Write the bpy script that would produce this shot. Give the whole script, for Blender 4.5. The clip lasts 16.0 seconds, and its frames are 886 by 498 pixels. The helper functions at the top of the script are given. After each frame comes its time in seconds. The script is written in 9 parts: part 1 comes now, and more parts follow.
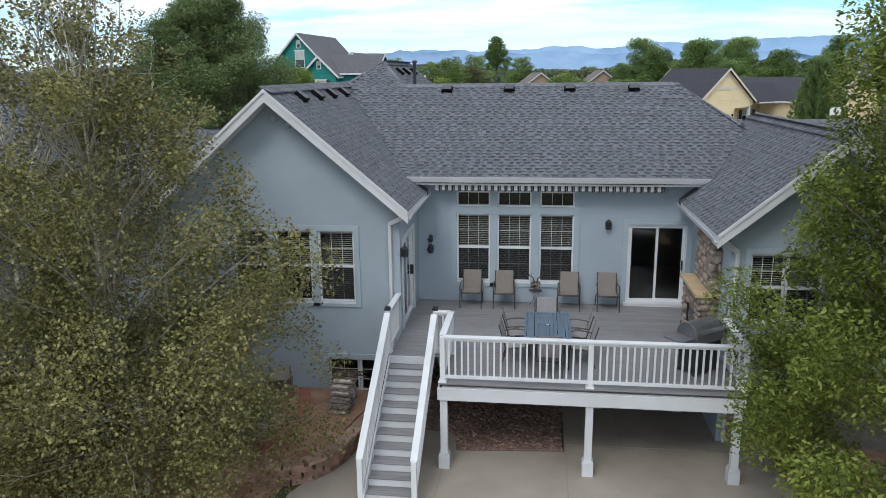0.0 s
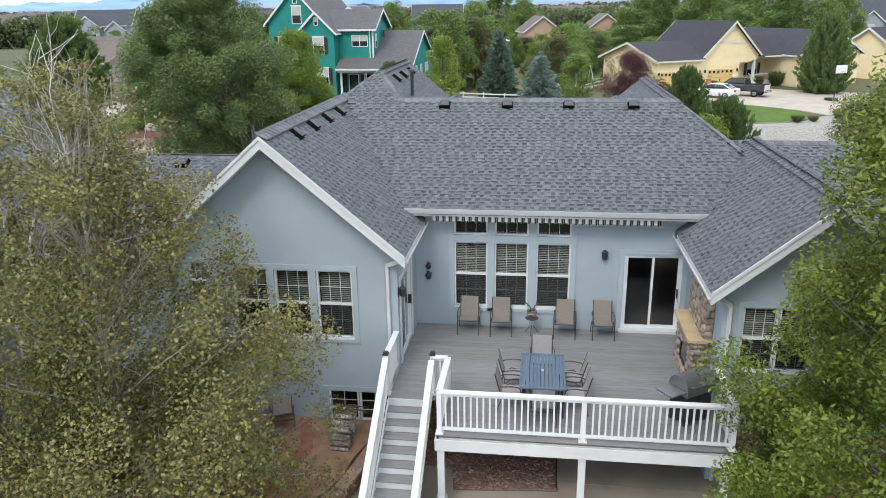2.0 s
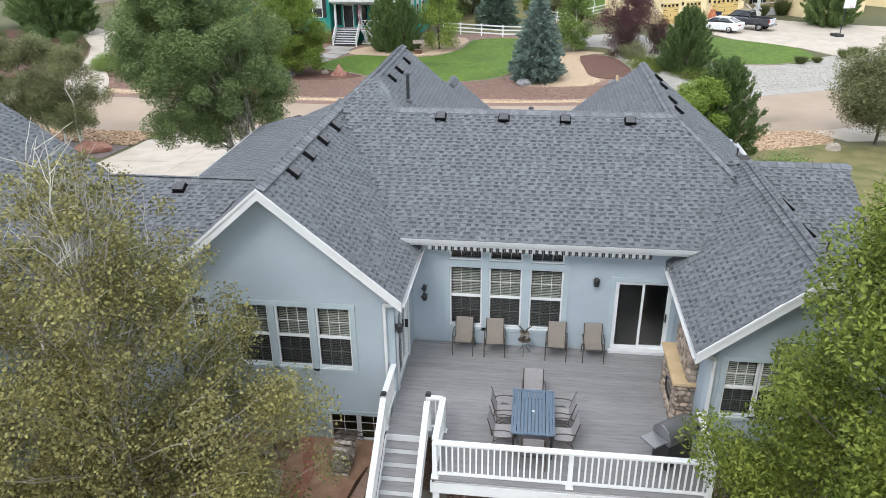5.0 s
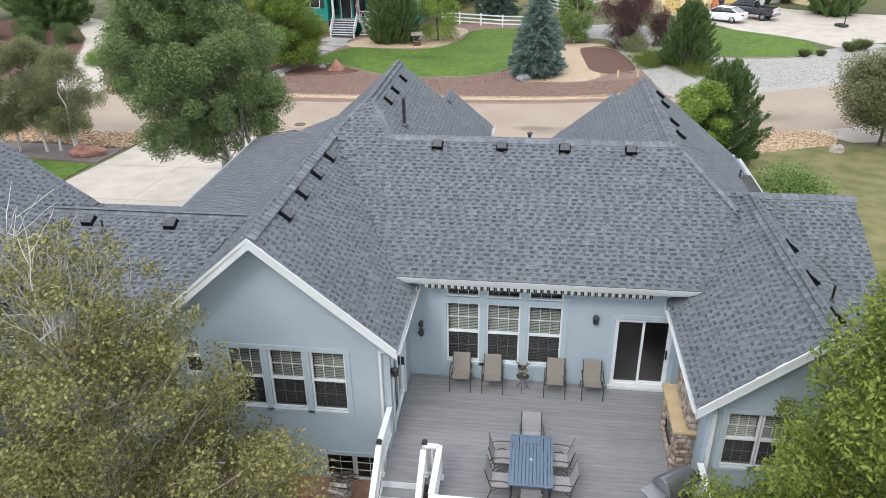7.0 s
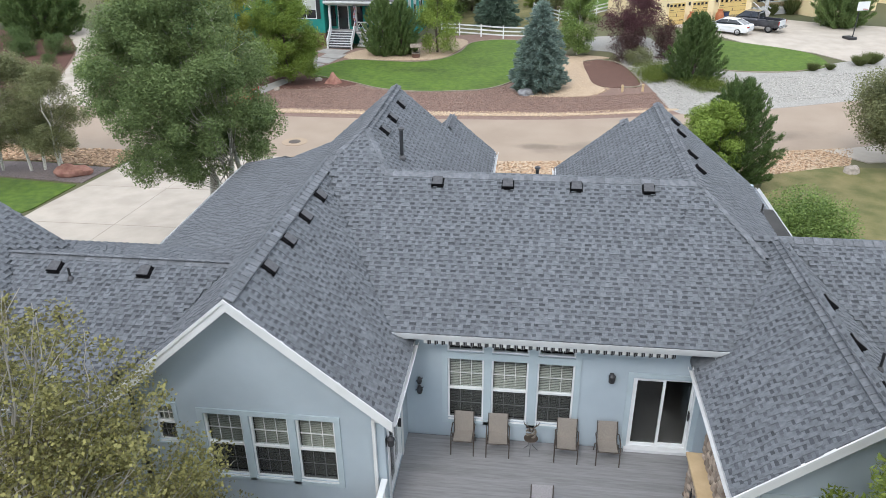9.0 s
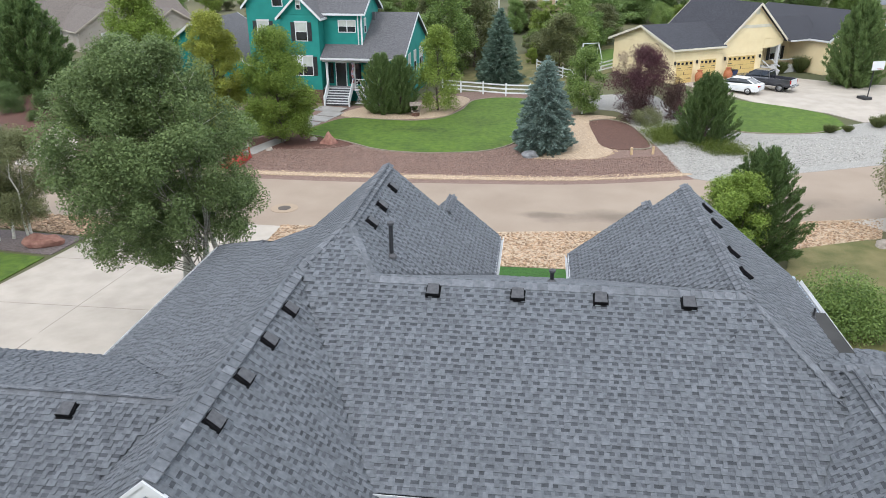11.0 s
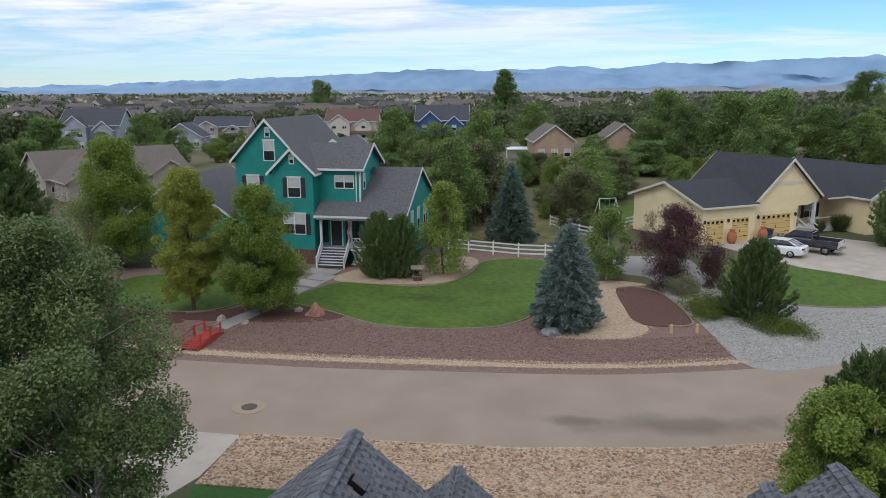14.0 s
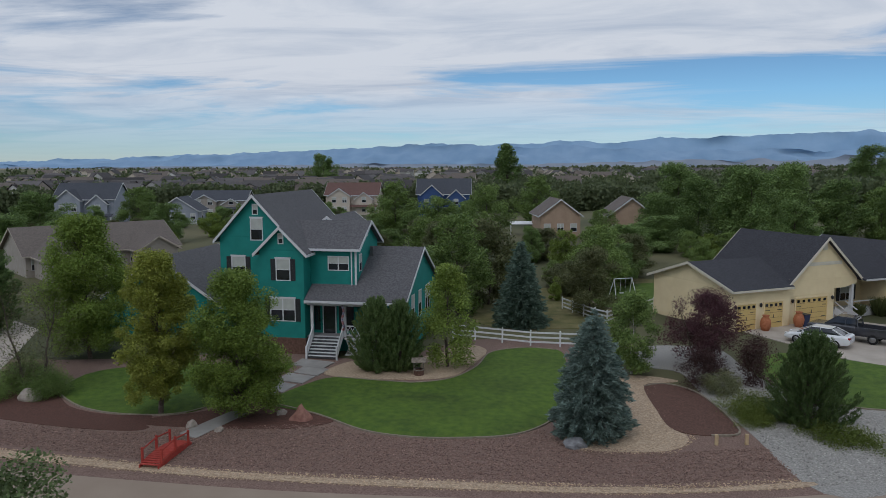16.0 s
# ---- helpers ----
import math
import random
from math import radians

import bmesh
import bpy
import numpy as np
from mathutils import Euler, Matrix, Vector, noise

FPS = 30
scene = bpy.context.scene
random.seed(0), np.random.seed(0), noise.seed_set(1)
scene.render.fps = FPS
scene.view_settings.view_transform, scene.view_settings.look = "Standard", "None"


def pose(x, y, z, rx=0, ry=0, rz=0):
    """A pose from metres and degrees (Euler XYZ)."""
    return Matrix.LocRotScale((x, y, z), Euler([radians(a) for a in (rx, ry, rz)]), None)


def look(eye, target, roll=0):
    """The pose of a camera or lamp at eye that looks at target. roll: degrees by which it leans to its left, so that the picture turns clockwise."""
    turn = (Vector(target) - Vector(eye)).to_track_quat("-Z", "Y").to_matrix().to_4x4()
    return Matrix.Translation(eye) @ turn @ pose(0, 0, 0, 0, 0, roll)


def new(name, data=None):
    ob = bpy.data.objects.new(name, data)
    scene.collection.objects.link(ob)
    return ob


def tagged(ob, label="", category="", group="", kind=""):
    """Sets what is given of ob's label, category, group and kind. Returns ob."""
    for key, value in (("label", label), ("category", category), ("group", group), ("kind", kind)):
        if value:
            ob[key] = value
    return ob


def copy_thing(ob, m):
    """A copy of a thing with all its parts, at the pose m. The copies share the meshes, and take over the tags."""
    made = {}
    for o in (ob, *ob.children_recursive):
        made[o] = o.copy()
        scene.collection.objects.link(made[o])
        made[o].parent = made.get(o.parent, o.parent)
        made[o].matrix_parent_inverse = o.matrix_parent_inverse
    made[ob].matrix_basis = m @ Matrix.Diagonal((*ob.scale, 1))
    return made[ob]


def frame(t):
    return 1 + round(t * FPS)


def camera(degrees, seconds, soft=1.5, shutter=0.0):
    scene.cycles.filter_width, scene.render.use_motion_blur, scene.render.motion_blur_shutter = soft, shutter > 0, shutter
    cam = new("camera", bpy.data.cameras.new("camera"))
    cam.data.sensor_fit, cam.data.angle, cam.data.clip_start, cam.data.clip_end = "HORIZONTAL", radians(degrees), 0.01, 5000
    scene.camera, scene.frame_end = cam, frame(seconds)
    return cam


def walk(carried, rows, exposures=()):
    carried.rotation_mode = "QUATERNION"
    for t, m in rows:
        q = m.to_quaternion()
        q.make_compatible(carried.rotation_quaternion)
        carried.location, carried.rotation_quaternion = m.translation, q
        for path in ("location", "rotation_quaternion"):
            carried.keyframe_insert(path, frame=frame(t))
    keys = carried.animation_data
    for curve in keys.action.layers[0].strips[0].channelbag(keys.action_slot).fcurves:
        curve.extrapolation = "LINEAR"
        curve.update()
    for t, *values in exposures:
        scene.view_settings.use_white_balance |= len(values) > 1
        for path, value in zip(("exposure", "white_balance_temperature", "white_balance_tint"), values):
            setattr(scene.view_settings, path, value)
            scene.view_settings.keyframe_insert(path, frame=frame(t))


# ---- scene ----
cam = camera(62.0, 16.0, soft=0.5)
PATH = [
    (0, (1.153, 3.174, 8.422), (0.903, 5.103, 7.957), -0.6),
    (0.5, (1.179, 3.33, 8.979), (0.928, 5.248, 8.474), -0.7),
    (1, (1.202, 3.479, 9.58), (0.951, 5.387, 9.034), -0.7),
    (1.5, (1.201, 3.577, 10.213), (0.952, 5.472, 9.625), -0.7),
    (2, (1.209, 3.713, 10.813), (0.96, 5.595, 10.185), -0.8),
    (2.5, (1.205, 3.835, 11.432), (0.959, 5.703, 10.763), -0.7),
    (3, (1.21, 3.936, 12.037), (0.965, 5.791, 11.33), -0.8),
    (3.5, (1.203, 4.047, 12.536), (0.961, 5.891, 11.799), -0.7),
    (6, (1.162, 4.973, 14.711), (0.933, 6.739, 13.801), -0.7),
    (6.5, (1.187, 5.219, 15.005), (0.957, 6.984, 14.093), -0.8),
    (7, (1.159, 5.596, 15.157), (0.929, 7.361, 14.245), -0.8),
    (7.5, (1.113, 6.034, 15.255), (0.885, 7.798, 14.341), -0.7),
    (8, (1.068, 6.541, 15.301), (0.839, 8.305, 14.386), -0.7),
    (8.2, (1.031, 6.724, 15.323), (0.804, 8.488, 14.409), -0.7),
    (10.3, (0.637, 9.87, 15.372), (0.409, 11.671, 14.533), -0.5),
    (10.5, (0.624, 10.281, 15.392), (0.392, 12.088, 14.566), -0.4),
    (11, (0.487, 11.427, 15.349), (0.252, 13.252, 14.566), -0.4),
    (11.5, (0.342, 12.678, 15.35), (0.102, 14.525, 14.621), -0.3),
    (12, (0.174, 14.085, 15.342), (-0.071, 15.953, 14.673), -0.3),
    (12.5, (-0.003, 15.602, 15.35), (-0.254, 17.491, 14.741), -0.3),
    (13, (-0.196, 17.186, 15.328), (-0.452, 19.093, 14.782), -0.4),
    (13.5, (-0.402, 18.87, 15.283), (-0.661, 20.794, 14.8), -0.3),
    (14, (-0.552, 20.505, 15.186), (-0.818, 22.442, 14.766), -0.2),
    (14.5, (-0.764, 22.094, 15.178), (-1.034, 24.043, 14.816), -0.2),
    (15, (-1.021, 23.683, 15.197), (-1.294, 25.641, 14.89), -0.2),
    (15.5, (-1.305, 25.218, 15.13), (-1.579, 27.182, 14.87), -0.3),
    (16, (-1.661, 26.685, 15.193), (-1.933, 28.654, 14.965), -0.2),
]
walk(cam, [(t, look(eye, target, roll)) for t, eye, target, roll in PATH],
     [(0, 0.46, 6200, 10), (0.5, 0.52, 6250, 10), (1, 0.64, 6280, 10), (1.5, 0.83, 6350, 10), (2, 1.0, 6400, 10), (2.5, 1.1, 6420, 10), (3.5, 1.22, 6440, 10), (6, 1.14, 6420, 10), (8, 1.1, 6350, 10), (10.5, 0.98, 6300, 10),
      (11.5, 1.02, 6300, 10), (12.5, 0.84, 6330, 10), (13, 0.46, 6220, 10), (13.5, 0.29, 6190, 11), (14.5, -0.2, 6190, 12), (15.5, -0.41, 6120, 11), (16, -0.58, 6050, 11)])

# ---- world and sun ----
world = bpy.data.worlds.new("sky")
scene.world = world
world.use_nodes = True
wn, wl = world.node_tree.nodes, world.node_tree.links
SUN_UP, SUN_ROUND = radians(48), radians(200)
sky = wn.new("ShaderNodeTexSky")
sky.sky_type = 'NISHITA'
sky.sun_disc = False
sky.sun_elevation, sky.sun_rotation = SUN_UP, SUN_ROUND
sky.altitude, sky.air_density, sky.dust_density, sky.ozone_density = 1500, 1.0, 0.3, 2.5
wtc = wn.new("ShaderNodeTexCoord")
wsep = wn.new("ShaderNodeSeparateXYZ")
wl.new(wtc.outputs["Generated"], wsep.inputs[0])


def wmath(op, a, b=None, clamp=False):
    n = wn.new("ShaderNodeMath")
    n.operation, n.use_clamp = op, clamp
    for k, v in enumerate((a, b)):
        if v is None:
            continue
        if isinstance(v, (int, float)):
            n.inputs[k].default_value = v
        else:
            wl.new(v, n.inputs[k])
    return n.outputs[0]


# a flat cloud deck: the sky's directions meet a plane overhead
wz = wmath('MAXIMUM', wsep.outputs[2], 0.0)
wden = wmath('ADD', wz, 0.055)
wcx = wmath('DIVIDE', wsep.outputs[0], wden)
wcy = wmath('DIVIDE', wsep.outputs[1], wden)
wcomb = wn.new("ShaderNodeCombineXYZ")
wl.new(wcx, wcomb.inputs[0])
wl.new(wcy, wcomb.inputs[1])


def cloud_noise(scale, sx, sy, detail, off, rough=0.55):
    mp = wn.new("ShaderNodeMapping")
    mp.inputs["Scale"].default_value = (sx, sy, 1)
    mp.inputs["Location"].default_value = (off, off * 0.7, 0)
    mp.inputs["Rotation"].default_value = (0, 0, radians(-14))
    nz = wn.new("ShaderNodeTexNoise")
    nz.inputs["Scale"].default_value = scale
    nz.inputs["Detail"].default_value = detail
    nz.inputs["Roughness"].default_value = rough
    nz.inputs["Distortion"].default_value = 0.7
    wl.new(wcomb.outputs[0], mp.inputs["Vector"])
    wl.new(mp.outputs[0], nz.inputs["Vector"])
    return nz.outputs["Fac"]


def wramp(fac, stops):
    r = wn.new("ShaderNodeValToRGB")
    el = r.color_ramp.elements
    while len(el) < len(stops):
        el.new(0.5)
    for e, (p, c) in zip(el, stops):
        e.position, e.color = p, (*c, 1)
    wl.new(fac, r.inputs[0])
    return r.outputs[0]


# a clear break in the clouds to the west, low over the mountains
gap_x = wramp(wsep.outputs[0], [(0.0, (0, 0, 0)), (0.30, (1, 1, 1))])
gap_z = wramp(wsep.outputs[2], [(0.03, (0, 0, 0)), (0.06, (1, 1, 1)), (0.10, (1, 1, 1)), (0.135, (0, 0, 0))])
gap = wmath('MULTIPLY', wmath('MULTIPLY', gap_x, gap_z), 0.16)
cover = wramp(wmath('SUBTRACT', cloud_noise(0.42, 0.75, 1.15, 9, 3.1, 0.6), gap), [(0.34, (0, 0, 0)), (0.49, (1, 1, 1))])
shade = wramp(cloud_noise(0.8, 0.75, 1.3, 7, 7.7, 0.6), [(0.34, (10.2, 11.2, 12.6)), (0.56, (14.0, 14.4, 14.9))])
low = wramp(wsep.outputs[2], [(0.02, (0.12, 0.12, 0.12)), (0.10, (1, 1, 1))])
cmul = wn.new("ShaderNodeMix")
cmul.data_type = 'RGBA'
cmul.blend_type = 'MULTIPLY'
cmul.inputs[0].default_value = 1.0
wl.new(cover, cmul.inputs[6])
wl.new(low, cmul.inputs[7])
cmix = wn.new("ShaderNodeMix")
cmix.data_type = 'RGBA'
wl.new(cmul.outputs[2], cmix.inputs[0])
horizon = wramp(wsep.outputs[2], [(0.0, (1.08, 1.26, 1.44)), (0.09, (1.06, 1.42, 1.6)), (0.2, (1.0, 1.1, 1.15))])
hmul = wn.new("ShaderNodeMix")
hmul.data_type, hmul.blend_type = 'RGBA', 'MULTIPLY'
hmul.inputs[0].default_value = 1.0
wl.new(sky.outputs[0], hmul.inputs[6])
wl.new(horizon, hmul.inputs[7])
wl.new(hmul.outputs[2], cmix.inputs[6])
zen = wramp(wsep.outputs[2], [(0.0, (0.86, 0.86, 0.86)), (0.40, (0.92, 0.92, 0.92)), (0.85, (1.12, 1.12, 1.12))])
zmul = wn.new("ShaderNodeMix")
zmul.data_type, zmul.blend_type = 'RGBA', 'MULTIPLY'
zmul.inputs[0].default_value = 1.0
wl.new(shade, zmul.inputs[6])
wl.new(zen, zmul.inputs[7])
wl.new(zmul.outputs[2], cmix.inputs[7])
wbg = wn["Background"]
wbg.inputs["Strength"].default_value = 0.077
wl.new(cmix.outputs[2], wbg.inputs["Color"])

sun = new("sun", bpy.data.lights.new("sun", 'SUN'))
sun.data.energy, sun.data.angle, sun.data.color = 0.75, radians(20), (1.0, 0.95, 0.88)
sun_dir = Vector((math.sin(SUN_ROUND) * math.cos(SUN_UP), math.cos(SUN_ROUND) * math.cos(SUN_UP), math.sin(SUN_UP)))
sun.matrix_world = look(sun_dir * 60, (0, 0, 0))

# ---- materials ----
MATS = {}


def mat(name, c1, c2=None, scale=3.0, rough=0.8, bump=0.0, bscale=40.0, rand="", spread=0.0, metal=0.0, stain=0.0,
        stretch=(1, 1, 1), spec=0.5, coat=0.0):
    """Procedural surface: two-scale colour variation, bump, and optional variation by piece (rand: island or object)."""
    if name in MATS:
        return MATS[name]
    m = bpy.data.materials.new(name)
    m.use_nodes = True
    n, l = m.node_tree.nodes, m.node_tree.links
    p = n["Principled BSDF"]
    p.inputs["Roughness"].default_value = rough
    p.inputs["Metallic"].default_value = metal
    p.inputs["Specular IOR Level"].default_value = spec
    p.inputs["Coat Weight"].default_value = coat
    tc = n.new("ShaderNodeTexCoord")
    mp = n.new("ShaderNodeMapping")
    mp.inputs["Scale"].default_value = stretch
    geo_pos = n.new("ShaderNodeNewGeometry")
    l.new(geo_pos.outputs["Position"], mp.inputs["Vector"])
    c2 = c2 or tuple(min(1, v * 1.12) for v in c1)
    nz = n.new("ShaderNodeTexNoise")
    nz.inputs["Scale"].default_value, nz.inputs["Detail"].default_value = scale, 6
    l.new(mp.outputs[0], nz.inputs["Vector"])
    rmp = n.new("ShaderNodeValToRGB")
    rmp.color_ramp.elements[0].position, rmp.color_ramp.elements[1].position = 0.33, 0.67
    rmp.color_ramp.elements[0].color, rmp.color_ramp.elements[1].color = (*c1, 1), (*c2, 1)
    l.new(nz.outputs["Fac"], rmp.inputs[0])
    col = rmp.outputs[0]

    def mult(a, fac_socket, lo, hi):
        mr = n.new("ShaderNodeMapRange")
        mr.inputs[3].default_value, mr.inputs[4].default_value = lo, hi
        l.new(fac_socket, mr.inputs[0])
        x = n.new("ShaderNodeMix")
        x.data_type, x.blend_type = 'RGBA', 'MULTIPLY'
        x.inputs[0].default_value = 1
        l.new(a, x.inputs[6])
        l.new(mr.outputs[0], x.inputs[7])
        return x.outputs[2]

    if rand == "island":
        col = mult(col, geo_pos.outputs["Random Per Island"], 1 - spread, 1 + spread)
    elif rand == "object":
        oi = n.new("ShaderNodeObjectInfo")
        col = mult(col, oi.outputs["Random"], 1 - spread, 1 + spread)
    if stain:
        n2 = n.new("ShaderNodeTexNoise")
        n2.inputs["Scale"].default_value, n2.inputs["Detail"].default_value = scale * 0.13, 4
        l.new(mp.outputs[0], n2.inputs["Vector"])
        col = mult(col, n2.outputs["Fac"], 1 - stain, 1 + stain)
    l.new(col, p.inputs["Base Color"])
    if bump:
        n3 = n.new("ShaderNodeTexNoise")
        n3.inputs["Scale"].default_value, n3.inputs["Detail"].default_value = bscale, 4
        l.new(mp.outputs[0], n3.inputs["Vector"])
        b = n.new("ShaderNodeBump")
        b.inputs["Strength"].default_value, b.inputs["Distance"].default_value = bump, 0.02
        l.new(n3.outputs["Fac"], b.inputs["Height"])
        l.new(b.outputs[0], p.inputs["Normal"])
    MATS[name] = m
    return m


def leaf_mat(name, c1, c2, gloss=0.55, glow=0.4, mid=None):
    """Leaves: colour differs from leaf to leaf and from clump to clump, and light shines through a little."""
    if name in MATS:
        return MATS[name]
    m = bpy.data.materials.new(name)
    m.use_nodes = True
    n, l = m.node_tree.nodes, m.node_tree.links
    p = n["Principled BSDF"]
    p.inputs["Roughness"].default_value = gloss
    p.inputs["Specular IOR Level"].default_value = 0.25
    g = n.new("ShaderNodeNewGeometry")
    nz = n.new("ShaderNodeTexNoise")
    nz.inputs["Scale"].default_value, nz.inputs["Detail"].default_value = 0.8, 3
    l.new(g.outputs["Position"], nz.inputs["Vector"])
    a = n.new("ShaderNodeMath")
    a.operation = 'ADD'
    l.new(g.outputs["Random Per Island"], a.inputs[0])
    l.new(nz.outputs["Fac"], a.inputs[1])
    oi = n.new("ShaderNodeObjectInfo")
    a3 = n.new("ShaderNodeMath")
    a3.operation = 'MULTIPLY_ADD'
    a3.inputs[1].default_value = 0.35
    l.new(oi.outputs["Random"], a3.inputs[0])
    l.new(a.outputs[0], a3.inputs[2])
    mr = n.new("ShaderNodeMapRange")
    mr.inputs[1].default_value, mr.inputs[2].default_value = 0.35, 2.0
    l.new(a3.outputs[0], mr.inputs[0])
    r = n.new("ShaderNodeValToRGB")
    r.color_ramp.elements[0].color, r.color_ramp.elements[1].color = (*c1, 1), (*c2, 1)
    if mid:
        r.color_ramp.elements.new(0.42).color = (*mid, 1)
    l.new(mr.outputs[0], r.inputs[0])
    l.new(r.outputs[0], p.inputs["Base Color"])
    tr = n.new("ShaderNodeBsdfTranslucent")
    l.new(r.outputs[0], tr.inputs["Color"])
    mx = n.new("ShaderNodeMixShader")
    mx.inputs[0].default_value = glow
    l.new(p.outputs[0], mx.inputs[1])
    l.new(tr.outputs[0], mx.inputs[2])
    l.new(mx.outputs[0], n["Material Output"].inputs["Surface"])
    MATS[name] = m
    return m


def glass_mat():
    if "window_glass" in MATS:
        return MATS["window_glass"]
    m = bpy.data.materials.new("window_glass")
    m.use_nodes = True
    p = m.node_tree.nodes["Principled BSDF"]
    p.inputs["Base Color"].default_value = (0.82, 0.87, 0.87, 1)
    p.inputs["Roughness"].default_value = 0.02
    p.inputs["Transmission Weight"].default_value = 1.0
    p.inputs["IOR"].default_value = 1.45
    MATS["window_glass"] = m
    return m


STUCCO = mat("blue_grey_stucco", (0.348, 0.403, 0.447), (0.38, 0.438, 0.482), 1.2, 0.92, 0.35, 90, stain=0.05)
TRIMC = mat("blue_grey_trim", (0.36, 0.425, 0.46), (0.40, 0.465, 0.50), 2.0, 0.8, 0.1, 60)
WHITE = mat("white_paint", (0.585, 0.59, 0.595), (0.66, 0.665, 0.67), 1.5, 0.5, 0.05, 30, stain=0.05)
VINYL = mat("white_vinyl", (0.66, 0.67, 0.675), (0.73, 0.74, 0.745), 2.0, 0.35)
SHINGLE = mat("grey_shingle", (0.115, 0.122, 0.134), (0.163, 0.174, 0.188), 9, 0.95, 0.6, 220, "island", 0.12, stain=0.13)
SHINGLE1 = mat("grey_shingle_single", (0.115, 0.122, 0.134), (0.163, 0.174, 0.188), 9, 0.95, 0.6, 220, "object", 0.12, stain=0.13)
# dark granule print that also carries the shade under the tabs above
SHADE_BAND = mat("granule_shade_band", (0.062, 0.067, 0.076), (0.096, 0.102, 0.113), 9, 0.95, 0.6, 220, "island", 0.3)
CAPS = mat("ridge_shingle", (0.132, 0.14, 0.153), (0.185, 0.193, 0.208), 9, 0.95, 0.6, 220, "object", 0.2)
ROOFBASE = mat("roof_underlay", (0.105, 0.112, 0.123), (0.15, 0.16, 0.172), 9, 0.95, 0.5, 200)
DECKM = mat("grey_composite_decking", (0.20, 0.195, 0.198), (0.255, 0.25, 0.252), 6, 0.75, 0.25, 60, "object", 0.07, stretch=(0.3, 3, 1), stain=0.10)
BLACKM = mat("black_metal", (0.018, 0.018, 0.02), (0.03, 0.03, 0.033), 8, 0.45)
# rooms behind the glass: their dimness is painted in as near-black
DARKIN = mat("room_shade_dark", (0.03, 0.029, 0.028), (0.05, 0.048, 0.045), 1, 0.9)
BLIND = mat("cream_blind", (0.42, 0.43, 0.395), (0.48, 0.49, 0.45), 3, 0.6)
GLASS = glass_mat()


def screen_mat():
    """Fine dark mesh that lets about half the light through."""
    m = bpy.data.materials.new("insect_screen")
    m.use_nodes = True
    n, l = m.node_tree.nodes, m.node_tree.links
    tr, mx = n.new("ShaderNodeBsdfTransparent"), n.new("ShaderNodeMixShader")
    n["Principled BSDF"].inputs["Base Color"].default_value = (0.03, 0.03, 0.032, 1)
    n["Principled BSDF"].inputs["Roughness"].default_value = 0.8
    mx.inputs[0].default_value = 0.42
    l.new(tr.outputs[0], mx.inputs[1])
    l.new(n["Principled BSDF"].outputs[0], mx.inputs[2])
    l.new(mx.outputs[0], n["Material Output"].inputs["Surface"])
    return m


SCREEN = screen_mat()
DARKGLASS = mat("dark_window", (0.012, 0.014, 0.017), (0.03, 0.034, 0.04), 0.6, 0.08, spec=0.7)
CONCRETE = mat("pale_concrete", (0.39, 0.34, 0.285), (0.47, 0.415, 0.35), 0.8, 0.9, 0.2, 30, stain=0.12)
PATHC = mat("grey_path_concrete", (0.27, 0.255, 0.235), (0.34, 0.325, 0.30), 0.9, 0.9, 0.2, 30, stain=0.15)
PATIOC = mat("patio_concrete", (0.31, 0.265, 0.215), (0.39, 0.34, 0.28), 0.9, 0.9, 0.2, 30, stain=0.15)
ASPHALT = mat("worn_pinkish_asphalt", (0.292, 0.226, 0.17), (0.335, 0.265, 0.202), 0.35, 0.92, 0.3, 60, stain=0.14)


def dark_patch(m, cx, cy, rot, rx, ry, depth):
    """Darkens a ragged oval patch of a surface, as spilt water or lusher grass does."""
    n, l = m.node_tree.nodes, m.node_tree.links
    g, mp, nz = n.new("ShaderNodeNewGeometry"), n.new("ShaderNodeMapping"), n.new("ShaderNodeTexNoise")
    mp.vector_type = 'TEXTURE'
    mp.inputs["Location"].default_value, mp.inputs["Rotation"].default_value, mp.inputs["Scale"].default_value = (cx, cy, 0), (0, 0, radians(rot)), (rx, ry, 1000)
    nz.inputs["Scale"].default_value, nz.inputs["Detail"].default_value = 0.5, 5
    l.new(g.outputs["Position"], mp.inputs["Vector"])
    l.new(g.outputs["Position"], nz.inputs["Vector"])
    ln = n.new("ShaderNodeVectorMath")
    ln.operation = 'LENGTH'
    l.new(mp.outputs[0], ln.inputs[0])
    ad = n.new("ShaderNodeMath")
    ad.operation = 'MULTIPLY_ADD'
    ad.inputs[1].default_value = 1.6
    l.new(nz.outputs["Fac"], ad.inputs[0])
    l.new(ln.outputs["Value"], ad.inputs[2])
    mr = n.new("ShaderNodeMapRange")
    mr.inputs[1].default_value, mr.inputs[2].default_value, mr.inputs[3].default_value, mr.inputs[4].default_value = 1.0, 1.85, depth, 1.0
    l.new(ad.outputs[0], mr.inputs[0])
    x = n.new("ShaderNodeMix")
    x.data_type, x.blend_type = 'RGBA', 'MULTIPLY'
    x.inputs[0].default_value = 1
    base = n["Principled BSDF"].inputs["Base Color"]
    l.new(base.links[0].from_socket, x.inputs[6])
    l.new(mr.outputs[0], x.inputs[7])
    l.new(x.outputs[2], base)


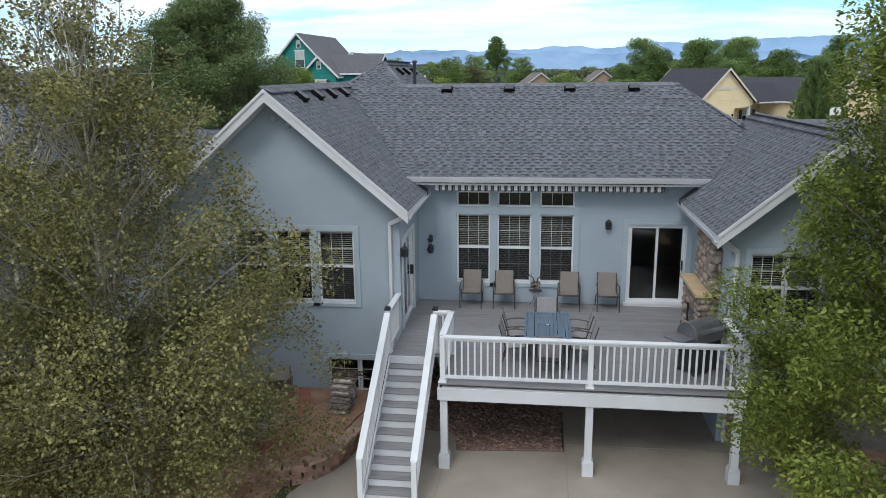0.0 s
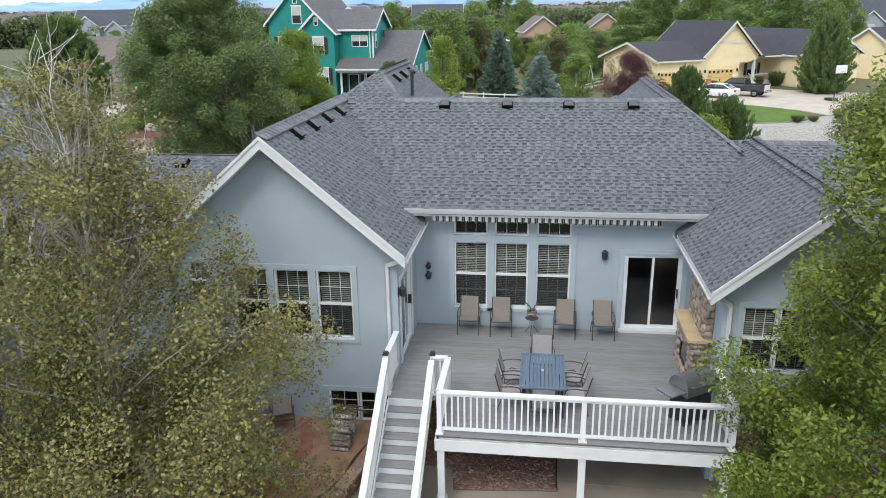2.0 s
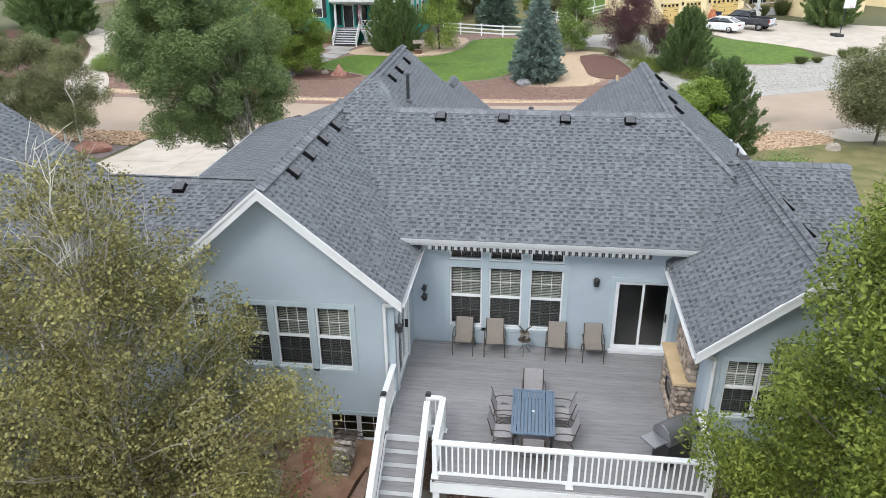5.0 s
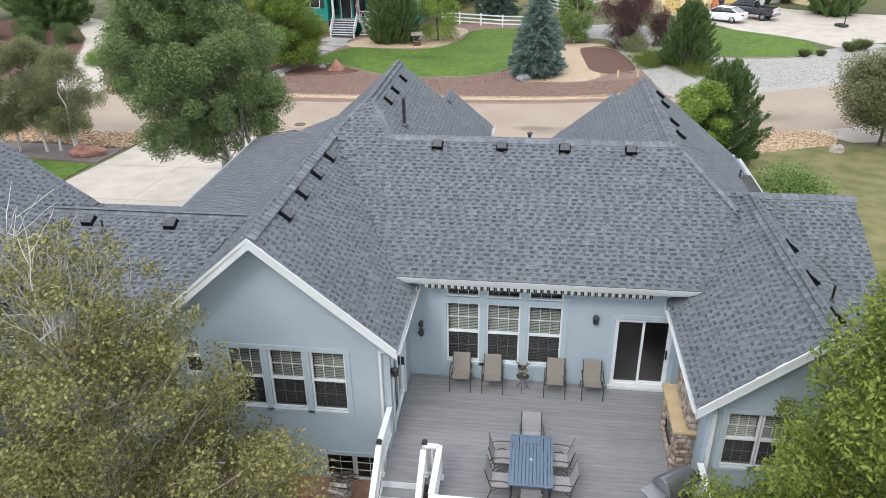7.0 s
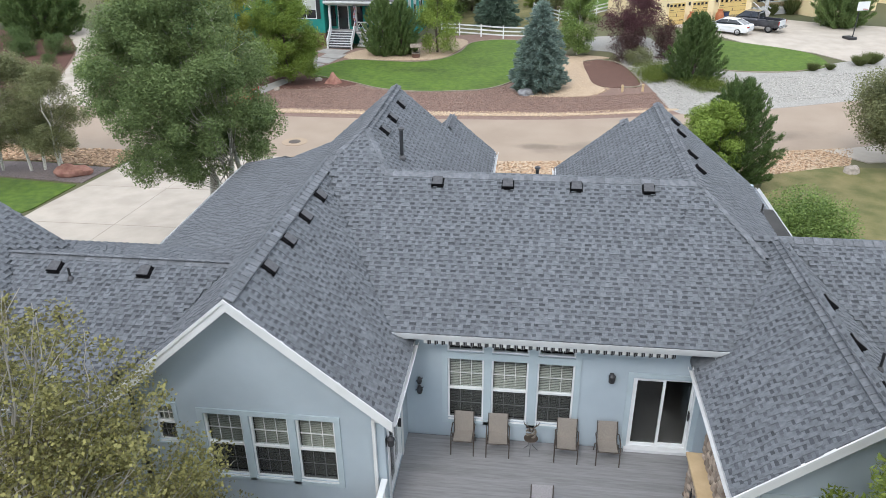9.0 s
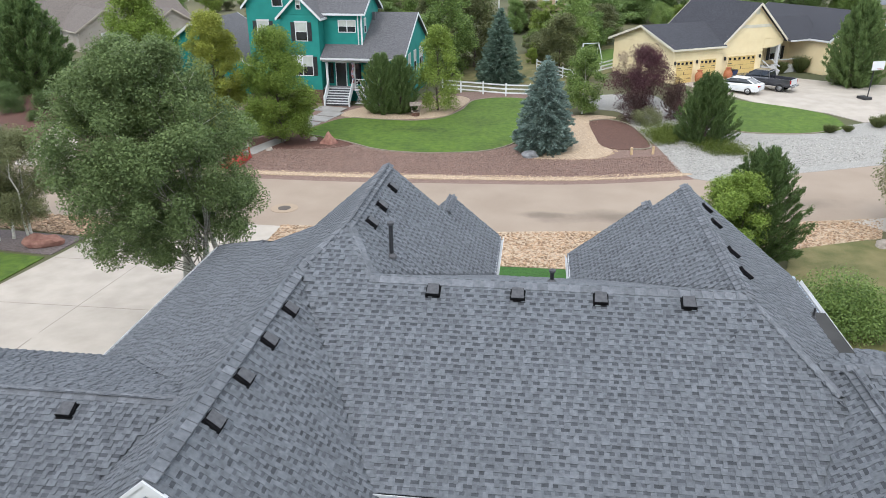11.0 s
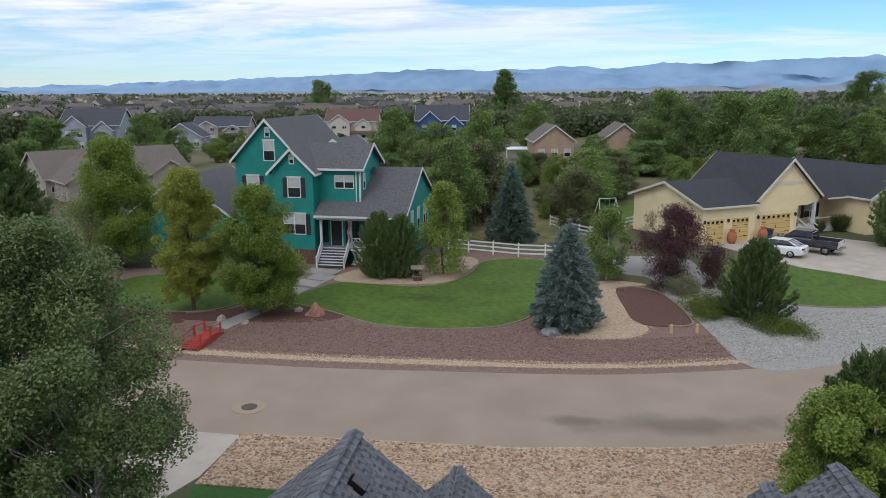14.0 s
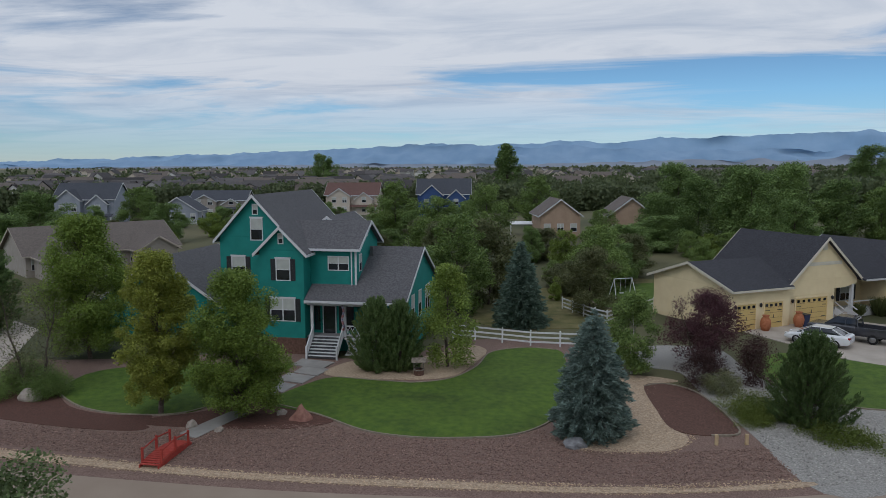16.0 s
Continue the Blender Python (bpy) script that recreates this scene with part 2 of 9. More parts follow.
dark_patch(ASPHALT, 6.4, 54.4, 8, 6.5, 1.3, 0.62)
dark_patch(ASPHALT, 17.5, 57.6, 20, 3.5, 1.0, 0.7)
dark_patch(ASPHALT, 1.2, 54.2, 6, 2.0, 0.6, 0.7)
REDGRAVEL = mat("red_brown_gravel", (0.135, 0.082, 0.064), (0.275, 0.185, 0.148), 14, 0.95, 0.9, 22, stain=0.14)
TANGRAVEL = mat("tan_gravel", (0.29, 0.205, 0.135), (0.54, 0.42, 0.295), 8, 0.95, 0.9, 14, stain=0.12)
GREYGRAVEL = mat("pale_grey_gravel", (0.21, 0.20, 0.18), (0.41, 0.39, 0.355), 13, 0.95, 0.9, 14, stain=0.1)
MULCH = mat("dark_red_mulch", (0.062, 0.027, 0.018), (0.135, 0.06, 0.042), 12, 0.97, 0.9, 20, stain=0.1)
KIDNEY = mat("red_bark_mulch", (0.075, 0.036, 0.026), (0.15, 0.078, 0.056), 10, 0.97, 0.8, 18, stain=0.15)
REDDIRT = mat("red_dirt", (0.26, 0.140, 0.085), (0.40, 0.25, 0.165), 2.5, 0.97, 0.5, 20, stain=0.15)
LAWN = mat("mown_lawn", (0.048, 0.098, 0.005), (0.092, 0.152, 0.010), 2.2, 0.9, 0.7, 60, stain=0.38)
dark_patch(LAWN, -9.6, 73.4, 5, 2.6, 1.3, 0.6)
dark_patch(LAWN, -5.2, 76.5, 40, 5.0, 2.4, 0.82)
TURF = mat("artificial_turf", (0.022, 0.082, 0.006), (0.034, 0.112, 0.009), 6, 0.9, 0.6, 90, stain=0.08)
DRYLAWN = mat("dry_lawn", (0.10, 0.105, 0.030), (0.20, 0.17, 0.070), 0.8, 0.95, 0.6, 50, stain=0.25)
FIELD = mat("dry_fields", (0.045, 0.06, 0.02), (0.15, 0.135, 0.065), 0.02, 0.97, 0.5, 3, stain=0.3)
BARK = mat("pale_aspen_bark", (0.40, 0.38, 0.33), (0.66, 0.63, 0.56), 5, 0.9, 0.5, 25, stretch=(1, 1, 3))
BARKD = mat("brown_bark", (0.07, 0.052, 0.04), (0.14, 0.11, 0.09), 6, 0.95, 0.6, 25)
STONE = mat("river_stone", (0.20, 0.15, 0.115), (0.40, 0.325, 0.26), 5, 0.85, 0.4, 40, "object", 0.38)
BOULDER = mat("red_sandstone", (0.22, 0.10, 0.075), (0.36, 0.19, 0.145), 3, 0.9, 0.5, 15)
RETAIN = mat("red_tan_block", (0.20, 0.115, 0.085), (0.32, 0.20, 0.15), 6, 0.95, 0.6, 30, "object", 0.22)
TEAL = mat("teal_siding", (0.006, 0.185, 0.158), (0.009, 0.22, 0.187), 1.0, 0.75, 0.1, 30, stain=0.06)
TEALROOF = mat("grey_brown_shingle", (0.075, 0.073, 0.078), (0.14, 0.135, 0.14), 7, 0.95, 0.5, 60, stain=0.1)
CREAMT = mat("cream_trim_paint", (0.60, 0.55, 0.44), (0.66, 0.61, 0.50), 1.5, 0.6)
YELLOW = mat("cream_yellow_siding", (0.76, 0.62, 0.37), (0.82, 0.68, 0.42), 1.0, 0.8, 0.1, 30, stain=0.05)
YELDOOR = mat("ochre_garage_door", (0.60, 0.43, 0.16), (0.66, 0.48, 0.19), 1.5, 0.6)
DARKROOF = mat("charcoal_shingle", (0.030, 0.030, 0.036), (0.055, 0.055, 0.064), 7, 0.95, 0.5, 60, stain=0.1)
BRICK = mat("brown_brick", (0.10, 0.05, 0.035), (0.16, 0.09, 0.065), 6, 0.9, 0.4, 30)


# ---- building helpers ----
class MB:
    """A mesh gathered from simple solids."""

    def __init__(self):
        self.v, self.f = [], []

    def add(self, verts, faces):
        o = len(self.v)
        self.v += [tuple(p) for p in verts]
        self.f += [tuple(i + o for i in f) for f in faces]
        return self

    def box(self, x0, x1, y0, y1, z0, z1):
        x0, x1, y0, y1, z0, z1 = min(x0, x1), max(x0, x1), min(y0, y1), max(y0, y1), min(z0, z1), max(z0, z1)
        return self.add([(x, y, z) for z in (z0, z1) for x, y in ((x0, y0), (x1, y0), (x1, y1), (x0, y1))],
                        [(3, 2, 1, 0), (4, 5, 6, 7), (0, 1, 5, 4), (1, 2, 6, 5), (2, 3, 7, 6), (3, 0, 4, 7)])

    def obox(self, m, sx, sy, sz):
        h = [(x, y, z) for z in (-sz / 2, sz / 2) for x, y in ((-sx / 2, -sy / 2), (sx / 2, -sy / 2), (sx / 2, sy / 2), (-sx / 2, sy / 2))]
        return self.add([m @ Vector(p) for p in h], [(3, 2, 1, 0), (4, 5, 6, 7), (0, 1, 5, 4), (1, 2, 6, 5), (2, 3, 7, 6), (3, 0, 4, 7)])

    def beam(self, a, b, w, h):
        """A bar from a to b, w wide and h high."""
        a, b = Vector(a), Vector(b)
        d = b - a
        m = Matrix.Translation((a + b) / 2) @ d.to_track_quat('Y', 'Z').to_matrix().to_4x4()
        return self.obox(m, w, d.length, h)

    def prism(self, pts, d):
        """A planar polygon pushed along d."""
        d = Vector(d)
        n = len(pts)
        a = [Vector(p) for p in pts]
        return self.add(a + [p + d for p in a], [tuple(range(n))[::-1], tuple(range(n, 2 * n))] + [(i, (i + 1) % n, n + (i + 1) % n, n + i) for i in range(n)])

    def tube(self, pts, radii, sides=8, cap=True):
        rings = []
        pts = [Vector(p) for p in pts]
        verts, faces = [], []
        for i, p in enumerate(pts):
            d = (pts[min(i + 1, len(pts) - 1)] - pts[max(i - 1, 0)]).normalized()
            q = d.to_track_quat('Z', 'Y')
            r = radii[i] if hasattr(radii, "__len__") else radii
            for k in range(sides):
                a = 2 * math.pi * k / sides
                verts.append(p + q @ Vector((r * math.cos(a), r * math.sin(a), 0)))
        for i in range(len(pts) - 1):
            for k in range(sides):
                faces.append((i * sides + k, i * sides + (k + 1) % sides, (i + 1) * sides + (k + 1) % sides, (i + 1) * sides + k))
        if cap:
            faces.append(tuple(range(sides))[::-1])
            faces.append(tuple(range((len(pts) - 1) * sides, len(pts) * sides)))
        return self.add(verts, faces)

    def lathe(self, profile, centre=(0, 0, 0), sides=16):
        c = Vector(centre)
        verts = [c + Vector((r * math.cos(2 * math.pi * k / sides), r * math.sin(2 * math.pi * k / sides), z)) for r, z in profile for k in range(sides)]
        faces = [(i * sides + k, i * sides + (k + 1) % sides, (i + 1) * sides + (k + 1) % sides, (i + 1) * sides + k) for i in range(len(profile) - 1) for k in range(sides)]
        return self.add(verts, faces)

    def weld(self):
        """Joins touching boxes into one solid: shared corners merge and faces between two boxes go."""
        ids, vs, back = {}, [], []
        for p in self.v:
            k = tuple(round(c, 4) for c in p)
            if k not in ids:
                ids[k] = len(vs)
                vs.append(p)
            back.append(ids[k])
        count = {}
        fs = [tuple(back[i] for i in f) for f in self.f]
        for f in fs:
            count[frozenset(f)] = count.get(frozenset(f), 0) + 1
        self.v, self.f = vs, [f for f in fs if count[frozenset(f)] == 1]
        return self

    def mesh(self, name, material, smooth=False):
        me = bpy.data.meshes.new(name)
        me.from_pydata(self.v, [], self.f)
        me.materials.append(material)
        if smooth:
            me.polygons.foreach_set("use_smooth", [True] * len(me.polygons))
        me.update()
        return me


def part(name, mb, material, parent=None, label="", m=None, smooth=False, bevel=0.0):
    data = mb if isinstance(mb, bpy.types.Mesh) else mb.mesh(name, material, smooth)
    ob = new(name, data)
    if parent is not None:
        ob.parent = parent
    if m is not None:
        ob.matrix_basis = m
    if label:
        ob["label"] = label
    if bevel:
        b = ob.modifiers.new("edges", 'BEVEL')
        b.width, b.segments, b.limit_method = bevel, 2, 'ANGLE'
    return ob


def thing(name, label, category, m=None, group="", kind=""):
    ob = new(name)
    ob.empty_display_size = 0.2
    if m is not None:
        ob.matrix_basis = m
    return tagged(ob, label, category, group, kind)


def lin(v, a, b):
    return min(1.0, max(0.0, (v - a) / (b - a)))


def ground_z(x, y):
    """The lie of the land: flat behind the house, falling to the street, rising again beyond it."""
    if y < 35:
        return 0.35
    if y < 48:
        return 0.35 - 0.8 * lin(y, 35, 48)
    return -0.45 + lin(y, 58, 85) * (0.5 + 0.9 * lin(x, 3, 12))


def smooth_loop(pts, n=5):
    """A closed curve through the points."""
    out, k = [], len(pts)
    for i in range(k):
        p0, p1, p2, p3 = (Vector(pts[(i + j - 1) % k]) for j in range(4))
        for s in range(n):
            t = s / n
            out.append(0.5 * (2 * p1 + (p2 - p0) * t + (2 * p0 - 5 * p1 + 4 * p2 - p3) * t * t + (3 * p1 - p0 - 3 * p2 + p3) * t ** 3))
    return out


def drape(name, pts, material, off, label, category="ground", smooth=True, step=1.5, depth=0.25, kind="structure"):
    """A sheet over the ground with an edge going down into it."""
    from mathutils import geometry
    loop = smooth_loop(pts) if smooth else []
    if not smooth:
        for i in range(len(pts)):
            a, b = Vector(pts[i]), Vector(pts[(i + 1) % len(pts)])
            k = max(1, int((b - a).length / step))
            loop += [a.lerp(b, j / k) for j in range(k)]
    n = len(loop)
    xs, ys = [p.x for p in loop], [p.y for p in loop]
    grid = [Vector((x, y)) for x in np.arange(min(xs), max(xs), step) for y in np.arange(min(ys), max(ys), step)]
    vs, _, fs, *_ = geometry.delaunay_2d_cdt(loop + grid, [(i, (i + 1) % n) for i in range(n)], [], 1, 1e-4)
    mb = MB()
    mb.add([(v.x, v.y, ground_z(v.x, v.y) + off) for v in vs], [tuple(f) for f in fs])
    top = [(p.x, p.y, ground_z(p.x, p.y) + off) for p in loop]
    bot = [(p.x, p.y, ground_z(p.x, p.y) + off - depth) for p in loop]
    mb.add(top + bot, [(i, n + i, n + (i + 1) % n, (i + 1) % n) for i in range(n)])
    ob = part(name, mb, material)
    return tagged(ob, label, category, kind=kind)

# ---- ground, street, beds and lawns ----
xs = sorted({*np.arange(-66, 67, 3.0), 12.0, *(s * v for s in (1, -1) for v in (75, 90, 110, 140, 180, 240, 330, 450, 700, 1100, 1800, 3000, 4900))})
ys = sorted({*np.arange(-12, 130, 3.0), 35.0, 48.0, 58.0, 85.0, -20, -35, -60, -120, -300, -900, -2500, 140, 160, 190, 230, 290, 370, 480, 650, 900, 1300, 1900, 2800, 4000, 4900})
mb = MB()
mb.v = [(x, y, ground_z(x, y)) for y in ys for x in xs]
mb.f = [(j * len(xs) + i, j * len(xs) + i + 1, (j + 1) * len(xs) + i + 1, (j + 1) * len(xs) + i) for j in range(len(ys) - 1) for i in range(len(xs) - 1)]
tagged(part("ground", mb, FIELD), "dry grass and bare ground reaching to the plains", "ground", kind="structure")

drape("road", [(-140, 62), (-80, 55.5), (-40, 51.6), (-14.3, 50.6), (-1.6, 50.8), (6.2, 51.8), (15, 54.1), (22, 56), (34, 60.5), (60, 74), (54, 82), (30, 68.2), (16.8, 63.2), (10.6, 61.6), (3, 60.2), (-5.6, 59.6), (-17.8, 59.3), (-40, 60.8), (-80, 66), (-140, 74)],
      ASPHALT, 0.03, "worn pinkish-tan asphalt street with patched stains", "road", smooth=True, step=3)
drape("gravel_bed_red", [(-70, 64.3), (-46, 61.2), (-30, 60.0), (-17.8, 59.1), (-5.6, 59.4), (3, 60.0), (10.9, 61.4), (11.8, 63), (10.3, 68), (9, 75), (5, 78), (2, 84), (0, 89), (-8, 89), (-14, 82), (-24, 83), (-34, 80), (-46, 79), (-72, 84)],
      REDGRAVEL, 0.02, "bed of red-brown crushed gravel beside the street", step=2)
drape("gravel_strip_tan", [(-46, 62.6), (-28, 61.0), (-18, 60.3), (-5.8, 60.5), (3, 61.1), (10.6, 62.4), (11.0, 63.0), (6.0, 61.9), (3.2, 61.75), (-1.0, 61.3), (-5.8, 61.25), (-12.0, 60.9), (-18.6, 61.0), (-23.0, 61.3), (-28, 61.75), (-46, 63.4)],
      TANGRAVEL, 0.045, "strip of tan gravel along the street edge", step=2)
drape("gravel_bed_tan", [(0.8, 66.0), (5.0, 66.2), (6.5, 68.0), (5.6, 70), (5.4, 74), (6, 77.2), (7.6, 78), (4.5, 79.5), (2.6, 77), (2.8, 73), (0.2, 70), (-0.4, 67.5)],
      TANGRAVEL, 0.05, "pale tan gravel bed round the blue spruce")
drape("gravel_bed_grey", [(11.5, 61.9), (16.8, 63.0), (24.3, 65.6), (33.6, 69.2), (33, 78), (26.5, 76), (22.4, 73.6), (17, 73.6), (14, 75.8), (12.6, 80), (11.5, 85), (6.4, 87), (5.6, 82), (8, 79.8), (8.6, 75.5), (10.0, 68.8)],
      GREYGRAVEL, 0.04, "bed of pale grey crushed stone")
drape("mulch_bed", [(5.2, 77.0), (6.7, 77.3), (8.5, 75.1), (9.5, 69.1), (7.8, 68.4), (5.9, 69.2), (5.4, 72.2)], KIDNEY, 0.065, "dark red bark mulch bed with pale tan edging")
drape("lawn", [(-19.2, 71.2), (-15.5, 69.5), (-12.1, 67.3), (-9.3, 66.6), (-6.7, 66.7), (-3.5, 67.5), (-1.6, 69.3), (-0.6, 71.5), (0.1, 77), (0.1, 83.1), (-0.5, 86.3), (-3.1, 86.7), (-5.8, 84.9), (-6.6, 80.9), (-8.1, 77.8), (-10.3, 76.5), (-12.3, 76.5), (-16.3, 77.0), (-18.1, 75.1)],
      LAWN, 0.07, "green mown lawn with a curved gravel edge", "lawn")
drape("mulch_bed", [(-38.4, 67.4), (-34.5, 66.4), (-29.5, 65.6), (-25.6, 65.6), (-24.8, 66.2), (-25.2, 66.6), (-25.8, 68.2), (-28.2, 67.9), (-31.8, 69.0), (-35.2, 72.2), (-36.8, 72.4)], MULCH, 0.048, "dark red-brown mulch bed round the small lawn")
drape("lawn", [(-34.7, 72.1), (-31.6, 69.3), (-28.2, 68.1), (-24.5, 68.4), (-22.8, 70), (-21.6, 73), (-20.9, 77), (-21, 80), (-27, 79), (-33, 77.5), (-35, 75.3)],
      LAWN, 0.07, "green mown lawn under two maples", "lawn")
drape("lawn", [(17.1, 73.2), (22.5, 73.2), (25.9, 75.3), (25.4, 79.5), (20.4, 82.8), (16, 84), (13, 80), (14, 76.2)], LAWN, 0.07, "green lawn edged with black strip", "lawn")
drape("lawn", [(-8, 96), (3, 95), (9, 100), (16, 112), (8, 122), (-6, 112)], DRYLAWN, 0.05, "patchy lawn behind the white fence", "lawn", step=3)
drape("mulch_bed", [(-25.5, 67.6), (-22.6, 69.4), (-20.6, 72.8), (-19.4, 71.4), (-15.4, 69.4), (-14.2, 68.4), (-16.5, 67.0), (-21, 66.6), (-25, 66.6)], MULCH, 0.05, "red bark mulch bed round the maples")
drape("mulch_bed", [(-17.5, 77.6), (-12.3, 77.0), (-8.4, 78.0), (-7.0, 81.2), (-6.2, 85.4), (-8, 87), (-11, 83), (-16, 81.5)], TANGRAVEL, 0.06, "tan gravel planting bed along the porch")
drape("driveway", [(20.4, 83.0), (25.9, 79.6), (28, 76.8), (33, 79), (40, 83), (42, 90), (31, 93.5), (25, 97.5), (16.5, 92.6), (15.2, 91), (17, 88)], CONCRETE, 0.06, "pale concrete driveway in front of the yellow house", "driveway", smooth=False)
for k, (a, b) in enumerate([((-20.4, 81.3), (-17.6, 80.6)), ((-19.6, 79.5), (-17.5, 78.8)), ((-20.2, 77.6), (-18.0, 77.0)), ((-20.5, 75.7), (-18.7, 75.0)), ((-20.9, 73.8), (-19.4, 73.2))]):
    (x0, y0), (x1, y1) = a, b
    drape("stepping_slab", [(x0, y0), (x1, y1), (x1 - 0.4, y1 - 1.7), (x0 - 0.3, y0 - 1.7)], PATHC, 0.09 - 0.01 * k, "grey concrete slab of the front path", "path", smooth=False)
drape("stepping_slab", [(-21.0, 69.4), (-19.9, 69.1), (-21.2, 64.9), (-22.5, 65.5)], PATHC, 0.08, "grey flagstone slab by the red bridge", "path", smooth=False)

# the near side of the street
drape("driveway", [(-24.6, 32.5), (-24.7, 40.5), (-24.3, 48.9), (-23.0, 50.9), (-14.2, 50.55), (-14.3, 46.6), (-15.0, 44.1), (-12.4, 39), (-10.4, 35.4), (-10.4, 32.5)], CONCRETE, 0.05, "wide pale concrete driveway with saw-cut joints", "driveway", smooth=False)
drape("turf_lawn", [(-14.2, 45.9), (-0.9, 45.95), (2.7, 45.95), (10, 46.6), (12, 44), (10.5, 36), (9, 31), (-9.8, 34.2), (-12.6, 40)], TURF, 0.03, "bright green artificial turf in front of the house", "lawn", smooth=False)
drape("cobble_strip", [(-14.2, 46.0), (2.7, 46.0), (10, 46.7), (13.8, 49.9), (20, 52.4), (21.3, 55.7), (15, 54.3), (6.2, 52.0), (-1.6, 51.0), (-14.2, 50.8)], TANGRAVEL, 0.045, "strip of tan river cobbles beside the street", smooth=False)
drape("driveway", [(19.3, 54.9), (22.4, 56.1), (27, 58.0), (28, 55.4), (23.5, 53.3), (21.2, 52.9)], CONCRETE, 0.07, "pale concrete drive entrance beside the rock bed", "driveway", smooth=False)
drape("dry_lawn", [(12.2, 30), (12.2, 44), (14.4, 50.0), (18.5, 52), (24, 52), (40, 58), (44, 40), (30, 28)], DRYLAWN, 0.04, "yellowing grass beside the house", "lawn", smooth=False, step=3)
drape("lawn", [(-25.0, 40.2), (-25.0, 44.2), (-32, 45.2), (-40, 45), (-40, 36), (-27, 34)], LAWN, 0.05, "strip of green lawn beside the driveway", "lawn", smooth=False)
drape("mulch_bed", [(-24.9, 44.6), (-24.8, 47.6), (-30, 48.2), (-38, 48), (-38, 45.4), (-32, 45.5)], mat("grey_mulch", (0.10, 0.08, 0.075), (0.2, 0.16, 0.15), 10, 0.95, 0.8, 20), 0.05, "grey-brown mulch bed under aspens", smooth=False)
drape("gravel_bed_tan", [(-24.8, 47.8), (-24.2, 50.7), (-38, 51.4), (-38, 48.3), (-30, 48.5)], TANGRAVEL, 0.045, "tan rock bed beside the street", smooth=False)
drape("concrete_apron", [(-38.5, 60.6), (-33.5, 60.4), (-36.5, 66), (-39.2, 70), (-41.0, 73), (-43.6, 79), (-48, 88), (-54, 92), (-51, 86), (-46.2, 79.7), (-43.7, 75), (-40.8, 67.6), (-39.4, 63.5)], CONCRETE, 0.07, "pale curved concrete drive of the house across the street", "driveway", smooth=False, step=2)
drape("mulch_bed", [(-40.2, 62.0), (-41.2, 67.6), (-44.1, 75), (-46.6, 79.9), (-51.3, 86.2), (-58, 89), (-72, 84), (-70, 66)], MULCH, 0.06, "red-brown mulch bed beside the curved drive")

# behind the house
drape("patio", [(-3.6, 8), (-3.6, 15.7), (-3.2, 16.6), (-2.9, 17.5), (-2.65, 19.2), (-0.6, 19.2), (-0.5, 17.75), (1.85, 17.95), (1.9, 22.5), (6.2, 22.5), (6.2, 8)], PATIOC, 0.03, "stained concrete patio slab under the deck", "patio", smooth=False)
drape("gravel_bed_red", [(-0.5, 17.8), (1.8, 18.0), (1.85, 22.6), (-2.0, 22.6), (-2.0, 18.8), (-0.6, 18.5)], REDGRAVEL, 0.05, "red-brown river rock bed under the deck", smooth=False)
drape("red_soil", [(-14, 6), (-4.5, 6), (-4.0, 12), (-3.85, 15.6), (-3.7, 17.0), (-3.1, 18.4), (-2.3, 19.0), (-2.3, 19.9), (-14, 19.9)], REDDIRT, 0.03, "bare red soil beside the patio", smooth=False)
drape("red_soil", [(6.2, 6), (13, 6), (13, 19), (6.2, 19)], REDDIRT, 0.03, "bare red soil with mulch beside the patio", smooth=False)

# ---- the blue-grey house ----
house = thing("house", "blue-grey stucco house with grey shingle roofs and white trim", "house")
DECK_Z = 2.29


def plane(p, s):
    """z = a x + b y + c through p with the given slopes."""
    return (s[0], s[1], p[2] - s[0] * p[0] - s[1] * p[1])


def pz(pl, x, y):
    return pl[0] * x + pl[1] * y + pl[2]


MAIN_B = plane((0, 22.1, 5.78), (0, 0.495))
RIDGE_Y, RIDGE_Z = 26.65, 8.032
MAIN_F = plane((0, RIDGE_Y, RIDGE_Z), (0, -0.435))
FR_R = plane((5.32, 0, 7.96), (-0.81, 0))
FR_L = plane((5.32, 0, 7.96), (0.81, 0))
F_L = plane((-4.05, 0, 8.77), (0.868, 0))
GAR = plane((-11.0, 0, 4.72), (0.42, 0))
F_R = plane((-4.05, 0, 8.77), (-0.846, 0))
SOLIDS = [
    ("main", [MAIN_B, MAIN_F, FR_R], (-4.6, 7.6, 22.1, 31.75)),
    ("left_wing", [plane((-4.95, 0, 8.08), (0.868, 0)), plane((-4.95, 0, 8.08), (-0.846, 0))], (-8.08, -1.76, 19.35, 27.4)),
    ("front_left", [F_L, F_R, MAIN_B], (-6.9, -0.55, 24.4, 33.3)),
    ("garage_slope", [GAR], (-11.0, -6.4, 23.6, 33.3)),
    ("garage_hip", [GAR, plane((-6.3, 0, 4.72), (-0.42, 0)), plane((0, 35.6, 4.72), (0, -0.585))], (-11.0, -6.3, 33.3, 35.6)),
    ("front_left_gable", [F_R, plane((-2.22, 0, 7.22), (0.846, 0))], (-4.2, -0.55, 33.3, 34.95)),
]
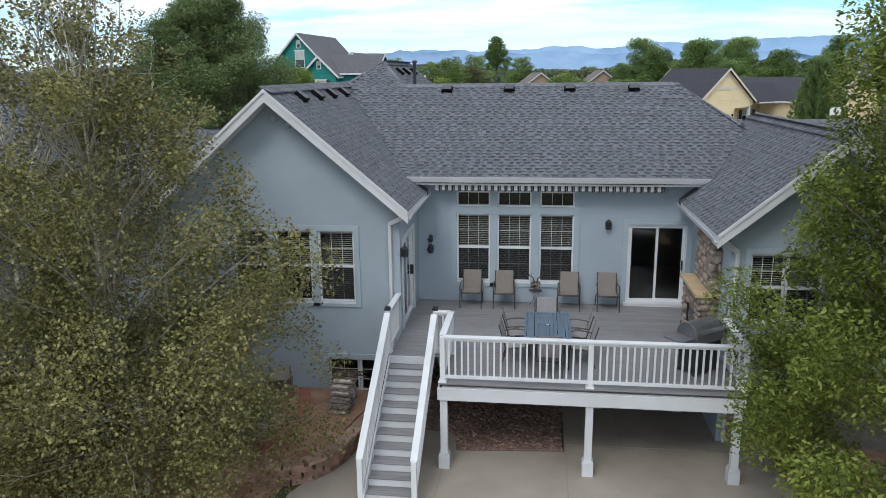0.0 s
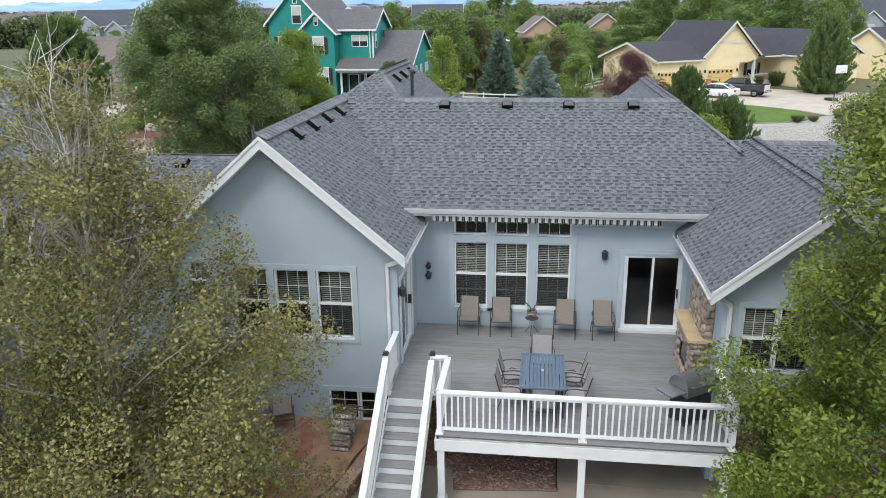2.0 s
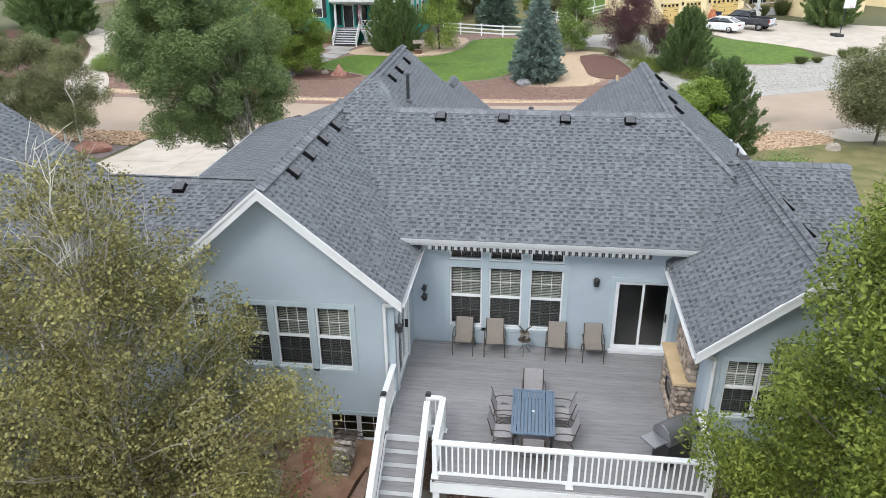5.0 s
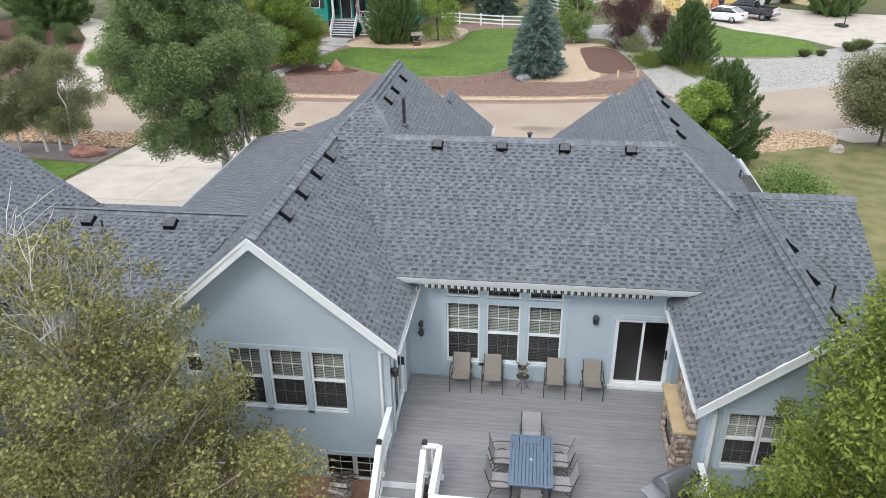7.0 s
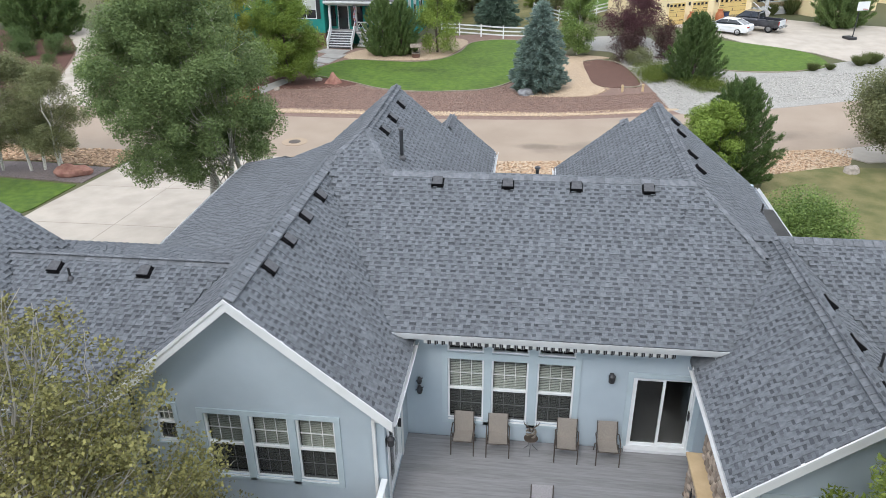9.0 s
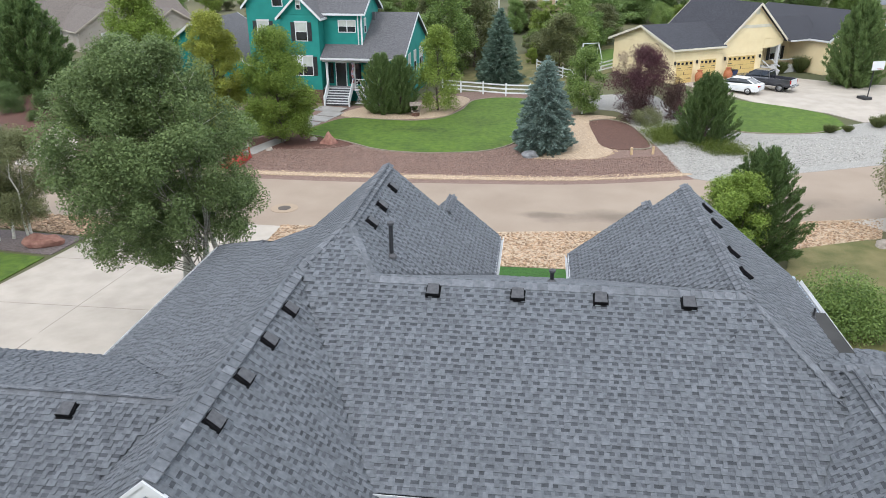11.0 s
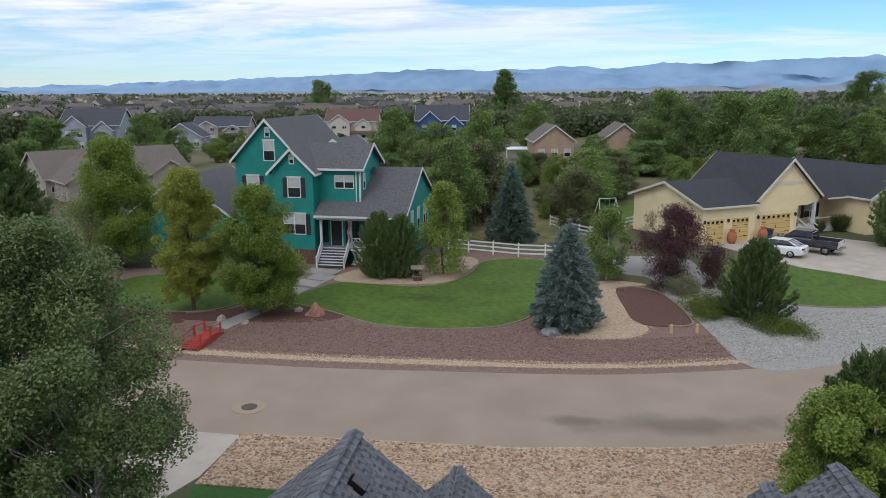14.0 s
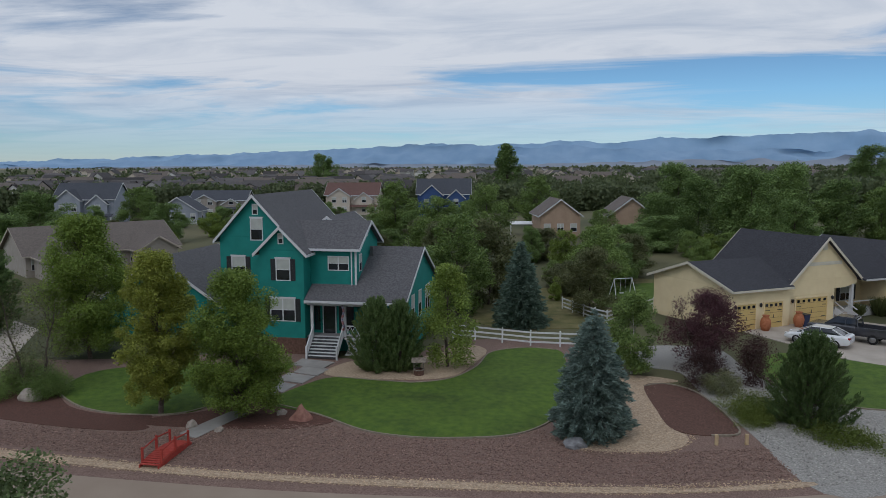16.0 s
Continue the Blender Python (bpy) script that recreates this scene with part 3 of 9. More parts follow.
SOLIDS += [
    ("front_right", [FR_L, FR_R, MAIN_B], (1.8, 9.24, 25.2, 34.7)),
    ("front_right_gable", [FR_L, plane((4.27, 0, 7.11), (-0.81, 0))], (1.8, 6.0, 34.7, 35.33)),
    ("right_wing", [plane((7.12, 0, 7.16), (0.845, 0)), plane((7.12, 0, 7.16), (-0.845, 0)), plane((0, 25.1, 7.16), (0, -0.9))], (4.8, 9.45, 18.2, 26.6)),
    ("east", [plane((0, 25.6, 6.98), (0, 0.47)), plane((0, 25.6, 6.98), (0, -0.47))], (6.4, 10.0, 20.6, 30.4)),
    ("west_link", [plane((0, 22.92, 6.94), (0, 0.42)), plane((0, 22.92, 6.94), (0, -0.42))], (-15.5, -8.06, 19.0, 26.8)),
    ("west_link_inner", [plane((0, 22.92, 6.94), (0, 0.42)), plane((0, 22.92, 6.94), (0, -0.42))], (-8.06, -5.9, 20.1, 26.8)),
    ("west_wing", [plane((-16.4, 0, 9.9), (-0.70, 0)), plane((-16.4, 0, 9.9), (0.70, 0))], (-21.5, -11.25, 12.0, 24.3)),
]


def clip(poly, a, b, c):
    """Keeps the part of a plan polygon with a x + b y + c >= 0."""
    out = []
    for i, p in enumerate(poly):
        q = poly[(i + 1) % len(poly)]
        dp, dq = a * p[0] + b * p[1] + c, a * q[0] + b * q[1] + c
        if dp >= 0:
            out.append(p)
        if dp * dq < 0:
            t = dp / (dp - dq)
            out.append((p[0] + t * (q[0] - p[0]), p[1] + t * (q[1] - p[1])))
    return out


FACETS = []
for si, (nm, planes, (x0, x1, y0, y1)) in enumerate(SOLIDS):
    for pl in planes:
        poly = [(x0, y0), (x1, y0), (x1, y1), (x0, y1)]
        for other in planes:
            if other is not pl:
                poly = clip(poly, other[0] - pl[0], other[1] - pl[1], other[2] - pl[2])
        if len(poly) > 2:
            FACETS.append((si, pl, poly))

roof = None
for si, pl, poly in FACETS:
    ob = part("roof_slope", MB().prism([(x, y, pz(pl, x, y) - 0.02) for x, y in poly], (0, 0, -0.14)), ROOFBASE, house)
    if roof is None:
        roof = ob
        ob["label"] = "main roof slope carrying grey laminated shingles"


def roof_top(x, y, skip=-1):
    best = -9.0
    for si, (nm, planes, (x0, x1, y0, y1)) in enumerate(SOLIDS):
        if si != skip and x0 <= x <= x1 and y0 <= y <= y1:
            best = max(best, min(pz(p, x, y) for p in planes))
    return best


def wall(name, axis, at, thick, a0, a1, z0, z1, holes=(), material=None, parent=None):
    """A wall along x (axis 'x', front face at y=at) or along y, with openings (a0, a1, z0, z1) through it."""
    us = sorted({a0, a1, *(h[k] for h in holes for k in (0, 1) if a0 < h[k] < a1)})
    zs = sorted({z0, z1, *(h[k] for h in holes for k in (2, 3) if z0 < h[k] < z1)})
    mb = MB()
    for u0, u1 in zip(us, us[1:]):
        for w0, w1 in zip(zs, zs[1:]):
            cu, cz = (u0 + u1) / 2, (w0 + w1) / 2
            if any(h[0] < cu < h[1] and h[2] < cz < h[3] for h in holes):
                continue
            if axis == 'x':
                mb.box(u0, u1, at, at + thick, w0, w1)
            else:
                mb.box(at, at + thick, u0, u1, w0, w1)
    return part(name, mb.weld(), material or STUCCO, parent or house)


TRI = [(-0.99, -0.08), (0.11, 1.02), (1.24, 2.15)]
LWIN = [(-6.17, -5.28), (-5.11, -4.22), (-4.05, -3.16)]
back_holes = [(a, b, 2.86, 4.73) for a, b in TRI] + [(a, b, 4.92, 5.34) for a, b in TRI] + [(3.56, 5.07, 2.33, 4.50)]
wall("wall", 'x', 22.65, 0.16, -2.05, 5.2, 0.2, 6.0, back_holes)
lw_holes = [(a, b, 3.02, 4.78) for a, b in LWIN] + [(-3.93, -2.35, 0.68, 1.55), (-7.3, -6.85, 3.9, 4.9)]
wall("wall", 'x', 19.92, 0.16, -7.72, -2.05, 0.2, 5.5, lw_holes)
wall("wall", 'y', -2.21, 0.16, 20.08, 22.65, 0.2, 5.6, [(20.25, 21.75, 2.33, 4.45)])
wall("wall", 'y', -7.72, 0.16, 20.08, 27.0, 0.2, 5.6)
wall("wall", 'x', 18.8, 0.16, 5.2, 9.1, 0.2, 5.4, [(5.62, 7.08, 3.2, 4.68)])
wall("wall", 'y', 5.2, 0.16, 18.96, 22.65, 0.2, 5.55)
wall("wall", 'y', 8.94, 0.16, 18.96, 34.2, 0.2, 4.95)
wall("wall", 'x', 19.6, 0.16, -15.4, -7.72, 0.2, 5.35, [(-10.4, -9.2, 3.6, 4.85), (-13.4, -12.2, 3.6, 4.85)])
wall("wall", 'x', 33.0, 0.16, -10.2, -0.9, -0.2, 5.0)
wall("wall", 'x', 34.4, 0.16, 2.2, 9.1, -0.2, 5.0)
wall("wall", 'y', -10.3, 0.16, 26.0, 35.0, -0.2, 4.9)
wall("wall", 'y', -0.95, 0.16, 31.3, 34.7, -0.2, 5.6)
wall("wall", 'y', 2.2, 0.16, 31.3, 34.4, -0.2, 5.3)
wall("wall", 'x', 31.3, 0.16, -0.9, 2.2, -0.2, 5.7)
wall("wall", 'x', 26.6, 0.16, -15.4, -10.2, 0.0, 5.2)
wall("wall", 'y', 9.75, 0.16, 21.0, 30.0, 0.0, 4.8)
wall("wall", 'x', 24.6, 0.16, -21.8, -11.6, 0.0, 6.2)
wall("wall", 'y', -11.9, 0.16, 12.4, 19.6, 0.2, 6.4)
# gable ends
for pts, d in (([(-7.72, 19.92, 5.5), (-2.05, 19.92, 5.5), (-4.95, 19.92, 7.96)], 0.16), ([(5.2, 18.8, 5.4), (9.1, 18.8, 5.4), (7.12, 18.8, 7.05)], 0.16),
               ([(-10.2, 33.0, 4.85), (-6.7, 33.0, 6.3), (-4.05, 33.0, 8.55), (-0.9, 33.0, 5.75)][::-1], 0.16), ([(2.2, 34.4, 5.0), (9.1, 34.4, 4.9), (5.32, 34.4, 7.9)], 0.16),
               ([(-3.9, 34.7, 5.5), (-0.9, 34.7, 5.8), (-2.22, 34.7, 7.05)], -0.16), ([(2.2, 35.1, 5.2), (5.7, 35.1, 5.6), (4.27, 35.1, 7.0)], -0.16)):
    part("gable_wall", MB().prism(pts, (0, d, 0)), STUCCO, house)
part("wall", MB().box(-3.9, -1.0, 33.16, 34.7, -0.2, 5.5), STUCCO, house)
part("wall", MB().box(2.3, 5.7, 34.56, 35.1, -0.2, 5.3), STUCCO, house)
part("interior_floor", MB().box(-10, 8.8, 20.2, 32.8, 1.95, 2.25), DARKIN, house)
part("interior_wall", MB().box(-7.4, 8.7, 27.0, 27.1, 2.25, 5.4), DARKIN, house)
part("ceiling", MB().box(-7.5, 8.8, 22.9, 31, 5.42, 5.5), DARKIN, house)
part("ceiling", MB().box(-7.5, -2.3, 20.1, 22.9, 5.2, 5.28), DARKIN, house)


# gutters, fascias and rakes
def gutter(a, b, drop=0.13):
    """A white K-style gutter from a to b along an eave."""
    mb = MB()
    a, b = Vector(a), Vector(b)
    d = (b - a).normalized()
    out = Vector((d.y, -d.x, 0))
    prof = [(0, 0), (0, -drop), (0.075, -drop), (0.115, -0.04), (0.125, 0), (0.115, 0), (0.105, -0.04), (0.07, -drop + 0.012), (0.012, -drop + 0.012), (0.012, 0)]
    n = len(prof)
    mb.add([p + out * u + Vector((0, 0, z)) for p in (a, b) for u, z in prof], [(i, (i + 1) % n, n + (i + 1) % n, n + i) for i in range(n)] + [tuple(range(n)), tuple(range(n, 2 * n))[::-1]])
    return part("gutter", mb, WHITE, house)


gutter((-2.3, 22.12, 5.80), (5.46, 22.12, 5.80), 0.15)
part("fascia", MB().box(-2.1, 5.35, 22.1, 22.16, 5.58, 5.78).box(-2.1, 5.35, 22.16, 22.64, 5.58, 5.61), WHITE, house)
gutter((-1.76, 19.4, 5.34), (-1.76, 22.4, 5.34))
gutter((4.8, 22.3, 5.16), (4.8, 18.25, 5.16))
gutter((-15.4, 19.02, 5.33), (-8.2, 19.02, 5.33))
gutter((9.24, 26.4, 4.86), (9.24, 34.6, 4.86))
gutter((-11.0, 35.5, 4.72), (-11.0, 25.0, 4.72))
gutter((-0.55, 31.9, 5.83), (-0.55, 34.9, 5.83))
gutter((1.8, 35.2, 5.15), (1.8, 31.9, 5.15))
gutter((9.4, 18.3, 5.24), (9.4, 24.0, 5.24))


def rake(pk, lo, parent=house):
    mb = MB()
    a, b = Vector(pk), Vector(lo)
    mb.prism([a + Vector((0, 0, 0.03)), b + Vector((0, 0, 0.03)), b + Vector((0, 0, -0.24)), a + Vector((0, 0, -0.24))], (0, 0.05, 0))
    mb.prism([a + Vector((0, -0.03, 0.05)), b + Vector((0, -0.03, 0.05)), b + Vector((0, -0.03, -0.03)), a + Vector((0, -0.03, -0.03))], (0, 0.03, 0))
    mb.prism([a + Vector((0, 0.05, -0.20)), b + Vector((0, 0.05, -0.20)), b + Vector((0, 0.05, -0.22)), a + Vector((0, 0.05, -0.22))], (0, 0.5, 0))
    return part("rake_board", mb, WHITE, parent)


rake((-4.95, 19.33, 8.06), (-1.74, 19.33, 5.34))
rake((-4.95, 19.33, 8.06), (-8.1, 19.33, 5.34))
rake((7.12, 18.18, 7.14), (4.78, 18.18, 5.16))
rake((7.12, 18.18, 7.14), (9.46, 18.18, 5.16))


def downspout(pts):
    mb = MB()
    for a, b in zip(pts, pts[1:]):
        mb.beam(a, b, 0.075, 0.10)
    return part("downspout", mb, WHITE, house, bevel=0.01)


downspout([(-1.78, 19.46, 5.28), (-1.95, 19.6, 5.16), (-2.27, 19.86, 4.98), (-2.27, 19.86, 0.4)])
downspout([(4.82, 18.32, 5.1), (5.0, 18.5, 4.98), (5.33, 18.74, 4.72), (5.33, 18.74, 0.4)])
for x, z, r in ((-4.95, 7.42, 0.085), (-4.62, 7.28, 0.085)):
    part("gable_vent", MB().lathe([(0, -0.05), (r, -0.05), (r, 0.05), (r * 0.8, 0.07), (0, 0.07)], sides=14), TRIMC, house, m=pose(x, 19.9, z, 90, 0, 0))


# ---- windows and doors ----
def window_unit(parent, m, w, h, cols=3, rows=2, double=True, blinds=True, name="window", glass=None):
    """A vinyl window in its opening: x across, z up, outside at -y, origin at the lower left."""
    f = 0.045
    mb = MB()
    zs = [0, f, h - f, h] if not double else [0, f, h * 0.5 - 0.028, h * 0.5 + 0.028, h - f, h]
    for i, (xa, xb) in enumerate(((0, f), (f, w - f), (w - f, w))):
        for j in range(len(zs) - 1):
            if i == 1 and j % 2 == 1:
                continue
            mb.box(xa, xb, 0.0, 0.09, zs[j], zs[j + 1])
    mb.weld()
    win = part(name, mb, VINYL, parent, m=m)
    part("sill", MB().box(-0.095, w + 0.095, -0.04, 0.03, -0.052, -0.002), VINYL, win)
    spans = ((f, h * 0.5 - 0.028), (h * 0.5 + 0.028, h - f)) if double else ((f, h - f),)
    for z0, z1 in spans:
        part("pane", MB().box(f, w - f, 0.05, 0.058, z0, z1), glass or GLASS, win).visible_shadow = False
        if cols:
            mm = MB()
            for c in range(1, cols):
                x = f + (w - 2 * f) * c / cols
                mm.box(x - 0.006, x + 0.006, 0.035, 0.05, z0, z1)
                if rows == 1:
                    part("grille", mm, VINYL, win)
                    mm = MB()
            for r in range(1, rows):
                z = z0 + (z1 - z0) * r / rows
                mm.box(f, w - f, 0.036, 0.049, z - 0.006, z + 0.006)
            if mm.v:
                part("grille", mm.weld(), VINYL, win)
    if blinds:
        mm = MB()
        z = 0.07
        while z < h - 0.1:
            mm.obox(pose(w / 2, 0.13, z, 5), w - 0.11, 0.040, 0.004)
            z += 0.05
        mm.box(0.05, w - 0.05, 0.11, 0.15, h - 0.1, h - 0.05)
        part("blind", mm, BLIND, win)
        part("insect_screen", MB().box(f, w - f, 0.012, 0.016, f, h * 0.5 - 0.028), SCREEN, win, "dark half screen over the lower sash")
    return win


def surround(x0, x1, y, z0, z1, wide=0.13, sill=True):
    mb = MB().box(x0 - wide, x1 + wide, y - 0.035, y - 0.002, z1, z1 + wide).box(x0 - wide, x0, y - 0.035, y - 0.002, z0 - wide, z1).box(x1, x1 + wide, y - 0.035, y - 0.002, z0 - wide, z1)
    if sill:
        mb.box(x0, x1, y - 0.035, y - 0.002, z0 - wide, z0 - 0.05)
    return mb


for a, b in TRI:
    window_unit(house, pose(a, 22.68, 2.86), b - a, 1.87)
    window_unit(house, pose(a, 22.68, 4.92), b - a, 0.42, 3, 1, False, False)
mb = surround(-0.99, 2.15, 22.65, 2.86, 5.34, 0.14)
for x0, x1 in ((-0.08, 0.11), (1.02, 1.24)):
    mb.box(x0, x1, 22.615, 22.648, 2.72, 5.34)
for a, b in TRI:
    mb.box(a, b, 22.618, 22.648, 4.73, 4.92)
part("trim", mb, TRIMC, house)
for a, b in LWIN:
    window_unit(house, pose(a, 19.95, 3.02), b - a, 1.76)
mb = surround(-6.17, -3.16, 19.92, 3.02, 4.78)
for x0, x1 in ((-5.28, -5.11), (-4.22, -4.05)):
    mb.box(x0, x1, 19.885, 19.918, 2.9, 4.78)
part("trim", mb, TRIMC, house)
window_unit(house, pose(-3.93, 19.95, 0.68), 0.78, 0.87, 2, 3, False, False)
window_unit(house, pose(-3.13, 19.95, 0.68), 0.78, 0.87, 2, 3, False, False)
part("trim", surround(-3.93, -2.35, 19.92, 0.68, 1.55, 0.12), TRIMC, house)
window_unit(house, pose(-7.3, 19.95, 3.9), 0.45, 1.0)
part("trim", surround(-7.3, -6.85, 19.92, 3.9, 4.9, 0.1), TRIMC, house)
window_unit(house, pose(5.62, 18.83, 3.2), 0.72, 1.48)
window_unit(house, pose(6.36, 18.83, 3.2), 0.72, 1.48)
part("trim", surround(5.62, 7.08, 18.8, 3.2, 4.68, 0.12), TRIMC, house)
for x in (-10.4, -13.4):
    window_unit(house, pose(x, 19.63, 3.6), 1.2, 1.25, 2, 2, True, False)


def sliding_door(m, w, h):
    """A two-panel glass slider; outside at -y, origin at the lower left."""
    mb = MB().box(0, w, 0, 0.11, 0, 0.06).box(0, w, 0, 0.11, h - 0.05, h).box(0, 0.05, 0, 0.11, 0.06, h - 0.05).box(w - 0.05, w, 0, 0.11, 0.06, h - 0.05)
    d = part("sliding_door", mb, VINYL, house, "white vinyl two-panel sliding glass door", m=m)
    for x0, x1, y in ((0.05, w / 2 + 0.03, 0.02), (w / 2 - 0.03, w - 0.05, 0.06)):
        s = 0.055
        p = MB().box(x0, x0 + s, y, y + 0.035, 0.06, h - 0.05).box(x1 - s, x1, y, y + 0.035, 0.06, h - 0.05).box(x0 + s, x1 - s, y, y + 0.035, 0.06, 0.13).box(x0 + s, x1 - s, y, y + 0.035, h - 0.11, h - 0.05)
        part("sash", p, VINYL, d)
        part("pane", MB().box(x0 + s, x1 - s, y + 0.014, y + 0.021, 0.13, h - 0.11), GLASS, d).visible_shadow = False
    part("handle", MB().box(w - 0.10, w - 0.075, -0.03, 0.06, 0.95, 1.2), BLACKM, d)
    return d


sliding_door(pose(3.56, 22.66, 2.33), 1.51, 2.17)
part("door_step", MB().box(3.5, 5.12, 22.5, 22.65, 2.29, 2.37), WHITE, house)
part("trim", surround(3.56, 5.07, 22.65, 2.42, 4.50, 0.13, False), TRIMC, house)
sliding_door(pose(-2.06, 20.25, 2.33, 0, 0, 90), 1.5, 2.12)
part("trim", MB().box(-2.048, -2.02, 20.1, 20.25, 2.3, 4.6).box(-2.048, -2.02, 21.75, 21.88, 2.3, 4.6).box(-2.048, -2.02, 20.25, 21.75, 4.45, 4.6), WHITE, house)


# ridge and hip caps
def cap_line(a, b):
    """Overlapping cap shingles along a ridge or hip."""
    a, b = Vector(a), Vector(b)
    d = b - a
    k = max(1, int(d.length / 0.235))
    u = d.normalized()
    side = u.cross(Vector((0, 0, 1))).normalized()
    for i in range(k):
        p, q = a + d * (i / k), a + d * ((i + 1.35) / k)
        w, t = 0.175, 0.02
        lift0, lift1 = Vector((0, 0, 0.055)), Vector((0, 0, 0.03))
        drop = Vector((0, 0, -0.088))
        top = [p + lift0, p + lift0 + side * w + drop, q + lift1 + side * w + drop, q + lift1, q + lift1 - side * w + drop, p + lift0 - side * w + drop]
        base = [v - Vector((0, 0, t)) for v in top]
        part("ridge_cap", MB().add(top + base, [(0, 1, 2, 3), (0, 3, 4, 5), (0, 6, 7, 1), (0, 5, 11, 6), (1, 7, 8, 2), (5, 4, 10, 11)]), CAPS, roof)


for a, b in (((-4.95, 19.36, 8.08), (-4.95, 27.0, 8.08)), ((-4.05, 28.14, 8.77), (-4.05, 33.3, 8.77)), ((-4.95, 26.75, 8.1), (-4.05, 28.14, 8.77)),
             ((-4.05, 28.14, 8.77), (-3.18, RIDGE_Y, RIDGE_Z)), ((-3.18, RIDGE_Y, RIDGE_Z), (5.25, RIDGE_Y, RIDGE_Z)), ((5.32, 26.6, 7.97), (5.32, 34.7, 7.96)),
             ((5.25, 26.6, 8.0), (6.62, 24.55, 6.98)), ((7.12, 18.22, 7.16), (7.12, 25.1, 7.16)), ((7.12, 25.6, 6.98), (10.0, 25.6, 6.98)),
             ((-2.22, 33.4, 7.22), (-2.22, 34.95, 7.22)), ((4.27, 34.75, 7.11), (4.27, 35.33, 7.11)), ((-13.2, 22.92, 6.94), (-6.3, 22.92, 6.94)),
             ((-16.4, 12, 9.9), (-16.4, 24.3, 9.9)), ((-10.95, 35.5, 4.75), (-8.85, 34.05, 5.62))):
    cap_line(a, b)

# ---- the deck ----
deck = thing("deck", "raised grey composite deck on white posts behind the house", "deck")
GREYPOST = mat("grey_painted_wood", (0.33, 0.34, 0.35), (0.40, 0.41, 0.42), 4, 0.8)
part("rim_board", MB().box(-0.78, 5.2, 16.94, 16.98, 1.93, 2.20), WHITE, deck, "white painted rim board", bevel=0.006)
part("rim_board", MB().box(-0.78, -0.74, 16.98, 18.4, 1.93, 2.20), WHITE, deck)
part("rim_board", MB().box(5.2, 5.24, 16.94, 18.8, 1.93, 2.20), WHITE, deck)
for y in (17.0, 20.2):
    part("beam", MB().box(-0.7, 5.15, y + 0.02, y + 0.16, 1.98, 2.2), WHITE if y < 18 else GREYPOST, deck)
mbj = MB()
for k in range(15):
    x = -1.95 + k * 0.5
    mbj.box(x, x + 0.04, 17.2 if x > -0.7 else 18.45, 22.6, 2.05, 2.24)
part("joists", mbj, GREYPOST, deck, "wooden joists under the boards")
for x in (-0.66, 2.28, 5.14):
    part("post", MB().box(x - 0.075, x + 0.075, 17.0, 17.15, 0.35, 2.05).box(x - 0.115, x + 0.115, 16.96, 17.19, 0.36, 0.68).box(x - 0.1, x + 0.1, 16.975, 17.175, 0.68, 0.72), WHITE, deck, "white boxed post with a base block", bevel=0.006)
for x in (-0.5, 0.6, 2.7, 4.6):
    part("post", MB().box(x - 0.06, x + 0.06, 20.24, 20.36, 0.35, 2.0).box(x - 0.12, x + 0.12, 20.18, 20.42, 0.35, 0.5), GREYPOST, deck, "plain grey post")
part("step_edge", MB().box(-2.04, -1.1, 18.36, 18.40, 2.1, 2.285), WHITE, deck)

# planks, each its own board
pm_long = MB().box(0, 7.24, 0, 0.136, -0.026, 0).mesh("plank", DECKM)
pm_short = MB().box(0, 5.97, 0, 0.136, -0.026, 0).mesh("plank", DECKM)
y = 16.98
while y < 22.55:
    lng = y > 18.36
    ob = new("plank", pm_long if lng else pm_short)
    ob.parent = deck
    ob.location = (-2.04 if lng else -0.77, y, DECK_Z)
    y += 0.1405


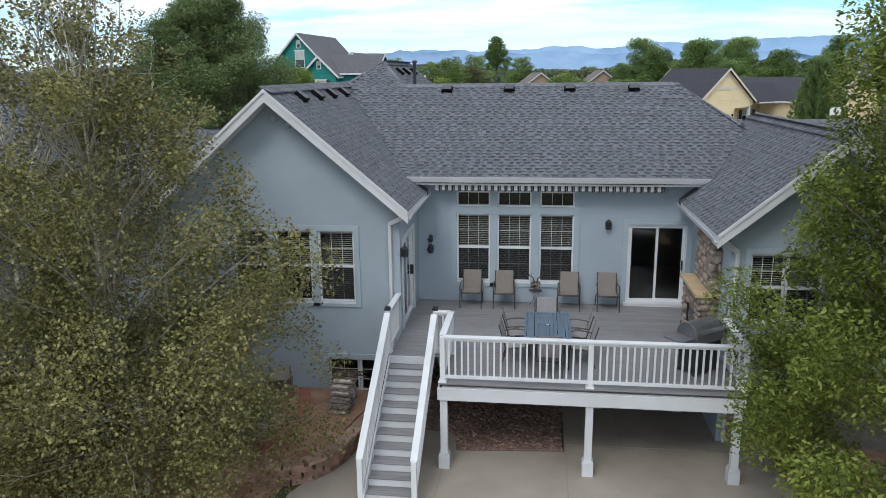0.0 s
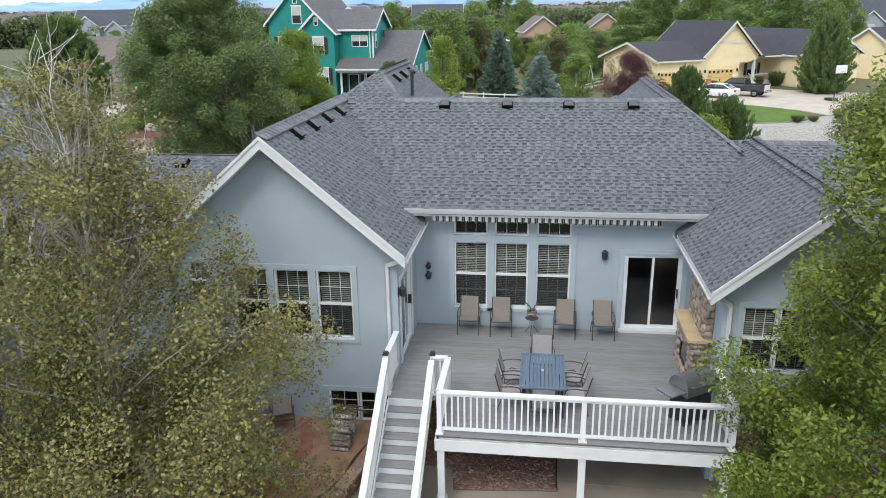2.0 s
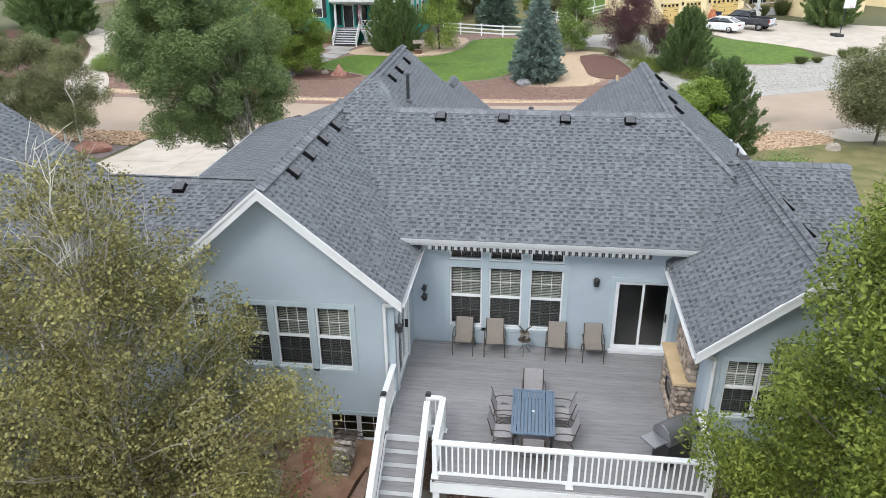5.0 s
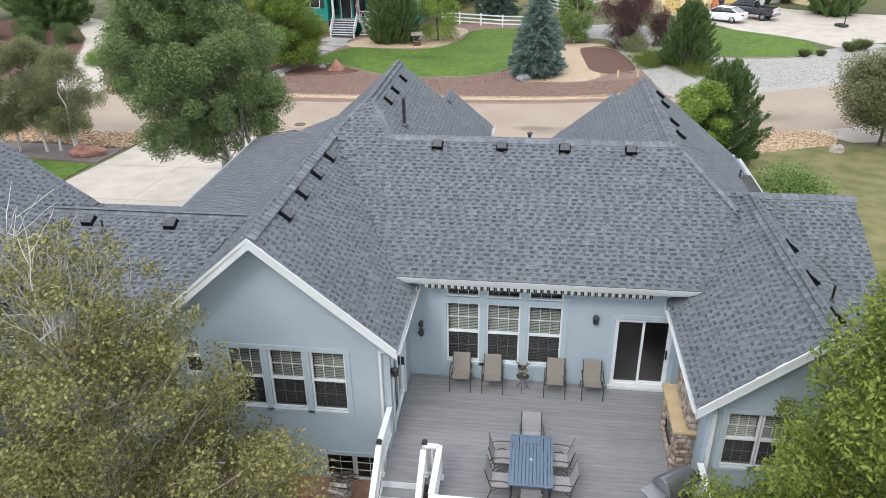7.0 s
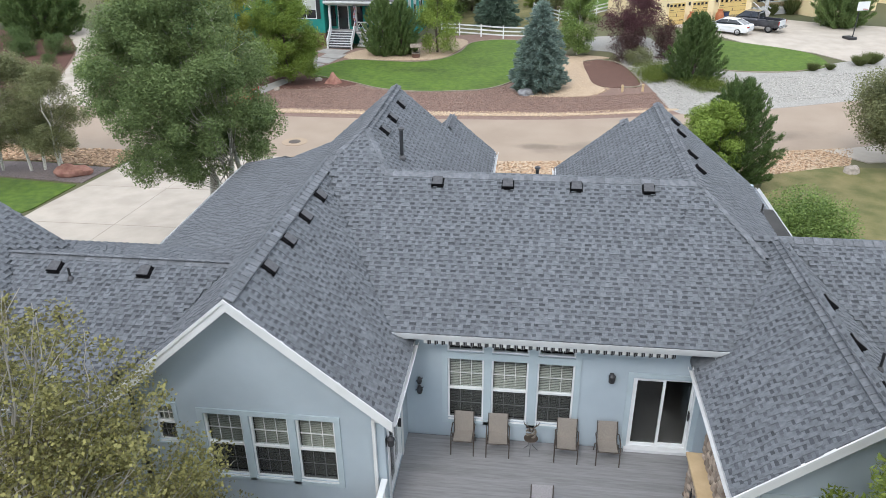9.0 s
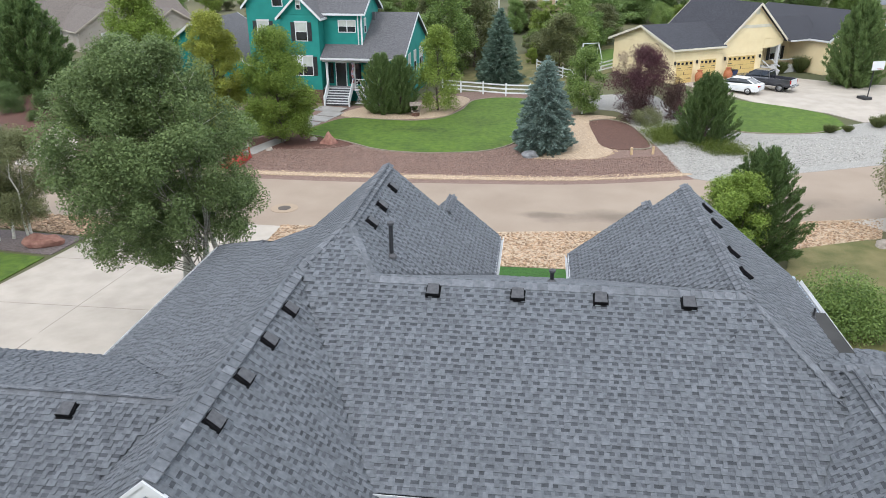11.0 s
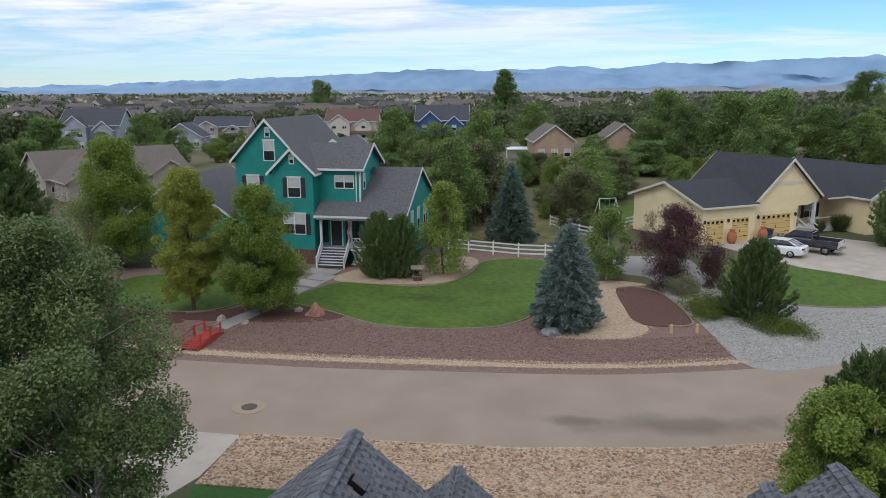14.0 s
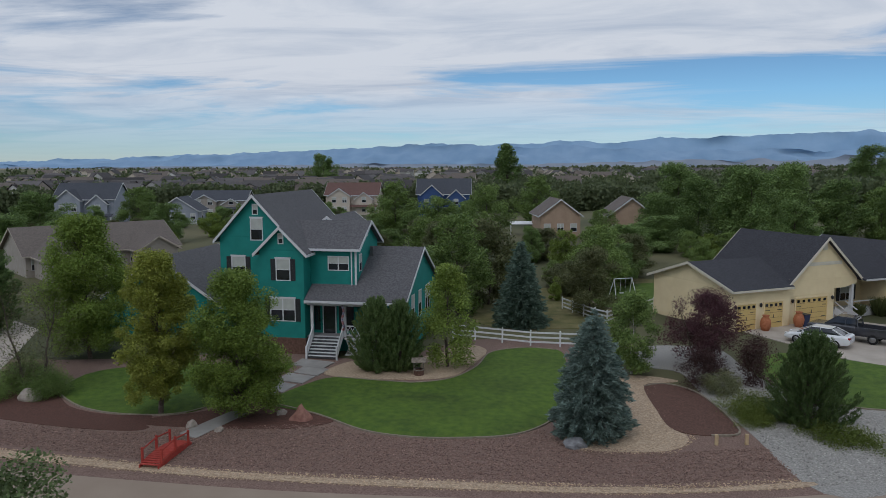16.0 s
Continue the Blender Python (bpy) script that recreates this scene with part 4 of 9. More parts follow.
def railing(name, a, b, n_posts_at, label, base_z=DECK_Z, slope=0.0, height=0.97):
    """A white vinyl guard rail from a to b (plan); slope: fall per metre."""
    a, b = Vector(a), Vector(b)
    L = (b - a).length
    d = (b - a) / L
    ang = math.degrees(math.atan2(d.y, d.x))
    r = thing(name, label, "railing", pose(a.x, a.y, base_z, 0, 0, ang))
    top = MB()
    za, zb = height, height - slope * L
    for w, t0, t1 in ((0.14, -0.02, 0.025), (0.06, -0.075, -0.02)):
        top.add([(0, -w / 2, za + t0), (L, -w / 2, zb + t0), (L, w / 2, zb + t0), (0, w / 2, za + t0), (0, -w / 2, za + t1), (L, -w / 2, zb + t1), (L, w / 2, zb + t1), (0, w / 2, za + t1)],
                [(3, 2, 1, 0), (4, 5, 6, 7), (0, 1, 5, 4), (1, 2, 6, 5), (2, 3, 7, 6), (3, 0, 4, 7)])
    part("top_rail", top, VINYL, r, bevel=0.008)
    w, t0, t1 = 0.05, 0.09, 0.15
    part("bottom_rail", MB().add([(0, -w / 2, t0), (L, -w / 2, t0 - slope * L), (L, w / 2, t0 - slope * L), (0, w / 2, t0), (0, -w / 2, t1), (L, -w / 2, t1 - slope * L), (L, w / 2, t1 - slope * L), (0, w / 2, t1)],
                                 [(3, 2, 1, 0), (4, 5, 6, 7), (0, 1, 5, 4), (1, 2, 6, 5), (2, 3, 7, 6), (3, 0, 4, 7)]), VINYL, r)
    bal = MB().box(-0.018, 0.018, -0.018, 0.018, 0.13, height - 0.06).mesh("baluster", VINYL)
    n = max(1, round(L / 0.132))
    for i in range(1, n):
        s = L * i / n
        if any(abs(s - p) < 0.08 for p in n_posts_at):
            continue
        ob = new("baluster", bal)
        ob.parent = r
        ob.location = (s, 0, -slope * s)
    for s in n_posts_at:
        z = -slope * s
        part("post", MB().box(s - 0.052, s + 0.052, -0.052, 0.052, z, z + height + 0.0).box(s - 0.085, s + 0.085, -0.085, 0.085, z, z + 0.035), VINYL, r, bevel=0.008)
    return r


railing("railing", (-0.68, 17.06), (5.2, 17.06), (0.0, 2.95, 5.88), "white vinyl railing with square balusters along the deck front")
railing("railing", (-0.68, 17.13), (-0.68, 18.62), (1.49,), "short white vinyl railing beside the stair head")
railing("railing", (5.2, 17.13), (5.2, 18.72), (), "white vinyl railing beside the grill")
railing("railing", (-2.1, 18.62), (-2.1, 19.88), (), "short white vinyl railing against the house wall")
railing("railing", (-1.03, 18.62), (-0.7, 18.62), (), "short white vinyl rail closing the stair head")

# ---- the stair ----
stair = thing("stair", "straight outdoor stair with grey treads and white risers", "stair")
RISE, RUN, NSTEP = 0.1765, 0.272, 11
for k in range(1, NSTEP):
    z, yf = DECK_Z - k * RISE, 18.38 - (k - 1) * RUN
    for j in range(2):
        part("tread", MB().box(-2.02, -1.13, yf - RUN - 0.02 + j * 0.144, yf - RUN - 0.02 + j * 0.144 + 0.139, z - 0.026, z), DECKM, stair, bevel=0.004)
for k in range(NSTEP):
    z, yf = DECK_Z - k * RISE, 18.38 - k * RUN
    part("riser", MB().box(-2.02, -1.13, yf - 0.002 if k == 0 else yf, yf + 0.016, z - RISE, z - 0.028), WHITE, stair)
for x in (-2.06, -1.11):
    n = NSTEP
    part("stringer", MB().prism([(x, 18.36, DECK_Z - 0.02), (x, 18.36, DECK_Z - 0.36), (x, 18.38 - (n - 1) * RUN - 0.1, 0.36), (x, 18.38 - n * RUN, 0.36), (x, 18.38 - n * RUN, 0.45)], (0.035, 0, 0)), WHITE, stair)
for x in (-2.1, -1.05):
    r = railing("stair_railing", (x, 18.5), (x, 15.55), (2.93,), "sloping white vinyl stair railing with square balusters", DECK_Z, RISE / RUN, 0.93)
for x, yy in ((-2.1, 18.56), (-1.04, 18.66)):
    nw = thing("newel_post", "white vinyl newel post with a black cap lamp", "post", pose(x, yy, DECK_Z), group="newel posts")
    part("post", MB().box(-0.055, 0.055, -0.055, 0.055, 0, 1.0).box(-0.085, 0.085, -0.085, 0.085, 0, 0.035), VINYL, nw, bevel=0.006)
    part("cap_lamp", MB().box(-0.065, 0.065, -0.065, 0.065, 1.0, 1.05).box(-0.05, 0.05, -0.05, 0.05, 1.05, 1.085), BLACKM, nw, "black solar cap lamp", bevel=0.008)


# ---- deck furniture ----
SLING_T = mat("tan_sling_fabric", (0.215, 0.188, 0.162), (0.265, 0.232, 0.20), 30, 0.85, 0.2, 200)
SLING_G = mat("grey_sling_fabric", (0.265, 0.25, 0.255), (0.325, 0.31, 0.315), 30, 0.85, 0.2, 200)
FRAME_B = mat("bronze_tube", (0.06, 0.045, 0.035), (0.09, 0.07, 0.055), 8, 0.45, metal=0.3)
TABLE_B = mat("slate_blue_metal", (0.088, 0.13, 0.18), (0.108, 0.155, 0.21), 6, 0.4)


def sling_panel(pts, w, thick=0.014):
    """A stretched fabric panel along a profile of (y, z)."""
    mb = MB()
    n = len(pts)
    v = [(sx * w / 2 * (1.0), y, z + off) for off in (0, thick) for y, z in pts for sx in (-1, 1)]
    f = []
    for i in range(n - 1):
        a = 2 * i
        f.append((a, a + 1, a + 3, a + 2))
        b = 2 * n + 2 * i
        f.append((b + 2, b + 3, b + 1, b))
        f += [(a, a + 2, b + 2, b), (a + 3, a + 1, b + 1, b + 3)]
    f += [(1, 0, 2 * n, 2 * n + 1), (2 * n - 2, 2 * n - 1, 4 * n - 1, 4 * n - 2)]
    return mb.add(v, f)


def sling_chair(fabric, label, group):
    """A stacking patio chair with a sling seat; faces -y."""
    c = thing("patio_chair", label, "chair", group=group)
    part("seat", sling_panel([(-0.24, 0.43), (-0.1, 0.405), (0.1, 0.39), (0.2, 0.40)], 0.46), fabric, c)
    part("backrest", sling_panel([(0.2, 0.40), (0.245, 0.53), (0.29, 0.70), (0.33, 0.86), (0.345, 0.9)], 0.46), fabric, c)
    for sx in (-1, 1):
        x = sx * 0.245
        part("side_rail", MB().tube([(x, -0.25, 0.43), (x, -0.1, 0.40), (x, 0.1, 0.385), (x, 0.2, 0.40), (x, 0.245, 0.53), (x, 0.29, 0.70), (x, 0.35, 0.91)], 0.013, 6), FRAME_B, c)
        xa = sx * 0.285
        part("leg", MB().tube([(xa, -0.28, 0.0), (xa, -0.25, 0.35), (xa, -0.22, 0.58), (xa, -0.17, 0.63), (xa, 0.0, 0.645), (xa, 0.2, 0.62), (x, 0.27, 0.60)], 0.014, 6), FRAME_B, c)
        part("leg", MB().tube([(xa, 0.30, 0.0), (xa, 0.2, 0.3), (xa, 0.05, 0.42), (x, -0.12, 0.40)], 0.013, 6), FRAME_B, c)
    part("stretcher", MB().tube([(-0.27, -0.235, 0.405), (0.27, -0.235, 0.405)], 0.011, 6), FRAME_B, c)
    part("stretcher", MB().tube([(-0.27, 0.2, 0.3), (0.27, 0.2, 0.3)], 0.011, 6), FRAME_B, c)
    return c


ch = sling_chair(SLING_T, "tan sling patio chair with bronze frame against the wall", "chairs along the wall")
ch.matrix_basis = pose(-0.55, 22.18, DECK_Z)
for x, a in ((0.33, 2), (2.04, -2), (3.05, 1)):
    copy_thing(ch, pose(x, 22.18, DECK_Z, 0, 0, a))
dc = sling_chair(SLING_G, "grey sling dining chair with dark frame at the patio table", "chairs round the patio table")
dc.matrix_basis = pose(1.44, 19.82, DECK_Z, 0, 0, 2)
for x, y, a in ((1.46, 17.8, 180), (0.78, 19.05, 92), (0.76, 18.3, 88), (2.1, 19.08, -92), (2.14, 18.33, -88)):
    copy_thing(dc, pose(x, y, DECK_Z, 0, 0, a))

tb = thing("patio_table", "slate-blue metal slatted dining table on the deck", "table", pose(1.44, 18.68, DECK_Z))
W, Lt = 1.0, 1.68
part("table_frame", MB().box(-W / 2, W / 2, -Lt / 2, -Lt / 2 + 0.07, 0.70, 0.74).box(-W / 2, W / 2, Lt / 2 - 0.07, Lt / 2, 0.70, 0.74).box(-W / 2, -W / 2 + 0.05, -Lt / 2 + 0.07, Lt / 2 - 0.07, 0.70, 0.738).box(W / 2 - 0.05, W / 2, -Lt / 2 + 0.07, Lt / 2 - 0.07, 0.70, 0.738), TABLE_B, tb, bevel=0.008)
slat = MB().box(-0.033, 0.033, -Lt / 2 + 0.06, Lt / 2 - 0.06, 0.715, 0.735).mesh("slat", TABLE_B)
for k in range(11):
    ob = new("slat", slat)
    ob.parent = tb
    ob.location = (-W / 2 + 0.05 + (W - 0.1) * (k + 0.5) / 11, 0, 0)
part("umbrella_hole", MB().lathe([(0.018, 0.735), (0.035, 0.735), (0.035, 0.742), (0.018, 0.742)], sides=14), VINYL, tb, "pale plastic umbrella-hole ring")
for sx in (-1, 1):
    for sy in (-1, 1):
        part("leg", MB().tube([(sx * 0.44, sy * 0.76, 0), (sx * 0.43, sy * 0.74, 0.4), (sx * 0.42, sy * 0.72, 0.71)], 0.024, 8), BLACKM, tb)

# plant stand with an antler-like ornament
ps = thing("plant_stand", "small dark wire stand holding a twiggy ornament", "stand", pose(1.16, 22.22, DECK_Z))
part("tabletop", MB().lathe([(0, 0.44), (0.17, 0.44), (0.18, 0.45), (0.17, 0.46), (0, 0.46)], sides=18), FRAME_B, ps)
for k in range(3):
    a = 2 * math.pi * k / 3 + 0.4
    part("leg", MB().tube([(0.2 * math.cos(a), 0.2 * math.sin(a), 0), (0.05 * math.cos(a), 0.05 * math.sin(a), 0.2), (0.12 * math.cos(a), 0.12 * math.sin(a), 0.45)], 0.008, 5), BLACKM, ps)
orn = thing("driftwood_ornament", "knotted driftwood ornament with two branching horns", "ornament", pose(1.16, 22.22, DECK_Z + 0.46))
rr = random.Random(4)
om = MB()
for k in range(26):
    a, b = rr.uniform(0, 6.28), rr.uniform(-0.6, 1.0)
    pts = [(0.13 * math.cos(a + i * 0.5) * math.cos(b), 0.11 * math.sin(a + i * 0.5), 0.12 + 0.1 * math.sin(b + i * 0.4)) for i in range(4)]
    om.tube(pts, 0.012, 5)
part("knot", om, mat("driftwood", (0.16, 0.13, 0.10), (0.30, 0.26, 0.21), 10, 0.9), orn)
for sx in (-1, 1):
    part("horn", MB().tube([(sx * 0.03, 0, 0.2), (sx * 0.06, 0, 0.33), (sx * 0.17, 0, 0.42), (sx * 0.2, 0, 0.52)], [0.02, 0.018, 0.014, 0.006], 6).tube([(sx * 0.12, 0, 0.38), (sx * 0.11, 0, 0.48)], [0.012, 0.004], 5), FRAME_B, orn)

# grill
SILVER = mat("brushed_steel", (0.27, 0.27, 0.275), (0.38, 0.38, 0.385), 20, 0.35, metal=0.85, stretch=(1, 20, 1))
gr = thing("gas_grill", "steel gas grill with rounded lid and side shelf", "grill", pose(4.58, 18.2, DECK_Z, 0, 0, 36) @ Matrix.Scale(0.94, 4))
part("cart", MB().box(-0.38, 0.38, -0.25, 0.25, 0.08, 0.74), BLACKM, gr, bevel=0.01)
part("firebox", MB().box(-0.42, 0.42, -0.28, 0.28, 0.74, 0.9), SILVER, gr, bevel=0.02)
lidp = [(0.29 * math.cos(a), 0.9 + 0.30 * math.sin(a)) for a in np.linspace(0, math.pi, 13)]
lm = MB()
lm.prism([(-0.43, y, z) for y, z in lidp], (0.86, 0, 0))
part("lid", lm, SILVER, gr, "rounded brushed steel lid", bevel=0.01)
part("lid_handle", MB().tube([(-0.3, -0.33, 1.0), (0.3, -0.33, 1.0)], 0.015, 8).tube([(-0.28, -0.27, 1.0), (-0.28, -0.33, 1.0)], 0.01, 6).tube([(0.28, -0.27, 1.0), (0.28, -0.33, 1.0)], 0.01, 6), SILVER, gr)
part("side_shelf", MB().box(-0.86, -0.43, -0.24, 0.24, 0.86, 0.9), SILVER, gr, bevel=0.012)
part("side_shelf", MB().box(0.43, 0.7, -0.24, 0.24, 0.86, 0.9), BLACKM, gr, bevel=0.012)
for sx in (-0.36, 0.36):
    for sy in (-0.22, 0.22):
        part("wheel", MB().tube([(sx - 0.015, sy, 0.045), (sx + 0.015, sy, 0.045)], 0.045, 10), BLACKM, gr)

# fireplace
MORTAR = mat("grey_mortar", (0.20, 0.185, 0.165), (0.27, 0.25, 0.225), 10, 0.95, 0.5, 60)
TANSLAB = mat("tan_sandstone", (0.46, 0.335, 0.19), (0.56, 0.42, 0.25), 3, 0.85, 0.3, 40)
fp = thing("fireplace", "outdoor fireplace of rounded river stone with a tan mantel slab", "fireplace")
part("core", MB().box(4.78, 5.2, 19.42, 19.72, 2.29, 3.52).box(4.78, 5.2, 20.82, 21.1, 2.29, 3.52).box(4.78, 5.2, 19.72, 20.82, 3.12, 3.52).box(4.78, 5.2, 19.72, 20.82, 2.29, 2.5).box(5.1, 5.2, 19.72, 20.82, 2.5, 3.12), MORTAR, fp)
part("chimney_breast", MB().prism([(5.02, 19.42, 3.60), (5.02, 21.1, 3.60), (5.02, 20.9, 5.1), (5.02, 19.62, 5.1)], (0.18, 0, 0)), MORTAR, fp)
part("mantel", MB().box(4.66, 5.2, 19.34, 21.16, 3.52, 3.60), TANSLAB, fp, "tan sandstone mantel slab", bevel=0.012)
part("firebox", MB().box(4.79, 4.84, 19.76, 20.78, 2.5, 2.56).box(4.79, 4.84, 19.76, 20.78, 3.06, 3.12).box(4.79, 4.84, 19.76, 19.82, 2.56, 3.06).box(4.79, 4.84, 20.72, 20.78, 2.56, 3.06), BLACKM, fp, "black metal firebox frame")
part("firebox_glass", MB().box(4.81, 4.82, 19.82, 20.72, 2.56, 3.06), DARKGLASS, fp)


def stone_mesh(seed):
    r = np.random.default_rng(seed)
    bm = bmesh.new()
    bmesh.ops.create_icosphere(bm, subdivisions=2, radius=0.5)
    for v in bm.verts:
        n = noise.noise(v.co * 2.2 + Vector((seed * 7, 0, 0)))
        v.co *= 1 + 0.28 * n
        v.co.x = math.copysign(abs(v.co.x * 2) ** 0.75 / 2, v.co.x)
        v.co.y = math.copysign(abs(v.co.y * 2) ** 0.75 / 2, v.co.y)
    me = bpy.data.meshes.new("stone")
    bm.to_mesh(me)
    bm.free()
    me.materials.append(STONE)
    me.polygons.foreach_set("use_smooth", [True] * len(me.polygons))
    return me


STONES = [stone_mesh(k) for k in range(6)]
srnd = random.Random(8)


def stone_face(parent, origin, u, v, w, h, n, keep=lambda a, b: True):
    """Fits rounded stones in uneven rows over a face: u across, v up, n outward."""
    u, v, n = Vector(u), Vector(v), Vector(n)
    m3 = Matrix((u, v, n)).transposed().to_4x4()
    z = 0.0
    while z < h - 0.03:
        rh = min(srnd.uniform(0.10, 0.19), h - z)
        x = -srnd.uniform(0, 0.05)
        while x < w:
            rw = srnd.uniform(0.11, 0.27)
            cx, cz = x + rw / 2, z + rh / 2 + srnd.uniform(-0.012, 0.012)
            x += rw
            if cx > w or not keep(cx, cz):
                continue
            ob = new("stone", srnd.choice(STONES))
            ob.parent = parent
            ob.matrix_basis = Matrix.Translation(Vector(origin) + u * cx + v * cz) @ m3 @ pose(0, 0, 0, 0, 0, srnd.uniform(-14, 14)) @ Matrix.Diagonal((rw * 1.02, rh * 1.02, 0.12, 1))
        z += rh


stone_face(fp, (4.78, 21.1, 2.31), (0, -1, 0), (0, 0, 1), 1.68, 1.2, (-1, 0, 0), lambda a, b: not (0.3 < a < 1.36 and 0.2 < b < 0.82))
stone_face(fp, (4.8, 19.42, 2.31), (1, 0, 0), (0, 0, 1), 0.42, 1.2, (0, -1, 0))
stone_face(fp, (5.02, 21.05, 3.62), (0, -1, 0), (0, 0, 1), 1.6, 1.42, (-1, 0, 0))
stone_face(fp, (5.04, 19.45, 3.62), (1, 0, 0), (0, 0, 1), 0.17, 1.0, (0, -1, 0))
sb = thing("stone_skirt", "river stone facing along the lower house wall", "wall facing")
part("backing", MB().box(5.36, 9.0, 18.74, 18.8, 0.35, 1.65), MORTAR, sb)
stone_face(sb, (5.4, 18.74, 0.36), (1, 0, 0), (0, 0, 1), 1.9, 1.25, (0, -1, 0))
part("ledge", MB().box(5.34, 9.05, 18.66, 18.8, 1.65, 1.72), TANSLAB, sb)

# wall lamps, ornament, awning
for x, y, z, rot in ((3.03, 22.65, 4.36, 0), (-2.05, 20.0, 4.15, 90)):
    lp = thing("wall_lamp", "dark lantern wall lamp with clear glass", "lamp", pose(x, y, z, 0, 0, rot), group="lantern wall lamps")
    part("backplate", MB().box(-0.05, 0.05, -0.02, 0, 0.0, 0.22), BLACKM, lp, bevel=0.005)
    part("cage", MB().lathe([(0.05, 0.0), (0.075, 0.02), (0.085, 0.18), (0.09, 0.2), (0.03, 0.26), (0.0, 0.28)], (0, -0.11, 0.0), 8), BLACKM, lp)
    part("arm", MB().tube([(0, -0.01, 0.15), (0, -0.06, 0.24), (0, -0.11, 0.26)], 0.008, 5), BLACKM, lp)
wo = thing("wall_ornament", "dark cast metal wall ornament of two stacked birds", "ornament", pose(-1.7, 22.63, 3.62))
for zc, s in ((0.12, 1.0), (0.4, 0.85)):
    part("figure", MB().lathe([(0, -0.13 * s), (0.06 * s, -0.1 * s), (0.085 * s, 0.0), (0.05 * s, 0.08 * s), (0.035 * s, 0.12 * s), (0, 0.15 * s)], (0, -0.05, zc), 10).tube([(-0.1 * s, -0.06, zc - 0.02), (0, -0.07, zc + 0.05), (0.11 * s, -0.05, zc + 0.09)], [0.015, 0.03, 0.008], 6), BLACKM, wo)
aw = thing("retracted_awning", "retracted awning with a scalloped black, white and grey valance", "awning")
part("cassette", MB().box(-1.5, 4.35, 22.2, 22.34, 5.44, 5.57), WHITE, aw, bevel=0.02)
AWC = [mat("awning_white", (0.62, 0.62, 0.6), None, 5, 0.9), mat("awning_black", (0.02, 0.02, 0.022), None, 5, 0.9), mat("awning_grey", (0.25, 0.25, 0.26), None, 5, 0.9)]
awm = [MB(), MB(), MB()]
x, k = -1.5, 0
while x < 4.3:
    for ci, w in ((0, 0.075), (2, 0.02), (1, 0.035), (2, 0.012), (1, 0.03)):
        c0 = (x + 1.5) % 0.172
        dz = 0.035 * abs(math.sin(math.pi * ((x + 1.5) / 0.172)))
        awm[ci].prism([(x, 22.19, 5.56), (x + w, 22.19, 5.56), (x + w, 22.185, 5.44 - dz), (x, 22.185, 5.44 - dz)], (0, 0.006, 0))
        x += w
for c, m_ in zip(AWC, awm):
    part("valance_stripes", m_, c, aw)["kind"] = "stuff"

# roof vents and pipes
vm = MB().add([(-0.15, -0.16, 0.05), (0.15, -0.16, 0.05), (0.14, 0.16, 0.0), (-0.14, 0.16, 0.0), (-0.15, -0.16, 0.10), (0.15, -0.16, 0.10), (0.13, 0.15, 0.09), (-0.13, 0.15, 0.09)],
              [(4, 5, 6, 7), (1, 2, 6, 5), (2, 3, 7, 6), (3, 0, 4, 7), (0, 1, 5, 4), (3, 2, 1, 0)])
VBLACK = mat("black_vent_plastic", (0.006, 0.006, 0.007), (0.012, 0.012, 0.013), 9, 0.95, spec=0.1)
VGREY = mat("weathered_black_vent", (0.05, 0.05, 0.055), (0.085, 0.085, 0.09), 12, 0.6)
first = None
for x, y, dx in ((-1.66, 26.33, 0), (0.25, 26.33, 0), (2.08, 26.33, 0), (3.97, 26.33, 0),
                 (-4.66, 25.15, 1), (-4.66, 23.80, 1), (-4.66, 22.45, 1), (-4.66, 21.10, 1), (-3.65, 31.9, 1), (-3.65, 30.3, 1), (-3.65, 29.0, 1),
                 (5.72, 33.3, 2), (5.72, 32.0, 2), (5.72, 29.9, 2), (5.72, 28.6, 2), (7.5, 22.6, 2), (7.5, 21.0, 2), (7.5, 19.4, 2), (-8.4, 22.5, 0), (-10.75, 22.5, 0)):
    z = roof_top(x, y)
    e = 0.05
    gx, gy = (roof_top(x + e, y) - roof_top(x - e, y)) / (2 * e), (roof_top(x, y + e) - roof_top(x, y - e)) / (2 * e)
    nrm = Vector((-gx, -gy, 1)).normalized()
    upv = Vector((gx, gy, gx * gx + gy * gy)).normalized()
    m = Matrix.Translation((x, y, z + 0.03)) @ Matrix((upv.cross(nrm), upv, nrm)).transposed().to_4x4()
    if first is None:
        first = thing("roof_vent", "low black box roof vent near the ridge", "vent", m, group="roof vents")
        part("hood", vm, VBLACK, first, bevel=0.008)
        part("lid", MB().add([(-0.14, -0.15, 0.103), (0.14, -0.15, 0.103), (0.125, 0.145, 0.094), (-0.125, 0.145, 0.094), (-0.14, -0.15, 0.112), (0.14, -0.15, 0.112), (0.125, 0.145, 0.102), (-0.125, 0.145, 0.102)], [(4, 5, 6, 7), (0, 1, 5, 4), (1, 2, 6, 5), (2, 3, 7, 6), (3, 0, 4, 7)]), VGREY, first, "weathered grey top")
        part("slot", MB().box(-0.155, 0.155, -0.15, -0.13, -0.005, 0.052).box(-0.155, -0.135, -0.13, 0.12, -0.005, 0.06).box(0.135, 0.155, -0.13, 0.12, -0.005, 0.06).box(-0.157, 0.157, -0.166, -0.161, 0.045, 0.105), VBLACK, first)
        part("flange", MB().box(-0.17, 0.17, -0.19, 0.17, -0.005, 0.004), VBLACK, first)
    else:
        copy_thing(first, m)
